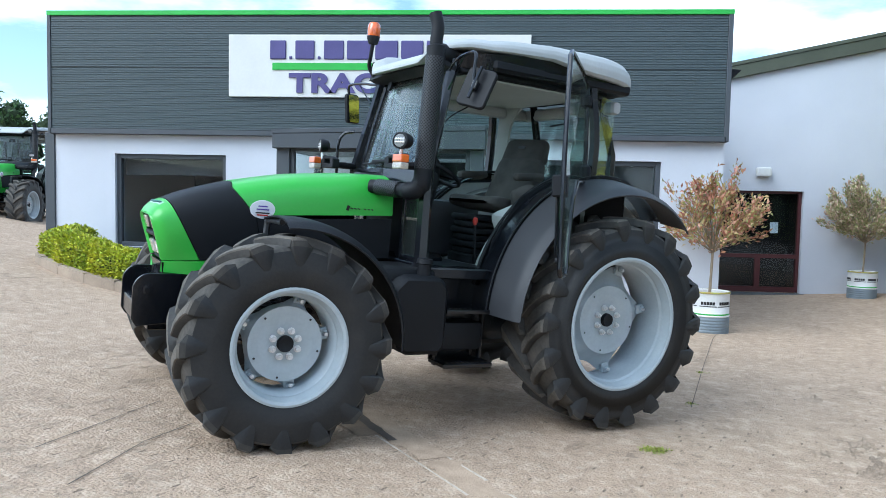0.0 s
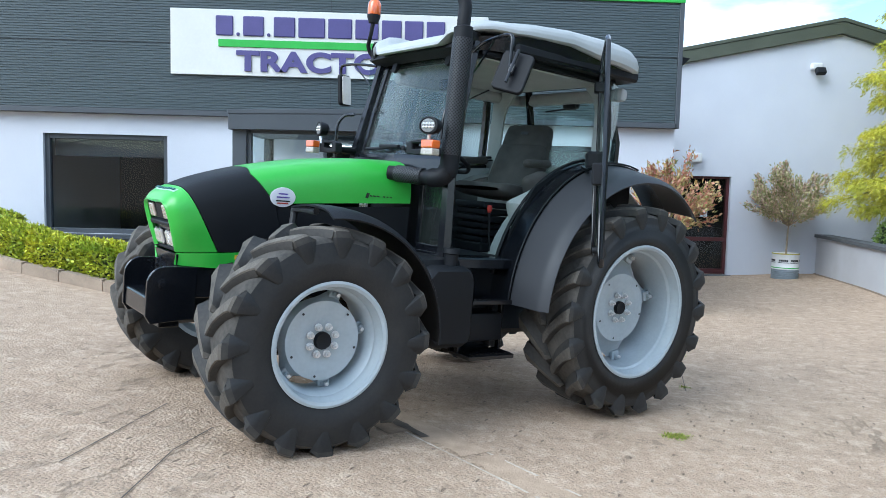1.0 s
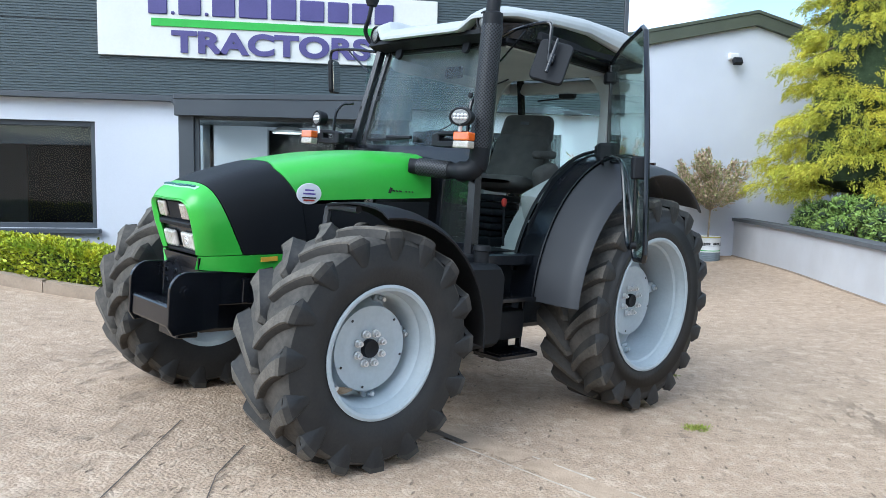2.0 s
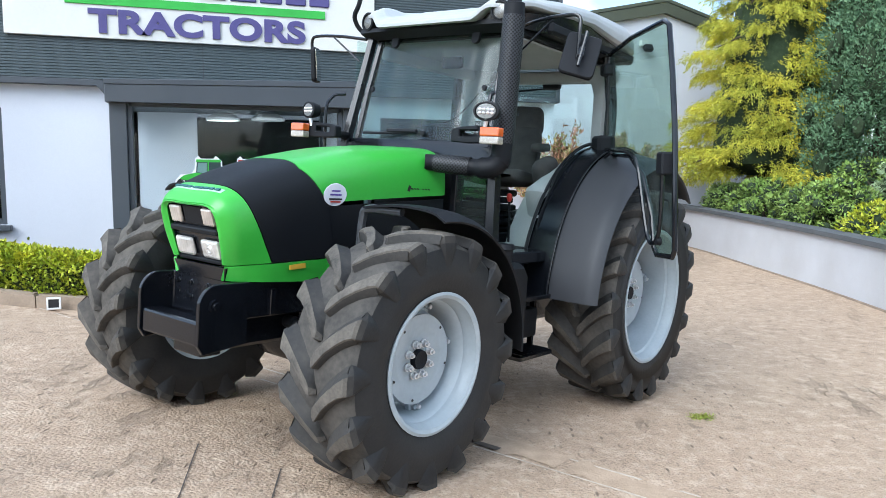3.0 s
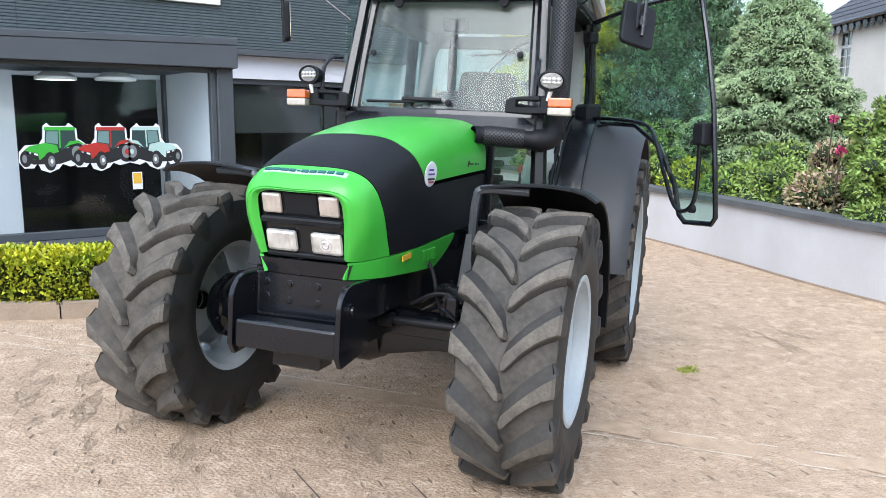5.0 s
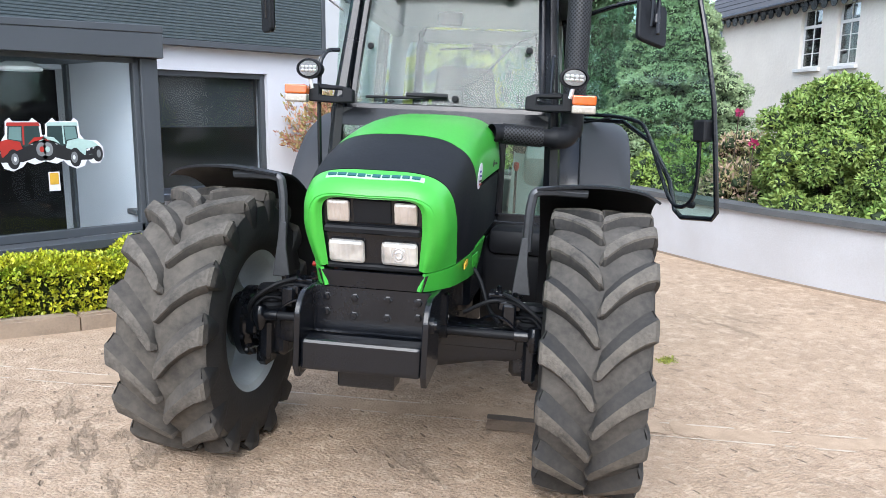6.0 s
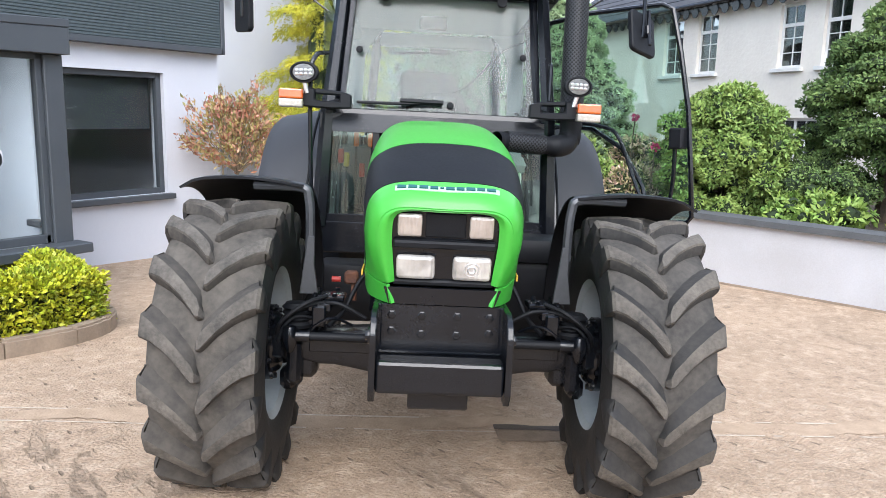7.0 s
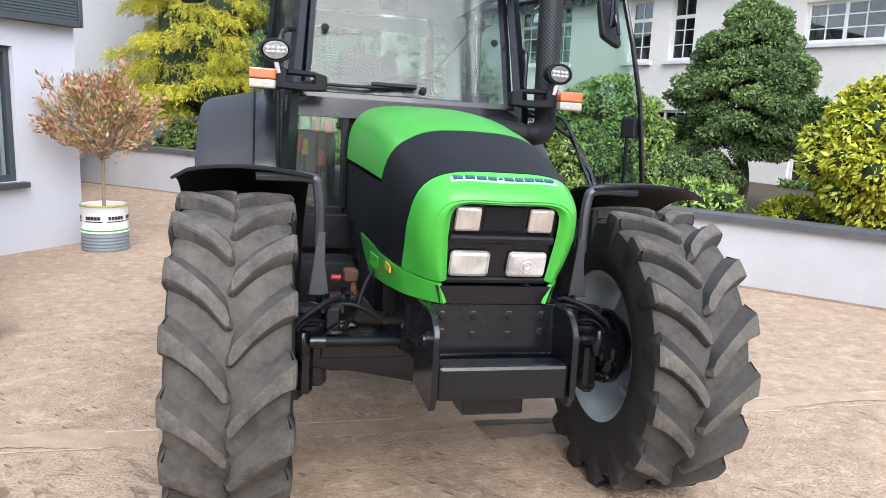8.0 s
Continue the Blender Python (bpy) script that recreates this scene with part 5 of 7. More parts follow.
    return (2.40 + 0.085 * math.copysign(abs(math.cos(a)) ** 0.25, math.cos(a)), y, 0.60 - 0.03 * max(0, 1 - abs(y) / 0.42) + h * math.copysign(abs(math.sin(a)) ** 0.25, math.sin(a)))


axle = part("front_axle", grid(axle_beam, 20, 20), GLOSSBLACK, tractor, "black cast front axle", True)
part("axle_housing", lathe([(0.0, 0.16), (0.12, 0.15), (0.15, 0.08), (0.15, -0.08), (0.12, -0.15), (0.0, -0.16)], 24), GLOSSBLACK, axle, "", True, m=pose(2.40, 0, 0.57))
part("steering_rod", tube([(2.545, -0.60, 0.665), (2.545, 0.60, 0.665)], 0.019, 12), PLASTIC, axle, "", True)
part("steering_cylinder", tube([(2.545, -0.24, 0.665), (2.545, 0.24, 0.665)], 0.034, 14), PLASTIC, axle, "", True)
for s in (1, -1):
    part("knuckle", join(box(2.33, 2.47, s * 0.56 - 0.05, s * 0.56 + 0.05, 0.46, 0.74, 0.02), moved(lathe([(0.0, 0.09), (0.08, 0.085), (0.10, 0.04), (0.085, -0.02), (0.10, -0.06), (0.0, -0.1)], 20), pose(2.40, s * 0.64, 0.60))), GLOSSBLACK, axle, "", True)
    part("king_pin_cap", lathe([(0.0, 0.05), (0.05, 0.045), (0.06, 0.0), (0.06, -0.03)], 16), GLOSSBLACK, axle, "", True, m=pose(2.40, s * 0.56, 0.74, 90))
    part("rod_arm", tube(curve([(2.545, s * 0.58, 0.665), (2.50, s * 0.62, 0.68), (2.42, s * 0.60, 0.70)], 4), 0.026, 10), GLOSSBLACK, axle, "", True)
    part("hose", tube(curve([(2.50, s * 0.30, 0.74), (2.50, s * 0.42, 0.80), (2.47, s * 0.52, 0.78), (2.44, s * 0.56, 0.70)], 5), 0.009, 8), PLASTIC, axle, "black hydraulic hose")
    part("hose", tube(curve([(2.30, s * 0.24, 0.98), (2.34, s * 0.34, 0.88), (2.42, s * 0.40, 0.76), (2.50, s * 0.46, 0.70)], 5), 0.010, 8), PLASTIC, axle)
    part("steering_stop", box(2.46, 2.52, s * 0.50 - 0.03, s * 0.50 + 0.03, 0.70, 0.79, 0.008), GLOSSBLACK, axle)
    part("brake_line", tube(curve([(2.46, s * 0.36, 0.70), (2.52, s * 0.44, 0.74), (2.53, s * 0.52, 0.70), (2.48, s * 0.58, 0.62)], 5), 0.006, 6), GLOSSBLACK, axle)
    part("pivot_block", join(box(2.30, 2.50, s * 0.50 - 0.05, s * 0.50 + 0.05, 0.76, 0.80, 0.006), box(2.34, 2.46, s * 0.47 - 0.07, s * 0.47 + 0.07, 0.80, 0.825, 0.005)), GLOSSBLACK, axle, "black bracket over the steering pivot")
    for kb in range(4):
        part("pivot_bolt", lathe([(0.0, 0.016), (0.011, 0.015), (0.012, 0.0)], 6), GLOSSBLACK, axle, m=pose(2.33 + 0.14 * (kb % 2), s * (0.44 + 0.08 * (kb // 2)), 0.825, 90))
    part("hub_gear", moved(lathe([(0.0, 0.03), (0.06, 0.028), (0.075, 0.01), (0.11, 0.006), (0.118, -0.03), (0.09, -0.05)], 28), Matrix.Rotation(radians(180 if s > 0 else 0), 4, "Z") @ Matrix()), GLOSSBLACK, axle, "", True, m=pose(2.40, s * 0.70, 0.60))
    part("brake_housing", join(box(2.34, 2.50, s * 0.71 - 0.03, s * 0.71 + 0.03, 0.48, 0.56, 0.012), box(2.46, 2.53, s * 0.69 - 0.05, s * 0.69 + 0.05, 0.56, 0.70, 0.012)), GLOSSBLACK, axle, "black cast hub fittings")
    for kb in range(8):
        ab = 2 * math.pi * kb / 8
        part("hub_bolt", lathe([(0.0, 0.014), (0.010, 0.013), (0.011, 0.0)], 6), GLOSSBLACK, axle, m=pose(2.40 + 0.085 * math.cos(ab), s * 0.665, 0.60 + 0.085 * math.sin(ab), 0, 0, 180 if s > 0 else 0))
    part("planet_hub", lathe([(0.0, s * 0.80), (0.10, s * 0.80), (0.13, s * 0.78), (0.145, s * 0.74), (0.165, s * 0.735), (0.165, s * 0.705), (0.14, s * 0.70), (0.12, s * 0.675), (0.0, s * 0.67)], 32), GLOSSBLACK, axle, "black cast planetary hub", True, m=pose(2.40, 0, 0.60))
    for kb in range(10):
        ab = 2 * math.pi * (kb + 0.5) / 10
        part("hub_bolt", lathe([(0.0, 0.016), (0.012, 0.015), (0.013, 0.0)], 6), GLOSSBLACK, axle, m=pose(2.40 + 0.152 * math.cos(ab), s * 0.705, 0.60 + 0.152 * math.sin(ab), 0, 0, 180 if s > 0 else 0))
    part("swivel_casting", join(box(2.35, 2.46, s * 0.635 - 0.035, s * 0.635 + 0.035, 0.40, 0.50, 0.02), box(2.47, 2.535, s * 0.60 - 0.03, s * 0.60 + 0.03, 0.45, 0.64, 0.016), box(2.36, 2.50, s * 0.62 - 0.045, s * 0.62 + 0.045, 0.66, 0.715, 0.014)), GLOSSBLACK, axle, "black cast swivel housing")
    part("rod_end", join(moved(lathe([(0.0, 0.045), (0.026, 0.04), (0.036, 0.01), (0.036, -0.02), (0.026, -0.045), (0.014, -0.07), (0.0, -0.07)], 16), pose(2.545, s * 0.615, 0.665, 90)), tube([(2.545, s * 0.53, 0.665), (2.545, s * 0.60, 0.665)], 0.026, 12)), GLOSSBLACK, axle, "greasy black rod end", True)
    part("hose", tube(curve([(2.48, s * 0.47, 0.83), (2.54, s * 0.56, 0.80), (2.55, s * 0.655, 0.72), (2.50, s * 0.68, 0.63)], 6), 0.010, 8), PLASTIC, axle)
    part("hose", tube(curve([(2.46, s * 0.50, 0.72), (2.52, s * 0.60, 0.74), (2.53, s * 0.66, 0.66), (2.49, s * 0.66, 0.54)], 6), 0.008, 8), PLASTIC, axle)
    part("pivot_boot", lathe([(0.0, -0.075), (0.062, -0.075), (0.066, -0.06), (0.054, -0.048), (0.066, -0.036), (0.054, -0.024), (0.066, -0.012), (0.054, 0.0), (0.066, 0.012), (0.054, 0.024), (0.05, 0.03), (0.0, 0.034)], 20), PLASTIC, axle, "ribbed black pivot boot", True, m=pose(2.45, s * 0.60, 0.76, 90))
    part("hose", tube(curve([(2.44, s * 0.40, 0.78), (2.49, s * 0.50, 0.80), (2.52, s * 0.62, 0.75), (2.48, s * 0.68, 0.66)], 6), 0.009, 8), PLASTIC, axle, "black hydraulic hose", True)
    part("flange", box(2.475, 2.492, s * 0.37 - 0.17, s * 0.37 + 0.17, 0.585, 0.655, 0.004), GLOSSBLACK, axle, "flat machined axle face")
    part("rib", box(2.44, 2.50, s * 0.28 - 0.16, s * 0.28 + 0.16, 0.645, 0.675, 0.006), GLOSSBLACK, axle)
    # front fender and its stay
    def fender(u, v):
        a = radians(84 + 98 * u)
        lip = max(0, (v - 0.82) / 0.18)
        r = 0.700 + 0.025 * math.sin(math.pi * v) - 0.03 * lip ** 2
        return (2.40 + r * math.cos(a), s * (0.585 + 0.52 * v), 0.60 + r * math.sin(a))
    part("front_fender", thick(grid(fender, 22, 10), 0.010), PLASTIC, tractor, "black plastic front mudguard", True, m=Matrix.Translation((2.4, s * 0.862, 0)) @ Matrix.Rotation(radians(STEER), 4, "Z") @ Matrix.Translation((-2.4, -s * 0.862, 0)))
    part("fender_stay", tube(curve([(2.42, s * 0.80, 1.285), (2.44, s * 0.60, 1.285), (2.44, s * 0.565, 1.24), (2.44, s * 0.556, 1.12), (2.44, s * 0.556, 1.02)], 5), 0.021, 8), STAYGREY, tractor, "curved steel mudguard stay", True)
    part("stay_plate", moved(prism([(-0.045, 0.03), (0.035, 0.03), (0.016, 0.16), (0.014, 0.28), (-0.016, 0.28)], 0.014, 0.003), pose(2.462, s * 0.548, 0.80, 0, 0, 90)), STAYGREY, tractor, "tapered steel stay plate")

part("engine_fitting", join(box(2.15, 2.21, -0.425, -0.36, 0.835, 0.895, 0.01), tube([(2.18, -0.38, 0.88), (2.2, -0.38, 0.76)], 0.014, 8)), RUST, tractor, "rusty engine fitting", True)
part("red_cap", lathe([(0.0, 0.020), (0.013, 0.020), (0.013, -0.020), (0.0, -0.020)], 14), RED, tractor, "red cap", m=pose(2.22, -0.46, 0.86))
part("battery_box", box(1.45, 1.72, -0.62, -0.30, 0.55, 0.86, 0.03, 2), PLASTIC, tractor, "black side box", True)
part("rear_axle", tube([(0, -0.88, 0.73), (0, 0.88, 0.73)], 0.11, 20), GLOSSBLACK, tractor, "black rear axle", True)

# fuel tank, steps
tank = part("fuel_tank", moved(prism([(1.33, 0.49), (1.60, 0.49), (1.655, 0.56), (1.72, 0.90), (1.62, 1.0), (1.36, 1.0), (1.30, 0.93), (1.295, 0.55)], 0.58, 0.03), Matrix.Translation((0, 0.29, 0))), PLASTIC, tractor, "black plastic fuel tank", True)
part("tank_neck", lathe([(0.0, 0.12), (0.05, 0.12), (0.055, 0.09), (0.045, 0.085), (0.045, -0.04)], 20), PLASTIC, tank, "", True, m=pose(1.45, 0.775, 0.985, 90))
part("tank_shoulder", box(1.34, 1.74, 0.32, 0.76, 0.90, 1.04, 0.04, 2), PLASTIC, tank, "", True)
steps = part("step_frame", join(box(0.905, 0.925, 0.66, 0.70, 0.38, 1.02, 0.003), box(1.255, 1.275, 0.66, 0.70, 0.38, 1.02, 0.003), box(0.92, 1.26, 0.58, 0.60, 0.40, 1.02)), GLOSSBLACK, tractor, "black cab steps")
for z, d in ((0.39, 0.22), (0.75, 0.20)):
    part("tread_plate", box(0.90, 1.28, 0.62, 0.62 + d, z, z + 0.028, 0.004), GLOSSBLACK, steps, "black step plate")
    for k in range(9):
        part("tread_stud", box(0.915 + 0.04 * k, 0.935 + 0.04 * k, 0.65, 0.60 + d, z + 0.028, z + 0.036), GLOSSBLACK, steps)
part("tool_box", box(0.94, 1.25, 0.45, 0.74, 0.49, 0.68, 0.02, 2), PLASTIC, tractor, "black tool box", True)
part("sill", box(0.92, 1.44, 0.55, 0.745, 0.97, 1.045, 0.01), GLOSSBLACK, tractor, "black door sill")

# ---------------------------------------------------------------- cab
cab_floor = part("cab_floor", join(box(0.30, 1.38, -0.68, 0.68, 0.99, 1.03), box(-0.15, 0.35, -0.55, 0.55, 1.03, 1.25, 0.04)), FLOORGREY, tractor, "grey cab floor")
part("cab_front_sill", box(1.385, 1.43, -0.70, 0.70, 0.88, 1.06, 0.008), GLOSSBLACK, tractor, "black cab front sill")
part("floor_mat", box(0.85, 1.40, -0.5, 0.62, 1.032, 1.045, 0.004), PLASTIC, tractor, "ribbed black floor mat")


def pillar(name, pts, r, material=GLOSSBLACK, label="", seg=4):
    return part(name, tube(pts, r, seg), material, tractor, label, seg > 6)


for s in (1, -1):
    part("front_pillar", tube([(1.41, s * 0.645, 1.03), (1.40, s * 0.615, 1.68), (1.29, s * 0.575, 2.20), (1.24, s * 0.56, 2.44)], [0.05, 0.042, 0.036, 0.036], 6), GLOSSBLACK, tractor, "black cab front post")
    part("screen_post", tube([(1.36, s * 0.555, 1.66), (1.30, s * 0.535, 2.0), (1.20, s * 0.51, 2.42)], 0.026, 6), GLOSSBLACK, tractor)
    part("rear_pillar", tube(curve([(0.04, s * 0.70, 1.55), (0.02, s * 0.70, 2.0), (0.06, s * 0.66, 2.40)], 4), [0.04] * 8 + [0.045], 6), GLOSSBLACK, tractor, "black cab middle post", m=Matrix.Translation((0.05, 0, 0)))
    part("inner_post", thick(grid(lambda u, v: (0.07 - 0.04 * u - 0.05 * v, s * (0.66 - 0.10 * v - 0.03 * u - 0.16 * v * max(0, (u - 0.75) / 0.25) ** 2), 1.35 + 1.02 * u), 14, 3), 0.03), INNER, tractor, "pale grey inner post trim")
    part("back_post", tube([(-0.28, s * 0.50, 1.35), (-0.30, s * 0.48, 1.95), (-0.16, s * 0.44, 2.42)], 0.035, 6), GLOSSBLACK, tractor, "black cab rear post")
    # lower front corner windows beside the hood
    part("corner_frame", join(box(1.395, 1.425, s * 0.50 - 0.16, s * 0.50 + 0.14, 1.57, 1.66, 0.004), box(1.395, 1.425, s * 0.50 - 0.16, s * 0.50 + 0.14, 1.02, 1.10, 0.004), box(1.397, 1.423, s * 0.345 - 0.02, s * 0.345 + 0.02, 1.09, 1.58, 0.004)), GLOSSBLACK, tractor, "black lower window frame")
    part("corner_pane", box(1.407, 1.413, s * 0.49 - 0.13, s * 0.49 + 0.12, 1.09, 1.58), DOORGLASS, tractor, "small tinted lower window")
    part("wheelhouse", thick(grid(lambda u, v: (0.86 * math.cos(radians(8 + 130 * u)) * (1.0 - 0.02 * v), s * ((0.36 if s > 0 else 0.52) + (0.26 if s > 0 else 0.10) * v), 0.73 + (0.90 + 0.03 * v) * math.sin(radians(8 + 130 * u))), 18, 3), 0.012), INNER if s > 0 else FLOORGREY, tractor, "grey inner wheel arch", True)
    part("cab_side_panel", moved(prism([(0.90, 1.04), (0.83, 1.25), (0.62, 1.55), (0.42, 1.66), (0.0, 1.70), (-0.3, 1.66), (-0.3, 1.2), (0.3, 1.04)], 0.02 * s, 0.0), Matrix.Translation((0, s * 0.60, 0))), INNER, tractor, "pale grey cab side trim")

    part("arch_wall", moved(prism([(0.90, 1.02), (0.85, 1.25), (0.66, 1.55), (0.44, 1.68), (0.0, 1.73), (-0.33, 1.68), (-0.36, 0.9), (0.3, 0.9)], 0.012 * s, 0.0), Matrix.Translation((0, s * 0.626, 0))), PLASTIC, tractor, "black wheel arch wall")

    # rear fender: glossy inner band, matt outer shell
    def shell(y0, y1, push):
        def f(u, v):
            a = radians(2 + 126 * u)
            y = y0 + (y1 - y0) * v
            r = 0.945 + 0.10 * math.sin(a) ** 2 * (1 - max(0, (y - 0.75)) / 0.45) + push
            if u > 0.72:
                r -= 0.05 * ((u - 0.72) / 0.28) ** 2
            if y > 1.06:
                r -= 0.035 * ((y - 1.06) / 0.07) ** 2
            return (r * math.cos(a), s * y, 0.715 + r * math.sin(a))
        return f
    part("rear_fender", thick(grid(shell(0.80, 1.13, 0.0), 34, 8), 0.012), FENDER, tractor, "matt grey plastic rear mudguard", True)
    part("fender_band", thick(grid(shell(0.575, 0.798, 0.012), 34, 6), 0.012), GLOSSBLACK, tractor, "glossy black inner mudguard band", True)
    part("fender_seal", tube([shell(0.80, 0.80, 0.02)(k / 24, 0) for k in range(20)], 0.006, 6), PLASTIC, tractor)
    # thin grey tubes paint in the highlights along the band's seal edges
    part("piping", tube([shell(0.806, 0.806, 0.026)(k / 24, 0) for k in range(1, 20)], 0.0017, 5), STAYGREY, tractor, "thin grey line painted as an edge highlight")
    part("piping", tube([shell(0.618, 0.618, 0.040)(k / 24, 0) for k in range(3, 18)], 0.0017, 5), STAYGREY, tractor, "thin grey line painted as an edge highlight")
    part("door_seal", tube([shell(0.60, 0.60, 0.03)(k / 24, 0) for k in range(2, 19)], 0.012, 6), PLASTIC, tractor)

# glass
part("windscreen", thick(grid(lambda u, v: (1.375 - 0.165 * v + 0.03 * (1 - (2 * u - 1) ** 2), (0.545 - 0.035 * v) * (2 * u - 1), 1.68 + 0.72 * v), 14, 4), 0.006), SCREENGLASS, tractor, "large curved windscreen", True)
part("lower_screen_rail", tube([(1.385, -0.57, 1.665), (1.415, 0, 1.665), (1.385, 0.57, 1.665)], 0.028, 6), GLOSSBLACK, tractor, "black windscreen frame")
part("upper_screen_rail", tube([(1.215, -0.52, 2.41), (1.25, 0, 2.41), (1.215, 0.52, 2.41)], 0.034, 6), GLOSSBLACK, tractor, "black windscreen frame")
part("scuttle", thick(grid(lambda u, v: (1.43 + 0.02 * math.sin(math.pi * u) - 0.01 * v, 0.62 * (2 * u - 1), 1.56 + 0.10 * v), 10, 2), 0.02), GLOSSBLACK, tractor, "black panel under the windscreen")
part("bulkhead", box(1.30, 1.40, -0.34, 0.34, 1.0, 1.60, 0.01), PLASTIC, tractor, "black cab bulkhead")
part("rear_pane", box(-0.295, -0.289, -0.47, 0.47, 1.5, 2.36), CABGLASS, tractor, "rear cab window")
part("side_pane", box(0.14, 1.30, -0.668, -0.662, 1.05, 2.36), CABGLASS, tractor, "closed far cab door glass")
for s in (1, -1):
    part("quarter_pane", thick(grid(lambda u, v: (0.03 - 0.30 * u, s * (0.69 - 0.19 * u), 1.68 + 0.68 * v), 3, 3), 0.005), CABGLASS, tractor, "rear quarter window")
for y, z in ((-0.46, 2.02), (0.46, 2.02), (0.06, 1.73)):
    part("screen_stud", lathe([(0.0, 0.012), (0.016, 0.01), (0.02, 0.0)], 12), PLASTIC, tractor, "", True, m=pose(1.335 if z > 1.9 else 1.405, y, z, 0, 0, -90))
for y in (-0.33, 0.33):
    part("screen_hinge", moved(prism(rounded(0.055, 0.13, 0.026), 0.022), pose(1.262, y, 2.36, 0, 0, -90) @ pose(0, 0, 0, 13)), PLASTIC, tractor, "rounded black windscreen hinge")
wiper = part("wiper", tube(curve([(1.415, -0.05, 1.735), (1.425, -0.25, 1.725), (1.40, -0.46, 1.725)], 6), 0.009, 6), PLASTIC, tractor, "black windscreen wiper")
part("wiper_blade", tube([(1.42, 0.02, 1.742), (1.425, -0.22, 1.742)], 0.014, 6), PLASTIC, wiper)
part("wiper_motor", box(1.32, 1.36, -0.04, 0.10, 1.70, 1.79, 0.02, 2), PLASTIC, tractor, "", True)

# roof
def roof_crown(x):
    return 2.628 - 0.105 * max(0, (x - 0.45) / 0.92) ** 2 - 0.035 * max(0, (0.1 - x) / 0.42) ** 2


def roof_shell(u, v):
    """u round the outline, v from the middle of the top out over the edge and under it; the skirt is thin ahead and deep behind."""
    a = 2 * math.pi * u
    c, d = math.copysign(abs(math.cos(a)) ** 0.32, math.cos(a)), math.copysign(abs(math.sin(a)) ** 0.32, math.sin(a))
    steps = [(0.0, 0.0), (0.45, 0.0), (0.74, -0.002), (0.84, 0.010), (0.90, 0.012), (0.945, -0.006), (0.985, -0.045), (1.0, -0.085), (1.0, -0.13), (0.975, -0.150), (0.86, -0.150)]
    k = v * (len(steps) - 1)
    i = min(int(k), len(steps) - 2)
    r = steps[i][0] + (steps[i + 1][0] - steps[i][0]) * (k - i)
    drop = steps[i][1] + (steps[i + 1][1] - steps[i][1]) * (k - i)
    x, y = 0.535 + 0.865 * c * r, (0.76 - 0.13 * min(1, max(0, (c + 0.2) / 1.2)) ** 1.5) * d * r
    deep = lerp(x, [(-0.33, 1.12), (0.2, 1.0), (0.30, 0.76), (0.8, 0.60), (1.1, 0.45), (1.4, 0.40)])
    ahead = min(1, max(0, (x - 1.02) / 0.16))
    middle = min(1, max(0, (0.47 - abs(y)) / 0.10))
    dip = 0.055 * (ahead ** 2 * (3 - 2 * ahead)) * (middle ** 2 * (3 - 2 * middle))
    return (x + 0.03 * ahead * middle, y, roof_crown(x) + 0.02 * ahead * (1 - middle) + (drop * deep if drop < 0 else drop) - dip)


roof = part("cab_roof", grid(roof_shell, 120, 40), ROOF, tractor, "pale grey cab roof", True)
part("roof_skirt", grid(lambda u, v: (0.535 + 0.80 * math.copysign(abs(math.cos(2 * math.pi * u)) ** 0.32, math.cos(2 * math.pi * u)), (0.72 - 0.03 * v - 0.12 * max(0, math.cos(2 * math.pi * u))) * math.copysign(abs(math.sin(2 * math.pi * u)) ** 0.32, math.sin(2 * math.pi * u)), 2.395 + (0.15 - 0.075 * max(0, math.cos(2 * math.pi * u)) ** 0.32) * (1 - v)), 48, 2), GLOSSBLACK, tractor, "black skirt under the roof edge", True)
part("roof_liner", join(box(-0.24, 1.0, -0.70, 0.70, 2.395, 2.475, 0.02), box(0.98, 1.27, -0.58, 0.58, 2.395, 2.44, 0.015), box(-0.1, 1.20, -0.60, 0.60, 2.36, 2.40, 0.01)), PLASTIC, tractor, "dark roof underside")
part("headliner_edge", join(box(-0.22, 1.10, -0.645, -0.545, 2.26, 2.36, 0.04, 2), box(-0.25, -0.17, -0.60, 0.60, 2.26, 2.36, 0.03, 2)), HEADLINE, tractor, "grey rounded headlining edge", True)
part("headliner", box(0.0, 1.15, -0.56, 0.56, 2.345, 2.358, 0.004), HEADLINE, tractor, "grey headlining")
part("roof_visor", thick(grid(lambda u, v: (1.365 - 0.03 * (2 * u - 1) ** 2 - 0.10 * v, 0.60 * (2 * u - 1), 2.425 - 0.035 * v), 12, 2), 0.03), PLASTIC, roof, "black brow over the windscreen")
for s in (1, -1):
    pod = part("roof_lamp", lathe([(0.052, 0.018), (0.062, 0.020), (0.066, 0.0), (0.07, -0.05), (0.05, -0.12), (0.0, -0.13)], 24), PLASTIC, tractor, "round work lamp in a black roof recess", True, m=pose(1.33, s * 0.535, 2.472, 0, 0, -90 + 10 * s))
    part("lamp_ring", lathe([(0.046, 0.012), (0.050, 0.024), (0.056, 0.022), (0.056, 0.0)], 24), PLASTIC, pod, "black lamp ring", True)
    part("lamp_lens", lathe([(0.0, 0.022), (0.03, 0.020), (0.047, 0.012)], 24), LEDFACE, pod, "clear round lens", True)
    part("roof_slot", box(1.16, 1.29, s * 0.26 - 0.012, s * 0.26 + 0.012, 0.0, 0.012, 0.004), PLASTIC, roof, "dark roof vent slot", m=pose(0, 0, 2.724, 0, 10.2, 0))

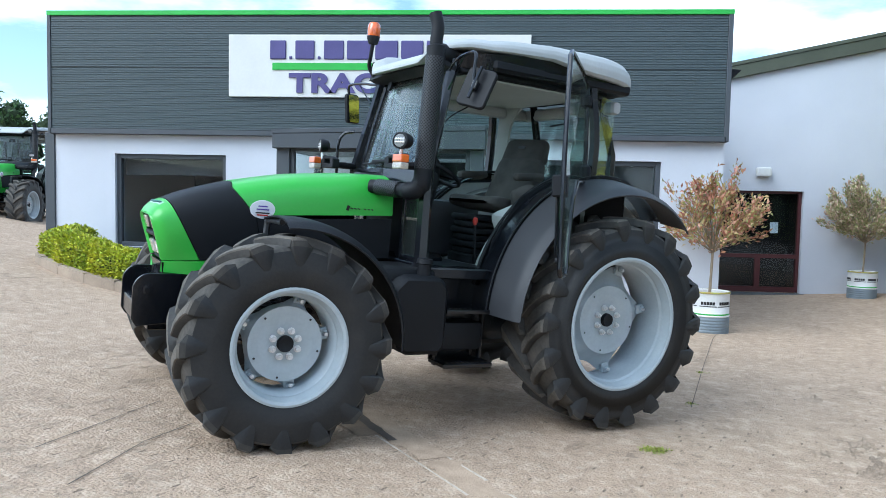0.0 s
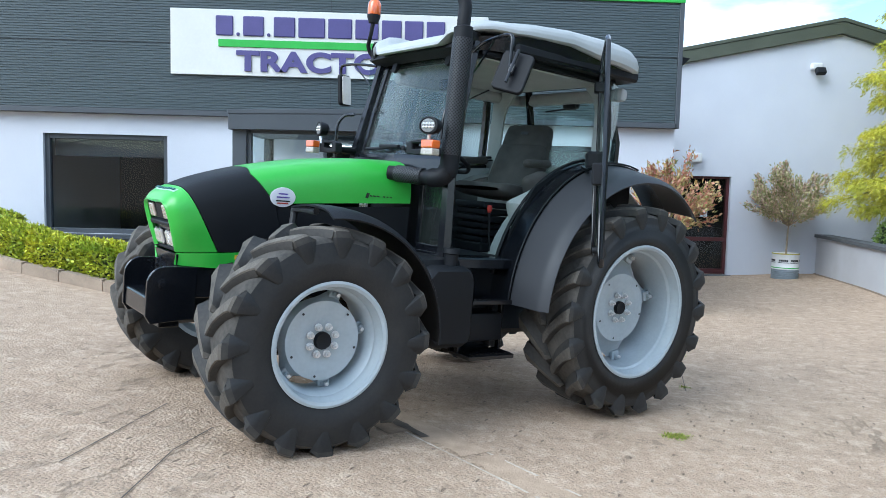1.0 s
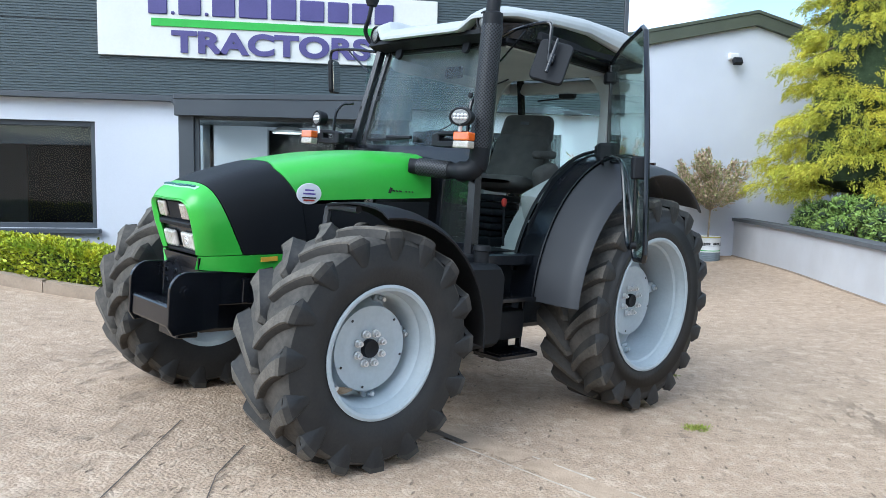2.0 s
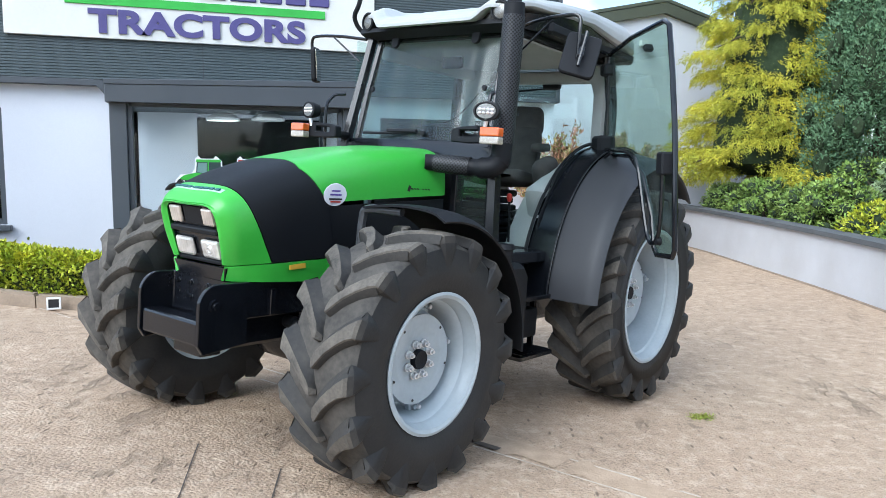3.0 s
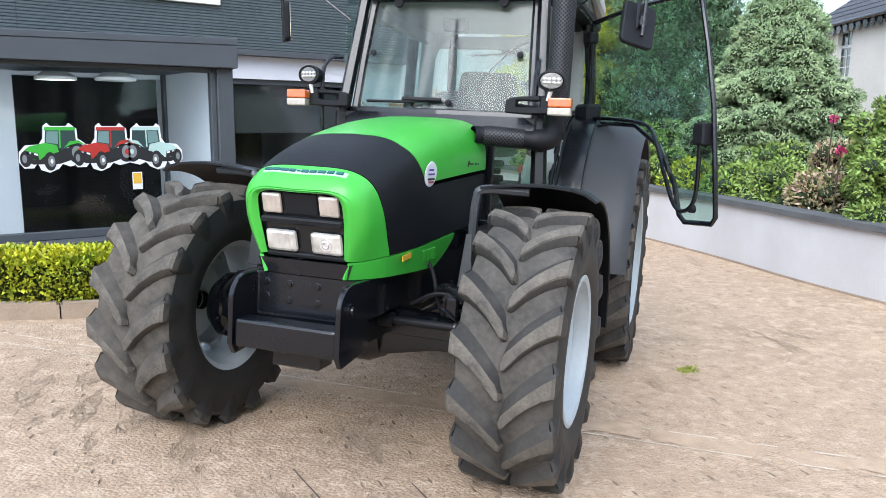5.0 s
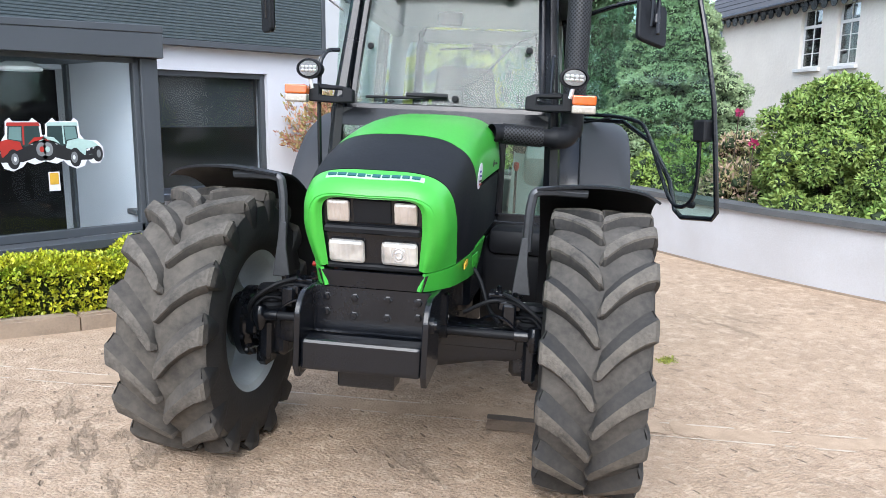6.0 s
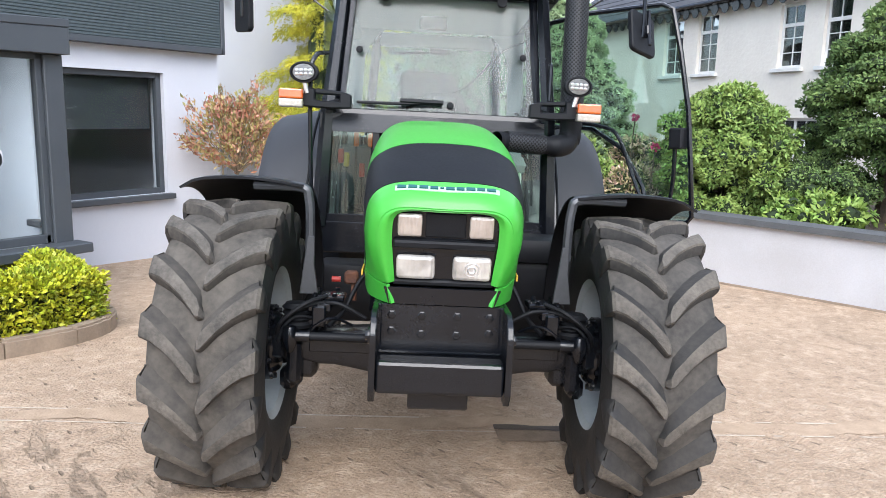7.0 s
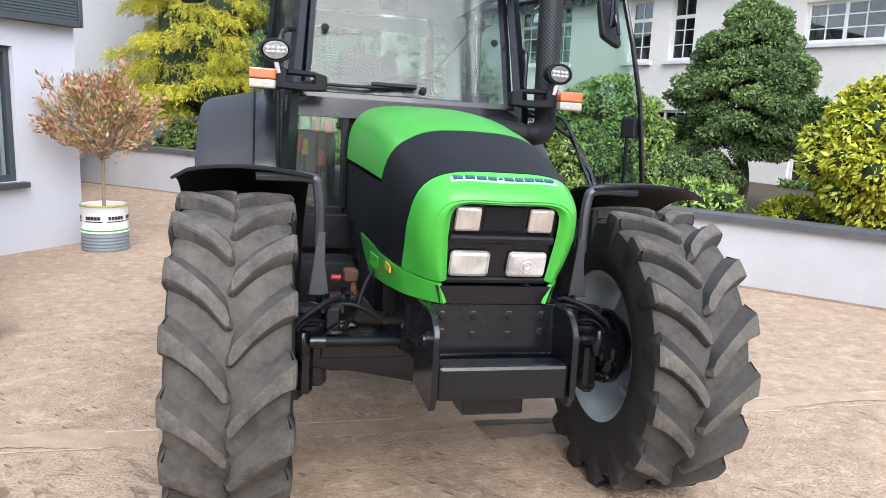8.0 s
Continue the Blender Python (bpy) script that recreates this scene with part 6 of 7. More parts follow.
# lamp arms with indicators
for s in (1, -1):
    arm = part("lamp_arm", join(moved(prism([(0.0, 0.0), (0.10, -0.005), (0.25, 0.0), (0.25, 0.095), (0.19, 0.095), (0.19, 0.035), (0.06, 0.03), (0.06, 0.066), (0.19, 0.068), (0.19, 0.096), (0.05, 0.085), (0.0, 0.07)], 0.06, 0.006), Matrix.Translation((1.625, s * 0.47, 1.672)) @ Matrix.Rotation(radians(90 * s), 4, "Z") @ Matrix.Translation((0, -0.03, 0))), tube([(1.42, s * 0.60, 1.70), (1.62, s * 0.52, 1.70)], 0.026, 8)), PLASTIC, tractor, "black lamp arm", False)
    part("indicator", box(1.655, 1.715, s * 0.775 - 0.062, s * 0.775 + 0.062, 1.705, 1.755, 0.008, 2), ORANGE, arm, "orange indicator lens")
    part("side_light", box(1.655, 1.713, s * 0.775 - 0.062, s * 0.775 + 0.062, 1.662, 1.704, 0.008, 2), BEIGE, arm, "clear side light lens")
    wl_ob = part("work_lamp", lathe([(0.0, -0.06), (0.03, -0.06), (0.052, -0.045), (0.062, 0.0), (0.06, 0.014), (0.052, 0.016)], 24), PLASTIC, tractor, "oval LED work lamp", True, m=pose(1.66, s * 0.715, 1.845, 0, 0, -90 + s * 12) @ Matrix.Diagonal((1.28, 1, 0.9, 1)))
    part("lamp_face", lathe([(0.0, 0.017), (0.046, 0.015)], 24), LEDFACE, wl_ob, "clear LED lens", True)
    for k in range(8):
        part("led", lathe([(0.0, 0.008), (0.004, 0.007), (0.0095, 0.0)], 10), STEEL, wl_ob, m=Matrix.Translation((0.019 * (k % 4 - 1.5), 0.016, 0.011 if k < 4 else -0.011)))
    part("lamp_bracket", tube([(1.655, s * 0.715, 1.80), (1.65, s * 0.70, 1.74)], 0.012, 8), STEEL, tractor)
    # grab rails by the front posts
    part("grab_rail", tube(curve([(1.43, s * 0.62, 1.98), (1.50, s * 0.68, 1.95), (1.53, s * 0.70, 1.80), (1.50, s * 0.68, 1.20), (1.44, s * 0.64, 1.10)] if s < 0 else [(1.42, 0.60, 1.98), (1.47, 0.60, 1.95), (1.48, 0.60, 1.78)], 6), 0.012, 8), GLOSSBLACK, tractor, "black grab rail", True)


# exhaust
def perforated():
    """Black sheet with rows of round holes, laid out along the sleeve."""
    m = surface("perforated_heat_shield", (0.02, 0.021, 0.024), (0.03, 0.031, 0.034), 0.4, 0.3, 8, 90, 0.05)
    n, l = m.node_tree.nodes, m.node_tree.links
    p = n["Principled BSDF"]
    uv, vo, ra = n.new("ShaderNodeUVMap"), n.new("ShaderNodeTexVoronoi"), n.new("ShaderNodeMapRange")
    uv.uv_map = "sleeve"
    vo.voronoi_dimensions = "2D"
    vo.inputs["Scale"].default_value, vo.inputs["Randomness"].default_value = 1.0, 0.0
    rot = n.new("ShaderNodeMapping")
    rot.inputs["Rotation"].default_value = (0, 0, radians(45))
    l.new(uv.outputs[0], rot.inputs["Vector"])
    l.new(rot.outputs[0], vo.inputs["Vector"])
    ra.inputs[1].default_value, ra.inputs[2].default_value = 0.33, 0.42
    l.new(vo.outputs["Distance"], ra.inputs[0])
    mixn = n.new("ShaderNodeMix")
    mixn.data_type = "RGBA"
    mixn.inputs[6].default_value, mixn.inputs[7].default_value = (0.001, 0.001, 0.001, 1), (0.035, 0.037, 0.042, 1)
    l.new(ra.outputs[0], mixn.inputs[0])
    l.new(mixn.outputs[2], p.inputs["Base Color"])
    bp = n.new("ShaderNodeBump")
    bp.inputs["Strength"].default_value, bp.inputs["Distance"].default_value = 0.8, 0.004
    l.new(ra.outputs[0], bp.inputs["Height"])
    l.new(bp.outputs[0], p.inputs["Normal"])
    return m


def sleeve(a, b, r, seg=28, n=12):
    """A straight open tube with its own unrolled map: one unit to every 10 mm."""
    a, b = Vector(a), Vector(b)
    bm = tube([a + (b - a) * k / n for k in range(n + 1)], r, seg, False)
    lay = bm.loops.layers.uv.new("sleeve")
    around = 2 * round(math.pi * r / 0.0105)
    bm.faces.ensure_lookup_table()
    length = (b - a).length / 0.0105
    for i, f in enumerate(bm.faces):
        ring_i, k = divmod(i, seg)
        for lp, (du, dv) in zip(f.loops, ((0, 0), (1, 0), (1, 1), (0, 1))):
            lp[lay].uv = ((k + du) / seg * around * 0.7071 * 1.0, (ring_i + dv) / n * length * 0.7071)
    return bm


PERF = perforated()
exhaust = part("exhaust", tube(curve([(1.66, 0.30, 1.545), (1.62, 0.36, 1.545), (1.56, 0.58, 1.535), (1.525, 0.68, 1.54), (1.50, 0.715, 1.58), (1.49, 0.725, 1.66), (1.47, 0.72, 2.36), (1.47, 0.715, 2.50), (1.465, 0.71, 2.60), (1.48, 0.69, 2.68)], 6), [0.048] * 14 + [0.060] * 26 + [0.042] * 15, 20, False), PLASTIC, tractor, "black upswept exhaust pipe", True)
part("heat_shield", sleeve((1.487, 0.724, 1.68), (1.47, 0.72, 2.40), 0.064), PERF, exhaust, "perforated black heat shield", True)
part("heat_shield", sleeve((1.625, 0.355, 1.545), (1.565, 0.565, 1.536), 0.055), PERF, exhaust, "perforated black heat shield", True)
part("pipe_mouth", lathe([(0.0, 0.0), (0.036, 0.0)], 20), INK, exhaust, m=pose(1.479, 0.691, 2.676, 70, 0, 30))

# beacon
beacon = part("beacon", tube(curve([(1.22, -0.60, 2.42), (1.26, -0.68, 2.44), (1.31, -0.70, 2.52), (1.33, -0.645, 2.60), (1.33, -0.62, 2.70)], 6), 0.016, 10), PLASTIC, tractor, "orange beacon on a bent black stalk", True)
part("beacon_base", lathe([(0.0, -0.035), (0.035, -0.03), (0.05, 0.01), (0.052, 0.03), (0.0, 0.03)], 24), PLASTIC, beacon, "", True, m=pose(1.33, -0.62, 2.72, 90))
part("beacon_lens", lathe([(0.05, 0.0), (0.052, 0.06), (0.048, 0.09), (0.035, 0.108), (0.0, 0.115)], 24), ORANGE, beacon, "orange beacon lens", True, m=pose(1.33, -0.62, 2.75, 90))


# mirrors
def mirror(s, arm, head_m):
    a = part("mirror_arm", tube(curve(arm, 6), 0.011, 8), GLOSSBLACK, tractor, "black mirror arm", True)
    h = part("mirror_head", moved(prism(rounded(0.195, 0.25, 0.03), 0.032, 0.006), Matrix.Translation((0, -0.0175, 0))), PLASTIC, a, "black rectangular mirror", False, head_m)
    return a, h


arm_l, head_l = mirror(1, [(1.30, 0.62, 2.36), (1.36, 0.80, 2.39), (1.40, 1.02, 2.40), (1.40, 1.10, 2.385), (1.405, 1.11, 2.30), (1.405, 1.11, 2.16)], pose(1.375, 1.11, 2.18, -18, 12, 122))
arm_r, head_r = mirror(-1, [(1.28, -0.60, 2.37), (1.30, -0.84, 2.40), (1.31, -1.06, 2.41), (1.305, -1.12, 2.385), (1.295, -1.125, 2.30), (1.28, -1.125, 2.17)], pose(1.26, -1.12, 2.215, 4, 4, 36))
part("mirror_clamp", join(box(-0.018, 0.018, -0.045, 0.0, -0.03, 0.03, 0.006), tube([(0, -0.04, -0.09), (0, -0.04, 0.12)], 0.011, 8)), GLOSSBLACK, head_l, m=pose(0, -0.016, 0.0))
part("mirror_glass", moved(prism(rounded(0.165, 0.23, 0.025), 0.002), Matrix.Translation((0, 0.018, 0))), MIRROR, head_l, "mirror glass")
part("mirror_glass", moved(prism(rounded(0.165, 0.23, 0.025), 0.002), Matrix.Translation((0, 0.018, 0))), MIRROR, head_r, "mirror glass")
part("arm_stay", tube([(1.33, 0.68, 2.22), (1.38, 0.92, 2.385)], 0.006, 6), GLOSSBLACK, arm_l)
part("arm_stay", tube([(1.30, -0.64, 2.22), (1.30, -0.90, 2.395)], 0.006, 6), GLOSSBLACK, arm_r)

# the open door, hinged at the middle post
DOOR_AT = pose(0.12, 0.75, 1.11, 0, 0, 44.0) @ pose(0, 0, 0, 3.6) @ pose(0, 0, -1.11)
door_edge = [(0.02, 2.40), (0.45, 2.45), (0.98, 2.455), (1.05, 2.42), (1.12, 2.15), (1.19, 1.80), (1.225, 1.45), (1.25, 1.15), (1.22, 1.11), (1.00, 1.10), (0.95, 1.14), (0.90, 1.32), (0.74, 1.56), (0.50, 1.69), (0.02, 1.71)]
cab_door = part("cab_door", moved(prism(door_edge, 0.006), Matrix.Translation((0, -0.003, 0))), DOORGLASS, tractor, "open tinted glass cab door with black edge", False, DOOR_AT)
ring = [Vector((x, 0, z)) for x, z in door_edge]
part("door_frame", tube(ring + [ring[0]], 0.016, 8), GLOSSBLACK, cab_door, "black rubber door edge", True)
part("door_bar", tube(curve([(0.0, -0.03, 1.74), (0.30, -0.04, 1.735), (0.62, -0.04, 1.70), (0.74, -0.04, 1.62), (0.86, -0.04, 1.36), (0.94, -0.04, 1.21), (1.02, -0.04, 1.17), (1.10, -0.04, 1.22), (1.13, -0.04, 1.34), (1.135, -0.04, 1.58)], 5), 0.013, 8), GLOSSBLACK, cab_door, "bent black door grab bar", True)
part("door_lock", box(1.10, 1.19, -0.07, 0.02, 1.57, 1.70, 0.01), PLASTIC, cab_door, "black door lock")
part("door_hinge", box(-0.07, 0.10, -0.09, 0.04, 1.67, 1.84, 0.02), PLASTIC, cab_door, "black door hinge")
part("door_hinge", box(-0.05, 0.05, -0.045, 0.03, 2.26, 2.34, 0.012), PLASTIC, cab_door, "black door hinge")
part("door_handle", lathe([(0.0, 0.03), (0.022, 0.028), (0.026, 0.0)], 16), PLASTIC, cab_door, "", True, m=pose(1.09, -0.02, 1.19, 180))
part("gas_strut", tube([(0.10, 0.66, 1.66), (0.60, 0.98, 1.70)], 0.009, 8), PLASTIC, tractor, "thin door strut")

# seat
SEAT_AT = pose(0.42, 0.02, 1.46, 0, 0, 14)


def pad(width, length, high, wing, taper=0.0, n=14):
    """An upholstered pad along x, raised at both edges, rounded all round."""
    def f(u, v):
        a = 2 * math.pi * v
        c, d = math.copysign(abs(math.cos(a)) ** 0.55, math.cos(a)), math.copysign(abs(math.sin(a)) ** 0.7, math.sin(a))
        end = (1 - abs(2 * u - 1) ** 5) ** 0.5
        y = width * (1 - taper * u) * c * (0.82 + 0.18 * end)
        lift = wing * (abs(y) / width) ** 3 if d > 0 else 0.0
        seam = -0.008 * math.exp(-((abs(y) - width * 0.55) / 0.014) ** 2) - 0.006 * math.exp(-((u - 0.52) / 0.03) ** 2) if d > 0 else 0.0
        return (length * (u - 0.5), y, high * d * (0.25 + 0.75 * end) + lift * end + seam * end)
    return grid(f, n, 40)


seat = part("seat", pad(0.25, 0.50, 0.055, 0.03), SEAT, tractor, "worn brown-grey cloth driver's seat", True, SEAT_AT @ pose(0.10, 0, 0.03, 0, -4))
part("backrest", pad(0.245, 0.44, 0.055, 0.055, 0.10), SEAT, seat, "", True, pose(-0.25, 0, 0.22, 0, -108) @ Matrix.Rotation(math.pi, 4, "Z") @ Matrix.Diagonal((-1, 1, 1, 1)))
part("headrest", pad(0.225, 0.22, 0.05, 0.03, 0.10), SEAT, seat, "", True, pose(-0.34, 0, 0.475, 0, -104) @ Matrix.Rotation(math.pi, 4, "Z") @ Matrix.Diagonal((-1, 1, 1, 1)))
part("headrest_patch", box(-0.002, 0.002, -0.035, 0.035, -0.012, 0.012), STAYGREY, seat, "small grey patch", m=pose(-0.287, 0, 0.51, 0, -14))
for s in (1, -1):
    part("armrest", box(-0.17, 0.15, -0.035, 0.035, -0.03, 0.03, 0.026, 3), SEAT, seat, "", True, pose(-0.06, s * 0.30, 0.24, 0, 8, 0))
for k in range(6):
    part("bellows", box(0.44 - 0.018 * (k % 2), 0.72 + 0.018 * (k % 2), -0.15 - 0.018 * (k % 2), 0.17 + 0.018 * (k % 2), 1.10 + 0.052 * k, 1.146 + 0.052 * k, 0.014, 2), PLASTIC, seat, "black seat bellows", True, (SEAT_AT @ pose(0.10, 0, 0.03, 0, -4)).inverted())
part("seat_base", box(0.42, 0.74, -0.17, 0.19, 1.03, 1.10, 0.01), PLASTIC, seat, "black seat base", False, (SEAT_AT @ pose(0.10, 0, 0.03, 0, -4)).inverted())
part("side_cushion", moved(box(-0.10, 0.12, -0.07, 0.07, -0.14, 0.16, 0.06, 3), pose(0.42, 0.42, 1.50, 0, 20, 0)), SEAT, tractor, "dark padded passenger cushion", True)
part("lever_console", box(0.35, 1.0, -0.60, -0.34, 1.04, 1.50, 0.05, 2), FENDER, tractor, "dark grey lever console", True)
part("side_console", moved(box(-0.36, 0.30, -0.09, 0.09, -0.25, 0.16, 0.05, 2), pose(0.45, 0.53, 1.40, 0, 24, 0)), INNER, tractor, "pale grey side console", True)
for x, y, z, col in ((0.86, 0.40, 1.36, RED), (0.80, -0.42, 1.60, ORANGE), (0.74, -0.47, 1.62, RED), (0.92, -0.46, 1.58, YELLOW)):
    lv = part("lever", tube([(x - 0.03, y, z - 0.30), (x, y, z)], 0.008, 8), PLASTIC, tractor, "control lever")
    part("knob", lathe([(0.0, 0.03), (0.016, 0.025), (0.02, 0.0), (0.012, -0.025), (0.0, -0.03)], 14), col, lv, "coloured lever knob", True, m=pose(x, y, z, 90))
part("gaiter", tube([(1.02, -0.40, 1.04), (1.02, -0.40, 1.12), (1.01, -0.40, 1.26)], [0.09, 0.06, 0.025], 14), PLASTIC, tractor, "black lever gaiter", True)
part("gear_lever", tube([(1.01, -0.40, 1.25), (1.0, -0.39, 1.50)], 0.010, 8), PLASTIC, tractor)
part("lever_knob", box(0.97, 1.03, -0.42, -0.36, 1.48, 1.57, 0.02, 2), ORANGE, tractor, "orange lever knob", True)
for x, y, z0, z1, col, words in ((1.20, -0.47, 1.20, 1.50, ORANGE, "orange lever grip"), (1.17, -0.56, 1.08, 1.40, RED, "red lever grip"), (1.14, -0.53, 1.08, 1.38, YELLOW, "yellow lever grip"), (1.10, -0.44, 1.08, 1.32, RED, "red lever grip")):
    lv = part("side_lever", tube([(x - 0.02, y, z0 - 0.04), (x, y, z1)], 0.007, 8), PLASTIC, tractor, "slim control lever", True)
    part("grip", box(x - 0.016, x + 0.016, y - 0.017, y + 0.017, z1 - 0.02, z1 + 0.065, 0.010, 2), col, lv, words, True)
part("lever_boot", lathe([(0.075, 0.0), (0.070, 0.012), (0.058, 0.020), (0.062, 0.034), (0.046, 0.044), (0.050, 0.058), (0.034, 0.070), (0.038, 0.084), (0.022, 0.10), (0.012, 0.14), (0.0, 0.14)], 20), PLASTIC, tractor, "ribbed black lever boot", True, pose(1.19, -0.47, 1.06, 90))
column = part("steering_column", tube([(1.22, 0, 1.03), (1.12, 0, 1.40), (1.02, 0, 1.66)], [0.10, 0.09, 0.05], 14), PLASTIC, tractor, "black steering column", True)
wheel_ring = part("steering_wheel", tube([(0.19 * math.cos(2 * math.pi * k / 32), 0.19 * math.sin(2 * math.pi * k / 32), 0) for k in range(33)], 0.016, 8), PLASTIC, tractor, "black steering wheel", True, m=pose(0.99, 0, 1.70, 0, -28, 0))
for k in range(3):
    part("spoke", tube([(0, 0, -0.02), (0.185 * math.cos(2.1 * k), 0.185 * math.sin(2.1 * k), 0)], 0.012, 6), PLASTIC, wheel_ring)
part("instrument_hood", box(1.02, 1.27, -0.11, 0.16, 1.60, 1.815, 0.075, 4), PLASTIC, tractor, "rounded black instrument hood", True)
part("cab_cable", tube(curve([(1.20, 0.02, 1.80), (1.19, 0.16, 1.86), (1.16, 0.29, 2.00), (1.12, 0.38, 2.09), (1.06, 0.52, 2.16)], 8), 0.005, 6), PLASTIC, tractor, "thin black cable behind the windscreen")
part("dash", box(1.08, 1.32, -0.24, 0.24, 1.55, 1.70, 0.05, 2), PLASTIC, tractor, "black dashboard", True)
part("inside_mirror", box(0.98, 1.02, -0.13, 0.03, 2.20, 2.28, 0.015, 2), PLASTIC, tractor)
part("rear_wiper_motor", box(-0.27, -0.20, -0.06, 0.10, 2.22, 2.34, 0.03, 2), PLASTIC, tractor, "", True)
part("rear_wiper", tube([(-0.27, 0.02, 2.24), (-0.28, -0.32, 2.22)], 0.008, 6), PLASTIC, tractor)
# ---------------------------------------------------------------- plants
def leaves(points, normals, size, aspect, droop, rng, twist=1.0, flat=0.0, slide=0.0):
    """Many small four-cornered leaves: places, outward directions, length, width over length, how far they hang."""
    n = len(points)
    d = normals + rng.normal(0, twist * 0.45, (n, 3))
    if slide:
        w = np.cross(normals, rng.normal(0, 1, (n, 3)))
        d = d * (1 - slide) + w / (np.linalg.norm(w, axis=1)[:, None] + 1e-9) * slide
    d[:, 2] -= droop
    d /= np.linalg.norm(d, axis=1)[:, None] + 1e-9
    r = normals * flat + rng.normal(0, 1, (n, 3)) * (1.15 - flat)
    s = np.cross(d, r)
    s /= np.linalg.norm(s, axis=1)[:, None] + 1e-9
    up = np.cross(s, d)
    L = size * rng.uniform(0.6, 1.35, n)[:, None]
    W = L * aspect * 0.5
    v = np.stack([points, points + d * L * 0.5 + s * W + up * L * 0.10, points + d * L - up * L * 0.08, points + d * L * 0.5 - s * W + up * L * 0.10], 1)
    return v.reshape(-1, 3)


def leaf_mesh(name, verts, material, parent, label=""):
    n = len(verts) // 4
    me = bpy.data.meshes.new(name)
    me.vertices.add(n * 4)
    me.vertices.foreach_set("co", verts.astype(np.float32).ravel())
    me.loops.add(n * 4)
    me.loops.foreach_set("vertex_index", np.arange(n * 4, dtype=np.int32))
    me.polygons.add(n)
    me.polygons.foreach_set("loop_start", np.arange(0, n * 4, 4, dtype=np.int32))
    me.update()
    me.validate()
    me.materials.append(material)
    ob = new(name, me)
    ob.parent = parent
    tagged(ob, label, kind="stuff")
    return ob


def on_balls(centres, radii, count, rng, squash=0.85, inner=0.25):
    """Places and outward directions on the skins of many small balls."""
    c, r = np.array(centres), np.array(radii)
    pick = rng.choice(len(c), count, p=r ** 2 / (r ** 2).sum())
    d = rng.normal(0, 1, (count, 3))
    d /= np.linalg.norm(d, axis=1)[:, None]
    k = r[pick][:, None] * (1 - inner * rng.random((count, 1)) ** 2)
    return c[pick] + d * k * np.array([1, 1, squash]), d


def trunk_mesh(h, r, lean, rng, limbs=6, spread=0.6, start=0.4):
    """A tapered, slightly crooked trunk with limbs."""
    pts = [(0, 0, -0.1)] + [(lean[0] * k / 5 + rng.normal(0, r * 0.3), lean[1] * k / 5 + rng.normal(0, r * 0.3), h * k / 5) for k in range(1, 6)]
    bm = tube(curve(pts, 3), [r * (1.15 - 0.75 * k / 15) for k in range(16)], 9)
    for k in range(limbs):
        t = start + (0.95 - start) * k / max(1, limbs - 1)
        a = k * 2.4
        b = Vector((lean[0] * t, lean[1] * t, h * t))
        e = b + Vector((math.cos(a) * spread * (1.1 - 0.5 * t), math.sin(a) * spread * (1.1 - 0.5 * t), 0.35 * spread))
        bm = join(bm, tube(curve([b, (b + e) / 2 + Vector((0, 0, 0.06)), e], 3), [r * 0.4, r * 0.34, r * 0.28, r * 0.22, r * 0.18, r * 0.14, r * 0.1], 6))
    return bm


def bush(name, label, category, at, rx, ry, h, material, seed, clumps, clump_r, count, size, aspect, droop=0.1, trunk=0.0, group="", lift=0.0, bark=BARK, shape=None, twist=1.0, squash=0.85, core=0.80, slide=0.45):
    """A plant of many leafy clumps round a trunk; shape(t) gives the width at the share t of its height."""
    rng = np.random.default_rng(seed)
    ob = thing(name, label, category, Matrix.Translation(at), group)
    cs, rs = [], []
    shape = shape or (lambda t: math.sqrt(max(0.02, 1 - (2 * t - 1) ** 2)))
    for k in range(clumps):
        t = (k + rng.random()) / clumps
        w = shape(t)
        a = rng.uniform(0, 2 * math.pi)
        q = math.sqrt(rng.uniform(0.25, 1.0)) * rng.uniform(0.78, 1.06)
        cs.append((rx * w * q * math.cos(a), ry * w * q * math.sin(a), lift + h * t))
        rs.append(clump_r * rng.uniform(0.6, 1.25))
    # added dark balls behind the leaves; the crown's inner shade is their colour
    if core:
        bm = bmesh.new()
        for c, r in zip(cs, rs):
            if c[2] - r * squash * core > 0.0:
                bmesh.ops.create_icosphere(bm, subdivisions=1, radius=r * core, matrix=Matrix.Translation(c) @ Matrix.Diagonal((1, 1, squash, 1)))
        inside = part("crown_inside", bm, SHADEGREEN, ob, "dark core, shade between leaves put into its colour")
        tagged(inside, "dark core, shade between leaves put into its colour", kind="stuff")
    p, d = on_balls(cs, rs, count, rng, squash)
    keep = p[:, 2] > 0.02
    p, d = p[keep], d[keep]
    out = p - np.array([0, 0, lift + h * 0.45])
    out /= np.linalg.norm(out, axis=1)[:, None] + 1e-6
    leaf_mesh("crown", leaves(p, d * 0.6 + out * 0.5, size, aspect, droop, rng, twist, 0.8, slide), material, ob)
    part("trunk", trunk_mesh(max(0.3, lift + h * 0.7), max(trunk, 0.03), (0.02, 0.02), rng, 7, min(rx, ry) * 0.7, 0.2 if lift < 0.2 else min(0.9, lift / (lift + h * 0.7) + 0.05)), bark, ob, "", True)
    return ob


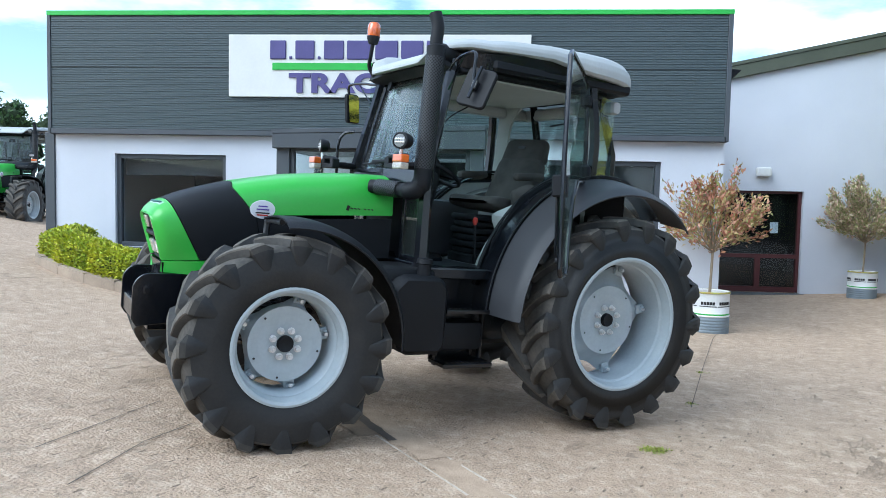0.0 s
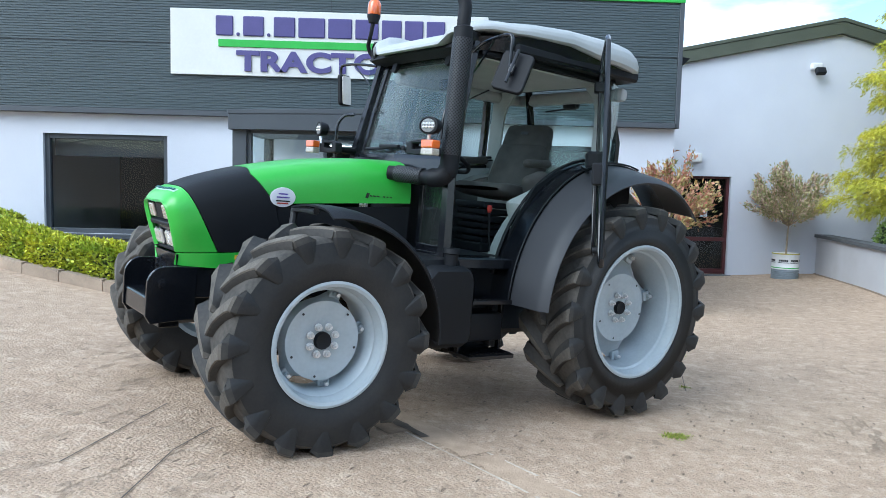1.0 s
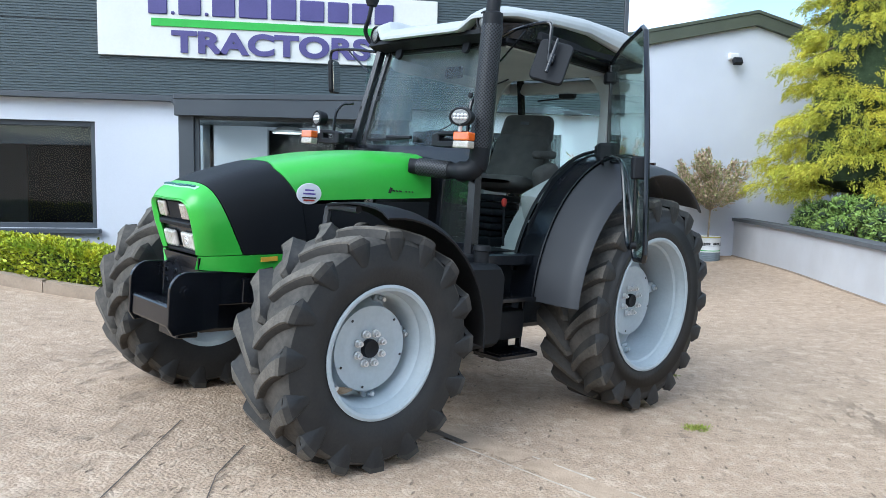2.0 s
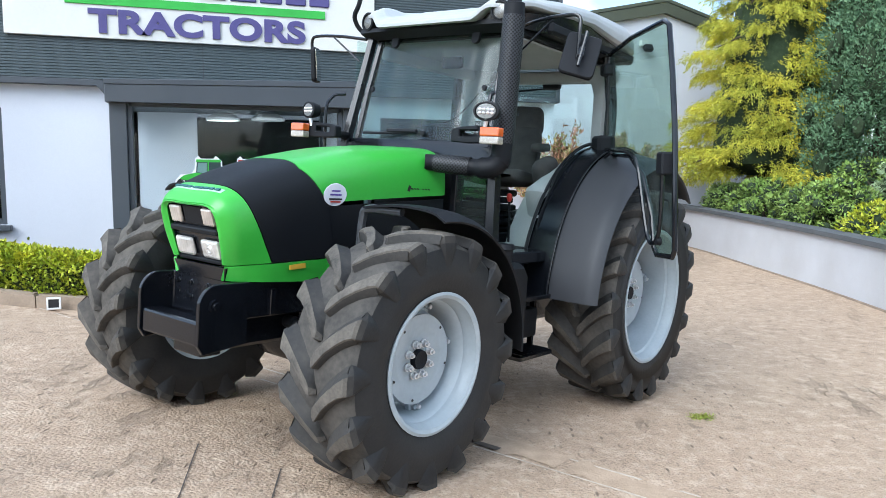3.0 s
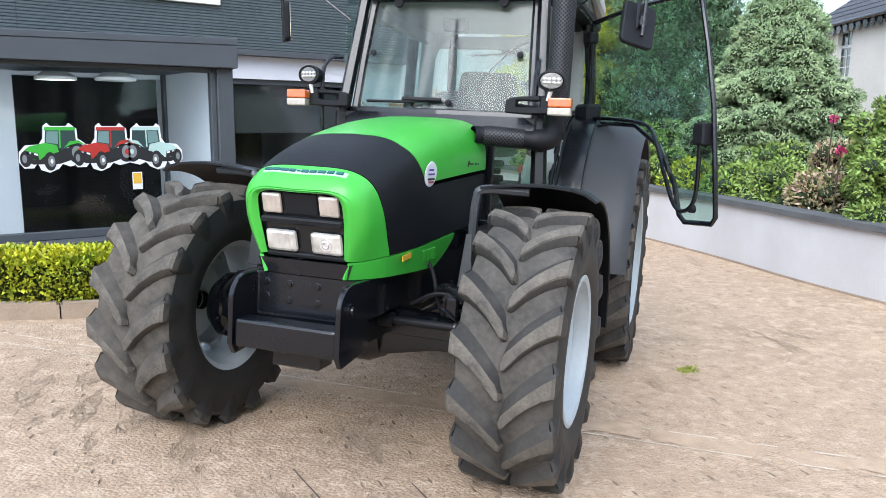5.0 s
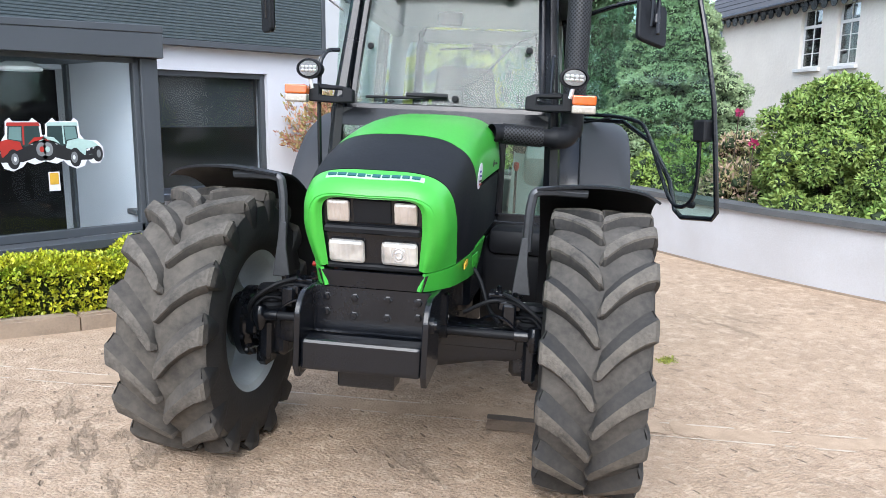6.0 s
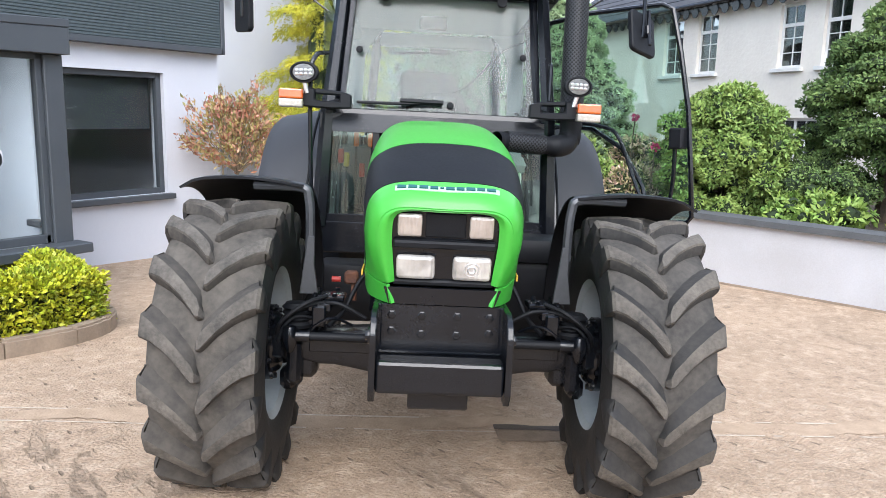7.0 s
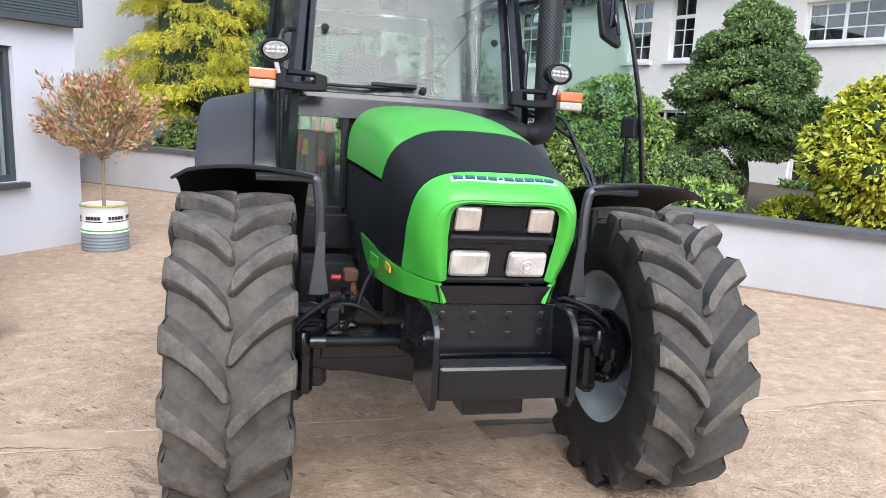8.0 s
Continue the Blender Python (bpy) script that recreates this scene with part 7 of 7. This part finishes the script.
def weeping(name, label, at, h, rx, material, seed, low, boughs, per, size):
    """A conifer with tiers of boughs, each hung with drooping sprays."""
    rng = np.random.default_rng(seed)
    ob = thing(name, label, "tree", Matrix.Translation(at))
    P, D = [], []
    wood = trunk_mesh(h * 0.97, 0.16, (0.05, 0.05), rng, 0)
    for k in range(boughs):
        t = (k + rng.random()) / boughs
        z = low + (h - low) * t
        a = k * 2.39996 + rng.normal(0, 0.25)
        L = rx * (1 - t) ** 0.7 * rng.uniform(0.72, 1.12) + 0.15
        if k % 3 == 0:
            wood = join(wood, tube([(0, 0, z), (math.cos(a) * L * 0.5, math.sin(a) * L * 0.5, z + 0.05), (math.cos(a) * L * 0.9, math.sin(a) * L * 0.9, z - 0.25)], [0.04, 0.025, 0.01], 5))
        rise, sag = rng.uniform(0.02, 0.16), rng.uniform(0.10, 0.22)
        for _ in range(max(14, int(58 * L / rx))):
            s0 = rng.beta(1.9, 1.0)
            turn = a + rng.normal(0, 0.20) * (1.2 - 0.4 * s0)
            start = np.array([math.cos(turn) * s0 * L, math.sin(turn) * s0 * L, z + rise * s0 - sag * s0 ** 2 * L + rng.normal(0, 0.025)])
            reach, hang = rng.uniform(0.10, 0.28), rng.uniform(0.07, 0.28)
            q = np.linspace(0, 1, per)[:, None]
            veer = turn + rng.normal(0, 0.7)
            line = start + q * np.array([math.cos(veer), math.sin(veer), 0]) * reach + np.array([0, 0, -1.0]) * hang * q ** 1.8
            P.append(line + rng.normal(0, 1, (per, 3)) * (0.020 + 0.035 * (1 - q)))
            D.append(np.tile([math.cos(veer) * 0.7, math.sin(veer) * 0.7, 0.1], (per, 1)) + np.array([0, 0, -0.9]) * q)
    P, D = np.concatenate(P), np.concatenate(D)
    leaf_mesh("crown", leaves(P, D, size, 0.24, 0.1, rng, 0.5), material, ob)
    # added dark cone round the trunk, coloured as the shade behind the sprays
    part("crown_inside", lathe([(0.02, h * 0.95), (rx * 0.26, h * 0.72), (rx * 0.46, h * 0.4), (rx * 0.56, low + 0.25), (rx * 0.2, low)], 14), SHADEGREEN, ob, "dark core, shade between leaves put into its colour", m=Matrix.Rotation(radians(90), 4, "X"))
    part("trunk", wood, BARK, ob, "", True)
    return ob


GARDEN = 0.42
# dark green that stands in for shade deep in the foliage
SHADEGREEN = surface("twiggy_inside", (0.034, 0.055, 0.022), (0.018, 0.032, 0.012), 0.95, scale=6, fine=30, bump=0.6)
weeping("golden_conifer", "tall golden-yellow conifer with drooping sprays", (9.95, 15.8, GARDEN), 8.6, 2.0, GOLDLEAF, 5, 0.9, 185, 44, 0.068)
bush("dark_conifer", "dark green dense conifer behind the garden wall", "tree", (11.4, 13.9, GARDEN), 2.3, 2.3, 8.6, DARKLEAF, 11, 520, 0.33, 230000, 0.07, 0.42, -0.5, 0.16, squash=1.9, twist=0.8, shape=lambda t: (1.0 - 0.72 * t) * min(1, 0.6 + 2.2 * t), lift=0.2, core=0.45)
bush("spruce_tree", "grey-green conical spruce with dense needles", "tree", (9.7, 10.1, GARDEN), 1.75, 1.75, 3.72, SPRUCE, 21, 520, 0.25, 210000, 0.05, 0.42, 0.1, 0.1, squash=0.5, shape=lambda t: (1.0 - t) ** 0.72 * min(1, 0.75 + 2 * t) + 0.04, lift=0.05)
bush("laurel_bush", "large bright green laurel bush", "bush", (6.25, 6.1, GARDEN - 0.1), 0.98, 0.95, 1.75, LAUREL, 31, 240, 0.15, 64000, 0.064, 0.40, 0.0, 0.05, shape=lambda t: math.sqrt(max(0.03, 1 - (1.35 * t - 0.38) ** 2)))
bush("hydrangea_bush", "broad-leaved light green hydrangea behind the coping", "bush", (5.45, 4.75, GARDEN - 0.05), 0.42, 0.62, 0.42, FERN, 33, 50, 0.13, 4200, 0.09, 0.45, 0.1, 0.04)
bush("topiary_tree", "rounded dark evergreen tree with bare lower trunk", "tree", (7.22, 4.27, GARDEN - 0.15), 1.14, 1.14, 2.02, YEW, 41, 230, 0.20, 80000, 0.055, 0.45, 0.0, 0.09, squash=0.5, lift=0.95, shape=lambda t: 0.72 + 0.30 * t / 0.4 if t < 0.4 else max(0.0, 1 - (t - 0.4) / 0.6) ** 0.68 + 0.02)
bush("topiary_skirt", "low spreading dark evergreen boughs", "bush", (6.6, 4.9, GARDEN - 0.05), 0.75, 0.7, 0.55, YEW, 42, 60, 0.16, 12000, 0.05, 0.45, 0.1, 0.05, lift=0.25)
bush("golden_laurel", "rounded yellow-green laurel bush", "bush", (5.05, 2.6, GARDEN - 0.15), 0.85, 0.95, 1.7, YELLOWLAUREL, 51, 190, 0.19, 34000, 0.085, 0.42, 0.25, 0.05, lift=0.18)
for i, (x, y, r, h, m, seed) in enumerate(((8.75, 14.2, 0.75, 0.85, FERN, 61), (8.4, 12.7, 0.65, 0.75, LAUREL, 62), (7.9, 11.4, 0.7, 0.95, FERN, 63), (7.5, 10.2, 0.55, 0.6, BOX, 64), (7.1, 9.1, 0.6, 0.6, FERN, 65), (6.75, 8.2, 0.55, 0.7, LAUREL, 66), (6.35, 7.35, 0.5, 0.6, OLIVELEAF, 67), (9.4, 12.2, 0.9, 1.3, FERN, 68), (8.6, 9.3, 0.8, 0.9, LAUREL, 69), (7.5, 7.7, 0.7, 1.0, OLIVELEAF, 70), (5.6, 3.6, 0.35, 0.3, BOX, 71), (9.0, 15.6, 0.6, 0.7, LAUREL, 72))):
    bush("shrub", ("feathery bright green shrub behind the wall" if m is FERN else "glossy green shrub behind the wall" if m is LAUREL else "yellow-green low shrub behind the wall" if m is BOX else "reddish rose shrub behind the wall"), "shrub", (x, y, GARDEN - 0.08), r, r, h, m, seed, 60, 0.14, 5200, 0.075, 0.36, -0.1, 0.03, group="shrubs behind the wall")
PINK = surface("pink_petals", (0.55, 0.05, 0.18), (0.4, 0.03, 0.12), 0.6, scale=20)
for x, y, z in ((6.9, 7.6, 1.75), (7.25, 8.6, 1.02), (5.75, 6.9, 1.35)):
    rose = thing("rose", "pink rose on a thin stem", "flower", Matrix.Translation((x, y, z)), "roses")
    rg = np.random.default_rng(int(x * 100))
    p, d = on_balls([(0, 0, 0)], [0.03], 40, rg)
    leaf_mesh("petals", leaves(p, d, 0.05, 0.8, 0, rg), PINK, rose)
    part("stem", tube(curve([(0, 0, 0), (0.02, 0.03, -0.4), (0.0, 0.05, -(z - GARDEN + 0.1))], 4), 0.008, 6), BARK, rose)
bush("purple_tree", "dark purple-leaved tree in the distance", "tree", (19.0, 24.0, 0.3), 2.4, 2.4, 8.5, PURPLELEAF, 81, 90, 0.6, 9000, 0.22, 0.5, 0.0, 0.15, lift=2.0)
for i, (x, y, s) in enumerate(((-30, 52, 1.0), (-24, 58, 1.15), (-37, 50, 1.1), (-19, 62, 0.9), (-46, 55, 1.2))):
    bush("far_tree", "distant leafy tree beyond the yard", "tree", (x, y, 0.4), 3.2 * s, 3.2 * s, 5.2 * s, WOODS, 90 + i, 60, 0.9 * s, 6000, 0.34, 0.5, 0.0, 0.2, group="trees beyond the yard", lift=2.2 * s, core=0.95)
# trees behind the eye, that the glass mirrors
for i, (x, y, s) in enumerate(((-14, -22, 1.1), (-5, -26, 1.3), (4, -24, 1.0), (12, -20, 1.2), (-24, -14, 1.1))):
    bush("far_tree", "leafy tree across the road", "tree", (x, y, gz(x, y)), 3.2 * s, 3.2 * s, 5.6 * s, WOODS, 110 + i, 50, 1.0 * s, 4500, 0.4, 0.5, 0.0, 0.2, group="trees across the road", lift=2.0 * s, core=0.97)


# box hedge along the kerb
def box_hedge():
    rng = np.random.default_rng(77)
    line = along(KERB_LINE, 8)
    P, N = [], []
    for i in range(1, len(line) - 1):
        a, b = Vector(line[i - 1]), Vector(line[i + 1])
        d = (b - a).normalized()
        side = Vector((-d.y, d.x))
        x, y = line[i]
        c = Vector((x, y)) + side * 0.38
        if c.y > 12.2 and c.x < -7:
            continue
        step = (b - a).length / 2
        n = int(8500 * step)
        h = 0.50 + 0.05 * noise.noise((x * 1.7, y * 1.7, 0))
        g = rng.uniform(-1, 1, n)
        u = rng.uniform(-0.5, 0.5, n) * step * 1.6
        ang = g * math.pi * 0.56
        rx = 0.24 * (1 + 0.16 * np.sin(x * 7 + g * 5) + 0.1 * rng.normal(0, 1, n))
        off = np.sin(ang) ** 1.0 * rx
        zz = 0.10 + (h - 0.10) * np.clip(np.cos(ang * 0.8) ** 0.45, 0, 1) * (1 + 0.05 * rng.normal(0, 1, n))
        zz = np.where(np.abs(g) > 0.62, rng.uniform(0.04, h * 0.9, n), zz)
        P.append(np.stack([c.x + d.x * u + side.x * off, c.y + d.y * u + side.y * off, gz(c.x, c.y) + zz], 1))
        N.append(np.stack([side.x * np.sin(ang), side.y * np.sin(ang), 0.25 + np.cos(ang)], 1))
    P, N = np.concatenate(P), np.concatenate(N)
    return leaves(P, N, 0.042, 0.6, 0.0, rng, 1.3)


hedge = thing("hedge", "clipped yellow-green box hedge behind the kerb", "hedge")
leaf_mesh("foliage", box_hedge(), BOX, hedge)


# added solid under the hedge leaves, darkened to read as shade in the gaps
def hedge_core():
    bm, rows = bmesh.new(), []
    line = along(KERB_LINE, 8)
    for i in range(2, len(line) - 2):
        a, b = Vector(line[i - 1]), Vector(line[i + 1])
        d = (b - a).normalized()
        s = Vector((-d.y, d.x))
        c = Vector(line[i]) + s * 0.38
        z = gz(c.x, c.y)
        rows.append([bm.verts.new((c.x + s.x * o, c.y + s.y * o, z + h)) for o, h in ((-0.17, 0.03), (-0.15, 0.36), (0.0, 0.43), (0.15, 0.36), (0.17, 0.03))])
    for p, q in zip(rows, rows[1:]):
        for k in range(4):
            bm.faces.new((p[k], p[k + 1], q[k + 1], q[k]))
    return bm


part("hedge_inside", hedge_core(), surface("hedge_inside", (0.03, 0.045, 0.01), (0.02, 0.03, 0.008), 0.9), hedge, "dark core, shade between leaves put into its colour", True)


# planted drums
DRUMRIM = surface("drum_rim_paint", (0.30, 0.36, 0.06), (0.32, 0.18, 0.06), 0.6, scale=9, fine=40)
RUSTSOIL = surface("rusty_drum_inside", (0.30, 0.13, 0.05), (0.16, 0.08, 0.04), 0.9, scale=6)
def planted_drum(at, turn, label, tree_label, leaf, seed, rx, h, lift, count):
    d = thing("drum_planter", label, "planter", Matrix.Translation(at) @ Matrix.Rotation(turn, 4, "Z"), "oil drum planters")
    R = 0.285
    low = [(R * 0.98, 0.0), (R, 0.01)]
    for k in range(6):
        z = 0.03 + 0.042 * k
        low += [(R, z), (R + 0.008, z + 0.012), (R + 0.008, z + 0.022), (R, z + 0.034)]
    part("drum_base", moved(lathe(low + [(R, 0.295)], 40), Matrix.Rotation(radians(90), 4, "X")), surface("grey_drum_paint", (0.20, 0.24, 0.27), (0.15, 0.18, 0.2), 0.45, scale=4), d, "grey ribbed lower half", True)
    part("drum_top", moved(lathe([(R, 0.297), (R + 0.01, 0.31), (R, 0.325), (R, 0.63), (R + 0.008, 0.645), (R - 0.004, 0.66), (R - 0.016, 0.645), (R - 0.016, 0.58)], 40), Matrix.Rotation(radians(90), 4, "X")), WHITEPAINT, d, "white upper half", True)
    part("green_ring", moved(lathe([(R + 0.002, 0.327), (R + 0.003, 0.331), (R + 0.003, 0.343), (R + 0.002, 0.347)], 40), Matrix.Rotation(radians(90), 4, "X")), TRIMGREEN, d, "thin green band", True)
    part("rim_ring", moved(lathe([(R + 0.009, 0.638), (R + 0.010, 0.648), (R - 0.002, 0.664)], 40), Matrix.Rotation(radians(90), 4, "X")), DRUMRIM, d, "thin yellow-green rim", True)
    part("earth", moved(lathe([(0.0, 0.60), (R - 0.017, 0.59)], 24), Matrix.Rotation(radians(90), 4, "X")), RUSTSOIL, d, "rust-brown soil and drum lining")
    for a0 in (-62, -10, 42, 120, 180, 240):
        for k in range(5):
            a = radians(a0 - 90 + k * 8.0)
            part("word_bar", box(-0.017, 0.017, -0.003, 0.0, -0.022, 0.022), INK, d, m=Matrix.Translation((math.cos(a) * (R + 0.001), math.sin(a) * (R + 0.001), 0.50)) @ Matrix.Rotation(a + math.pi / 2, 4, "Z"))
        for k in range(6):
            a = radians(a0 - 93 + k * 8.0)
            part("underline", box(-0.021, 0.021, -0.003, 0.0, -0.006, 0.006), INK, d, m=Matrix.Translation((math.cos(a) * (R + 0.001), math.sin(a) * (R + 0.001), 0.455)) @ Matrix.Rotation(a + math.pi / 2, 4, "Z"))
    rng = np.random.default_rng(seed)
    t = thing("potted_tree", tree_label, "tree", Matrix.Translation((at[0], at[1], at[2] + 0.60)), "trees in drums")
    stem = tube(curve([(0, 0, -0.1), (0.015, 0.01, lift * 0.5), (0.02, 0.0, lift)], 4), [0.024, 0.023, 0.022, 0.021, 0.02, 0.02, 0.02, 0.019, 0.018], 8)
    P, D = [], []
    for k in range(46):
        a, el = rng.uniform(0, 2 * math.pi), rng.uniform(-0.25, 1.25)
        e = Vector((math.cos(a) * math.cos(el) * rx, math.sin(a) * math.cos(el) * rx, h * 0.42 + math.sin(el) * h * 0.6)) * rng.uniform(0.72, 1.05)
        b = Vector((0.02, 0, lift))
        mid = b + e * 0.5 + Vector((0, 0, 0.05))
        stem = join(stem, tube([b, mid, b + e], [0.009, 0.006, 0.003], 4))
        m = count // 46
        s = rng.beta(3.2, 1.1, m)
        q = np.outer(s, np.array(e)) + np.array(b)
        q += rng.normal(0, 0.042, (m, 3))
        P.append(q)
        D.append(np.tile(np.array(e.normalized()), (m, 1)))
    leaf_mesh("crown", leaves(np.concatenate(P), np.concatenate(D), 0.072, 0.42, -0.15, rng, 1.3), leaf, t)
    part("stem", stem, PALEBARK, t, "", True)
    return d


planted_drum((2.86, 11.93, -0.37), 0.5, "white and grey oil drum planter by the showroom corner", "small tree with reddish-brown leaves in a drum", PHOTINIA, 201, 0.80, 1.25, 0.62, 3700)
planted_drum((7.46, 17.5, -0.45), 0.2, "white and grey oil drum planter by the gable wall", "small tree with pale greenish-pink leaves in a drum", OLIVELEAF, 202, 0.92, 1.55, 0.66, 9000)

# weeds in the cracks
for x, y, r, n in ((0.9, 5.50, 0.045, 420), (1.50, 7.0, 0.03, 50), (1.95, 8.5, 0.03, 36)):
    weed = thing("weed_tuft", "small tuft of grass in a concrete crack", "weed", Matrix.Translation((x, y, gz(x, y))), "weeds in the cracks")
    rg = np.random.default_rng(int(x * 100 + y))
    p = np.stack([rg.normal(0, r, n), rg.normal(0, r * 0.7, n), np.zeros(n)], 1)
    leaf_mesh("grass", leaves(p, np.tile([0, 0, 0.25], (n, 1)), 0.024, 0.35, 0, rg, 1.8), WEED, weed)

# ---------------------------------------------------------------- house beyond the garden
HOUSE_AT = Matrix(((-0.62, 0.785, 0, 15.5), (-0.785, -0.62, 0, 8.3), (0, 0, 1, 0), (0, 0, 0, 1)))
HW = [(-2.72, -1.86, 2.90, 4.40), (-1.24, -0.45, 2.90, 4.40), (1.68, 2.40, 2.90, 4.30), (2.97, 3.66, 2.90, 4.30), (6.30, 8.6, 3.12, 3.87), (6.3, 8.4, 0.45, 1.75), (1.7, 3.6, 0.4, 1.8), (-7.75, -6.9, 3.0, 4.40), (-2.6, -0.6, 0.4, 1.8)]
house = thing("house", "cream roughcast two-storey house with white windows", "house", HOUSE_AT)
part("wall", wall_with_holes(-9.5, 13.0, -0.4, 4.62, 0, 0.35, HW), HOUSE, house, "cream roughcast front wall")
part("end_wall", box(-9.5, -9.15, 0.35, 8, -0.4, 4.62), HOUSE, house)
part("end_wall", box(12.65, 13.0, 0.35, 8, -0.4, 4.62), HOUSE, house)
part("back_wall", box(-9.5, 13.0, 8, 8.35, -0.4, 4.62), HOUSE, house)
part("upper_floor", box(-9.1, 12.6, 0.36, 7.9, 2.2, 2.4), ROOMSHADE, house)
part("inner_wall", box(-9.1, 12.6, 3.0, 3.1, -0.3, 4.6), ROOMSHADE, house)
part("roof", moved(prism([(-0.22, 4.66), (4.2, 7.6), (8.9, 4.66), (8.9, 4.56), (4.2, 7.45), (-0.22, 4.56)], 23.1), Matrix.Translation((-9.8, 0, 0)) @ Matrix(((0, 1, 0, 0), (1, 0, 0, 0), (0, 0, 1, 0), (0, 0, 0, 1)))), SLATE, house, "dark slate roof")
for k in range(14):
    yy, zz = -0.23 + 0.33 * k, 4.665 + 0.2195 * k
    part("slate_course", moved(box(-9.8, 13.3, 0, 0.34, 0.0, 0.012), pose(0, yy, zz, 33.6)), SLATE, house)
part("gutter", moved(tube([(-9.8, -0.27, 4.60), (13.3, -0.27, 4.60)], 0.06, 10), Matrix()), GLOSSBLACK, house, "black gutter")
part("fascia", box(-9.8, 13.3, -0.20, -0.16, 4.44, 4.62), GLOSSBLACK, house, "black fascia board")
part("soffit", box(-9.8, 13.3, -0.16, 0.0, 4.52, 4.56), GLOSSBLACK, house)
for k in range(60):
    part("fascia_scallop", lathe([(0.0, 0.02), (0.13, 0.02), (0.13, 0.0)], 10), GLOSSBLACK, house, m=pose(-9.6 + 0.385 * k, -0.21, 4.42, 180))
CURTAIN = surface("net_curtain", (0.5, 0.5, 0.48), (0.4, 0.4, 0.39), 0.9, scale=3)
PANEGLASS = glass("house_glass", (0.5, 0.53, 0.54), 0.10, 0.02)
for a, b, c, d in HW:
    w = part("window", join(box(a, a + 0.06, 0.08, 0.16, c, d, 0.004), box(b - 0.06, b, 0.08, 0.16, c, d, 0.004), box(a + 0.06, b - 0.06, 0.082, 0.158, c, c + 0.06, 0.004), box(a + 0.06, b - 0.06, 0.082, 0.158, d - 0.06, d, 0.004), *([box(a + 0.06, b - 0.06, 0.082, 0.158, d - 0.50, d - 0.42, 0.004)] if b - a < 1.2 else [])), WHITEPAINT, house, "white framed sash window")
    n = 2 if b - a < 1.2 else 6
    for k in range(1, n):
        x = a + (b - a) * k / n
        fat = 0.035 if n == 6 and k % 2 == 0 else 0.011
        part("glazing_bar", box(x - fat, x + fat, 0.09, 0.13, c + 0.06, d - 0.06), WHITEPAINT, w)
    for z in (c + (d - 0.46 - c) * 0.36, c + (d - 0.46 - c) * 0.70) if n == 2 else (c + (d - c) * 0.35, c + (d - c) * 0.66):
        part("glazing_bar", box(a + 0.06, b - 0.06, 0.092, 0.128, z - 0.010, z + 0.010), WHITEPAINT, w)
    part("pane", box(a + 0.05, b - 0.05, 0.106, 0.112, c + 0.05, d - 0.05), PANEGLASS, w)
    part("sill", box(a - 0.1, b + 0.1, -0.09, 0.1, c - 0.09, c - 0.002, 0.008), WHITEPAINT, w)
    for s in (-1, 1):
        xm = a if s < 0 else b
        part("curtain", thick(grid(lambda u, v: (xm - s * (0.06 + (0.26 if b - a < 1.2 else 0.4) * u * (1 - 0.55 * math.sin(math.pi * v * 0.8))), 0.3 + 0.02 * math.sin(u * 14), c + 0.05 + (d - c - 0.1) * v), 8, 6), 0.004), CURTAIN, w, "drawn-back net curtain")
trough = thing("flower_trough", "dark flower trough under the house window", "planter", HOUSE_AT @ Matrix.Translation((7.0, -0.35, 0.30)))
part("box", box(-0.6, 0.6, -0.12, 0.12, -0.12, 0.1, 0.01), PLASTIC, trough)
rgt = np.random.default_rng(5)
pt = np.stack([rgt.uniform(-0.55, 0.55, 500), rgt.normal(0, 0.08, 500), rgt.uniform(0.08, 0.22, 500)], 1)
leaf_mesh("foliage", leaves(pt, np.tile([0, 0, 0.7], (500, 1)), 0.09, 0.5, 0.1, rgt), YEW, trough)
lantern = thing("garden_lantern", "black garden lantern on a post", "lamp", Matrix.Translation((9.3, 7.1, GARDEN)))
part("lantern_post", tube([(0, 0, -0.1), (0, 0, 1.35)], 0.025, 10), GLOSSBLACK, lantern)
part("lantern_head", join(moved(lathe([(0.0, 0.0), (0.06, 0.0), (0.10, 0.18), (0.12, 0.19), (0.0, 0.30)], 6), Matrix.Translation((0, 0, 1.35)) @ Matrix.Rotation(radians(90), 4, "X"))), GLOSSBLACK, lantern)

# ---------------------------------------------------------------- a second tractor, parked by the far corner
other = copy_thing(tractor, Matrix.Translation((-13.22, 20.31, 0.62)) @ Matrix.Rotation(radians(280), 4, "Z"))
other["label"] = "second green tractor parked beyond the showroom corner"
for o in list(other.children_recursive):
    if o.name.split(".")[0] in ("cab_door", "door_frame", "door_bar", "door_lock", "door_hinge", "door_handle", "gas_strut", "hood_band"):
        if o.name.startswith("hood_band"):
            o.data = o.data.copy()
            o.data.materials[0] = GREEN
        else:
            bpy.data.objects.remove(o)
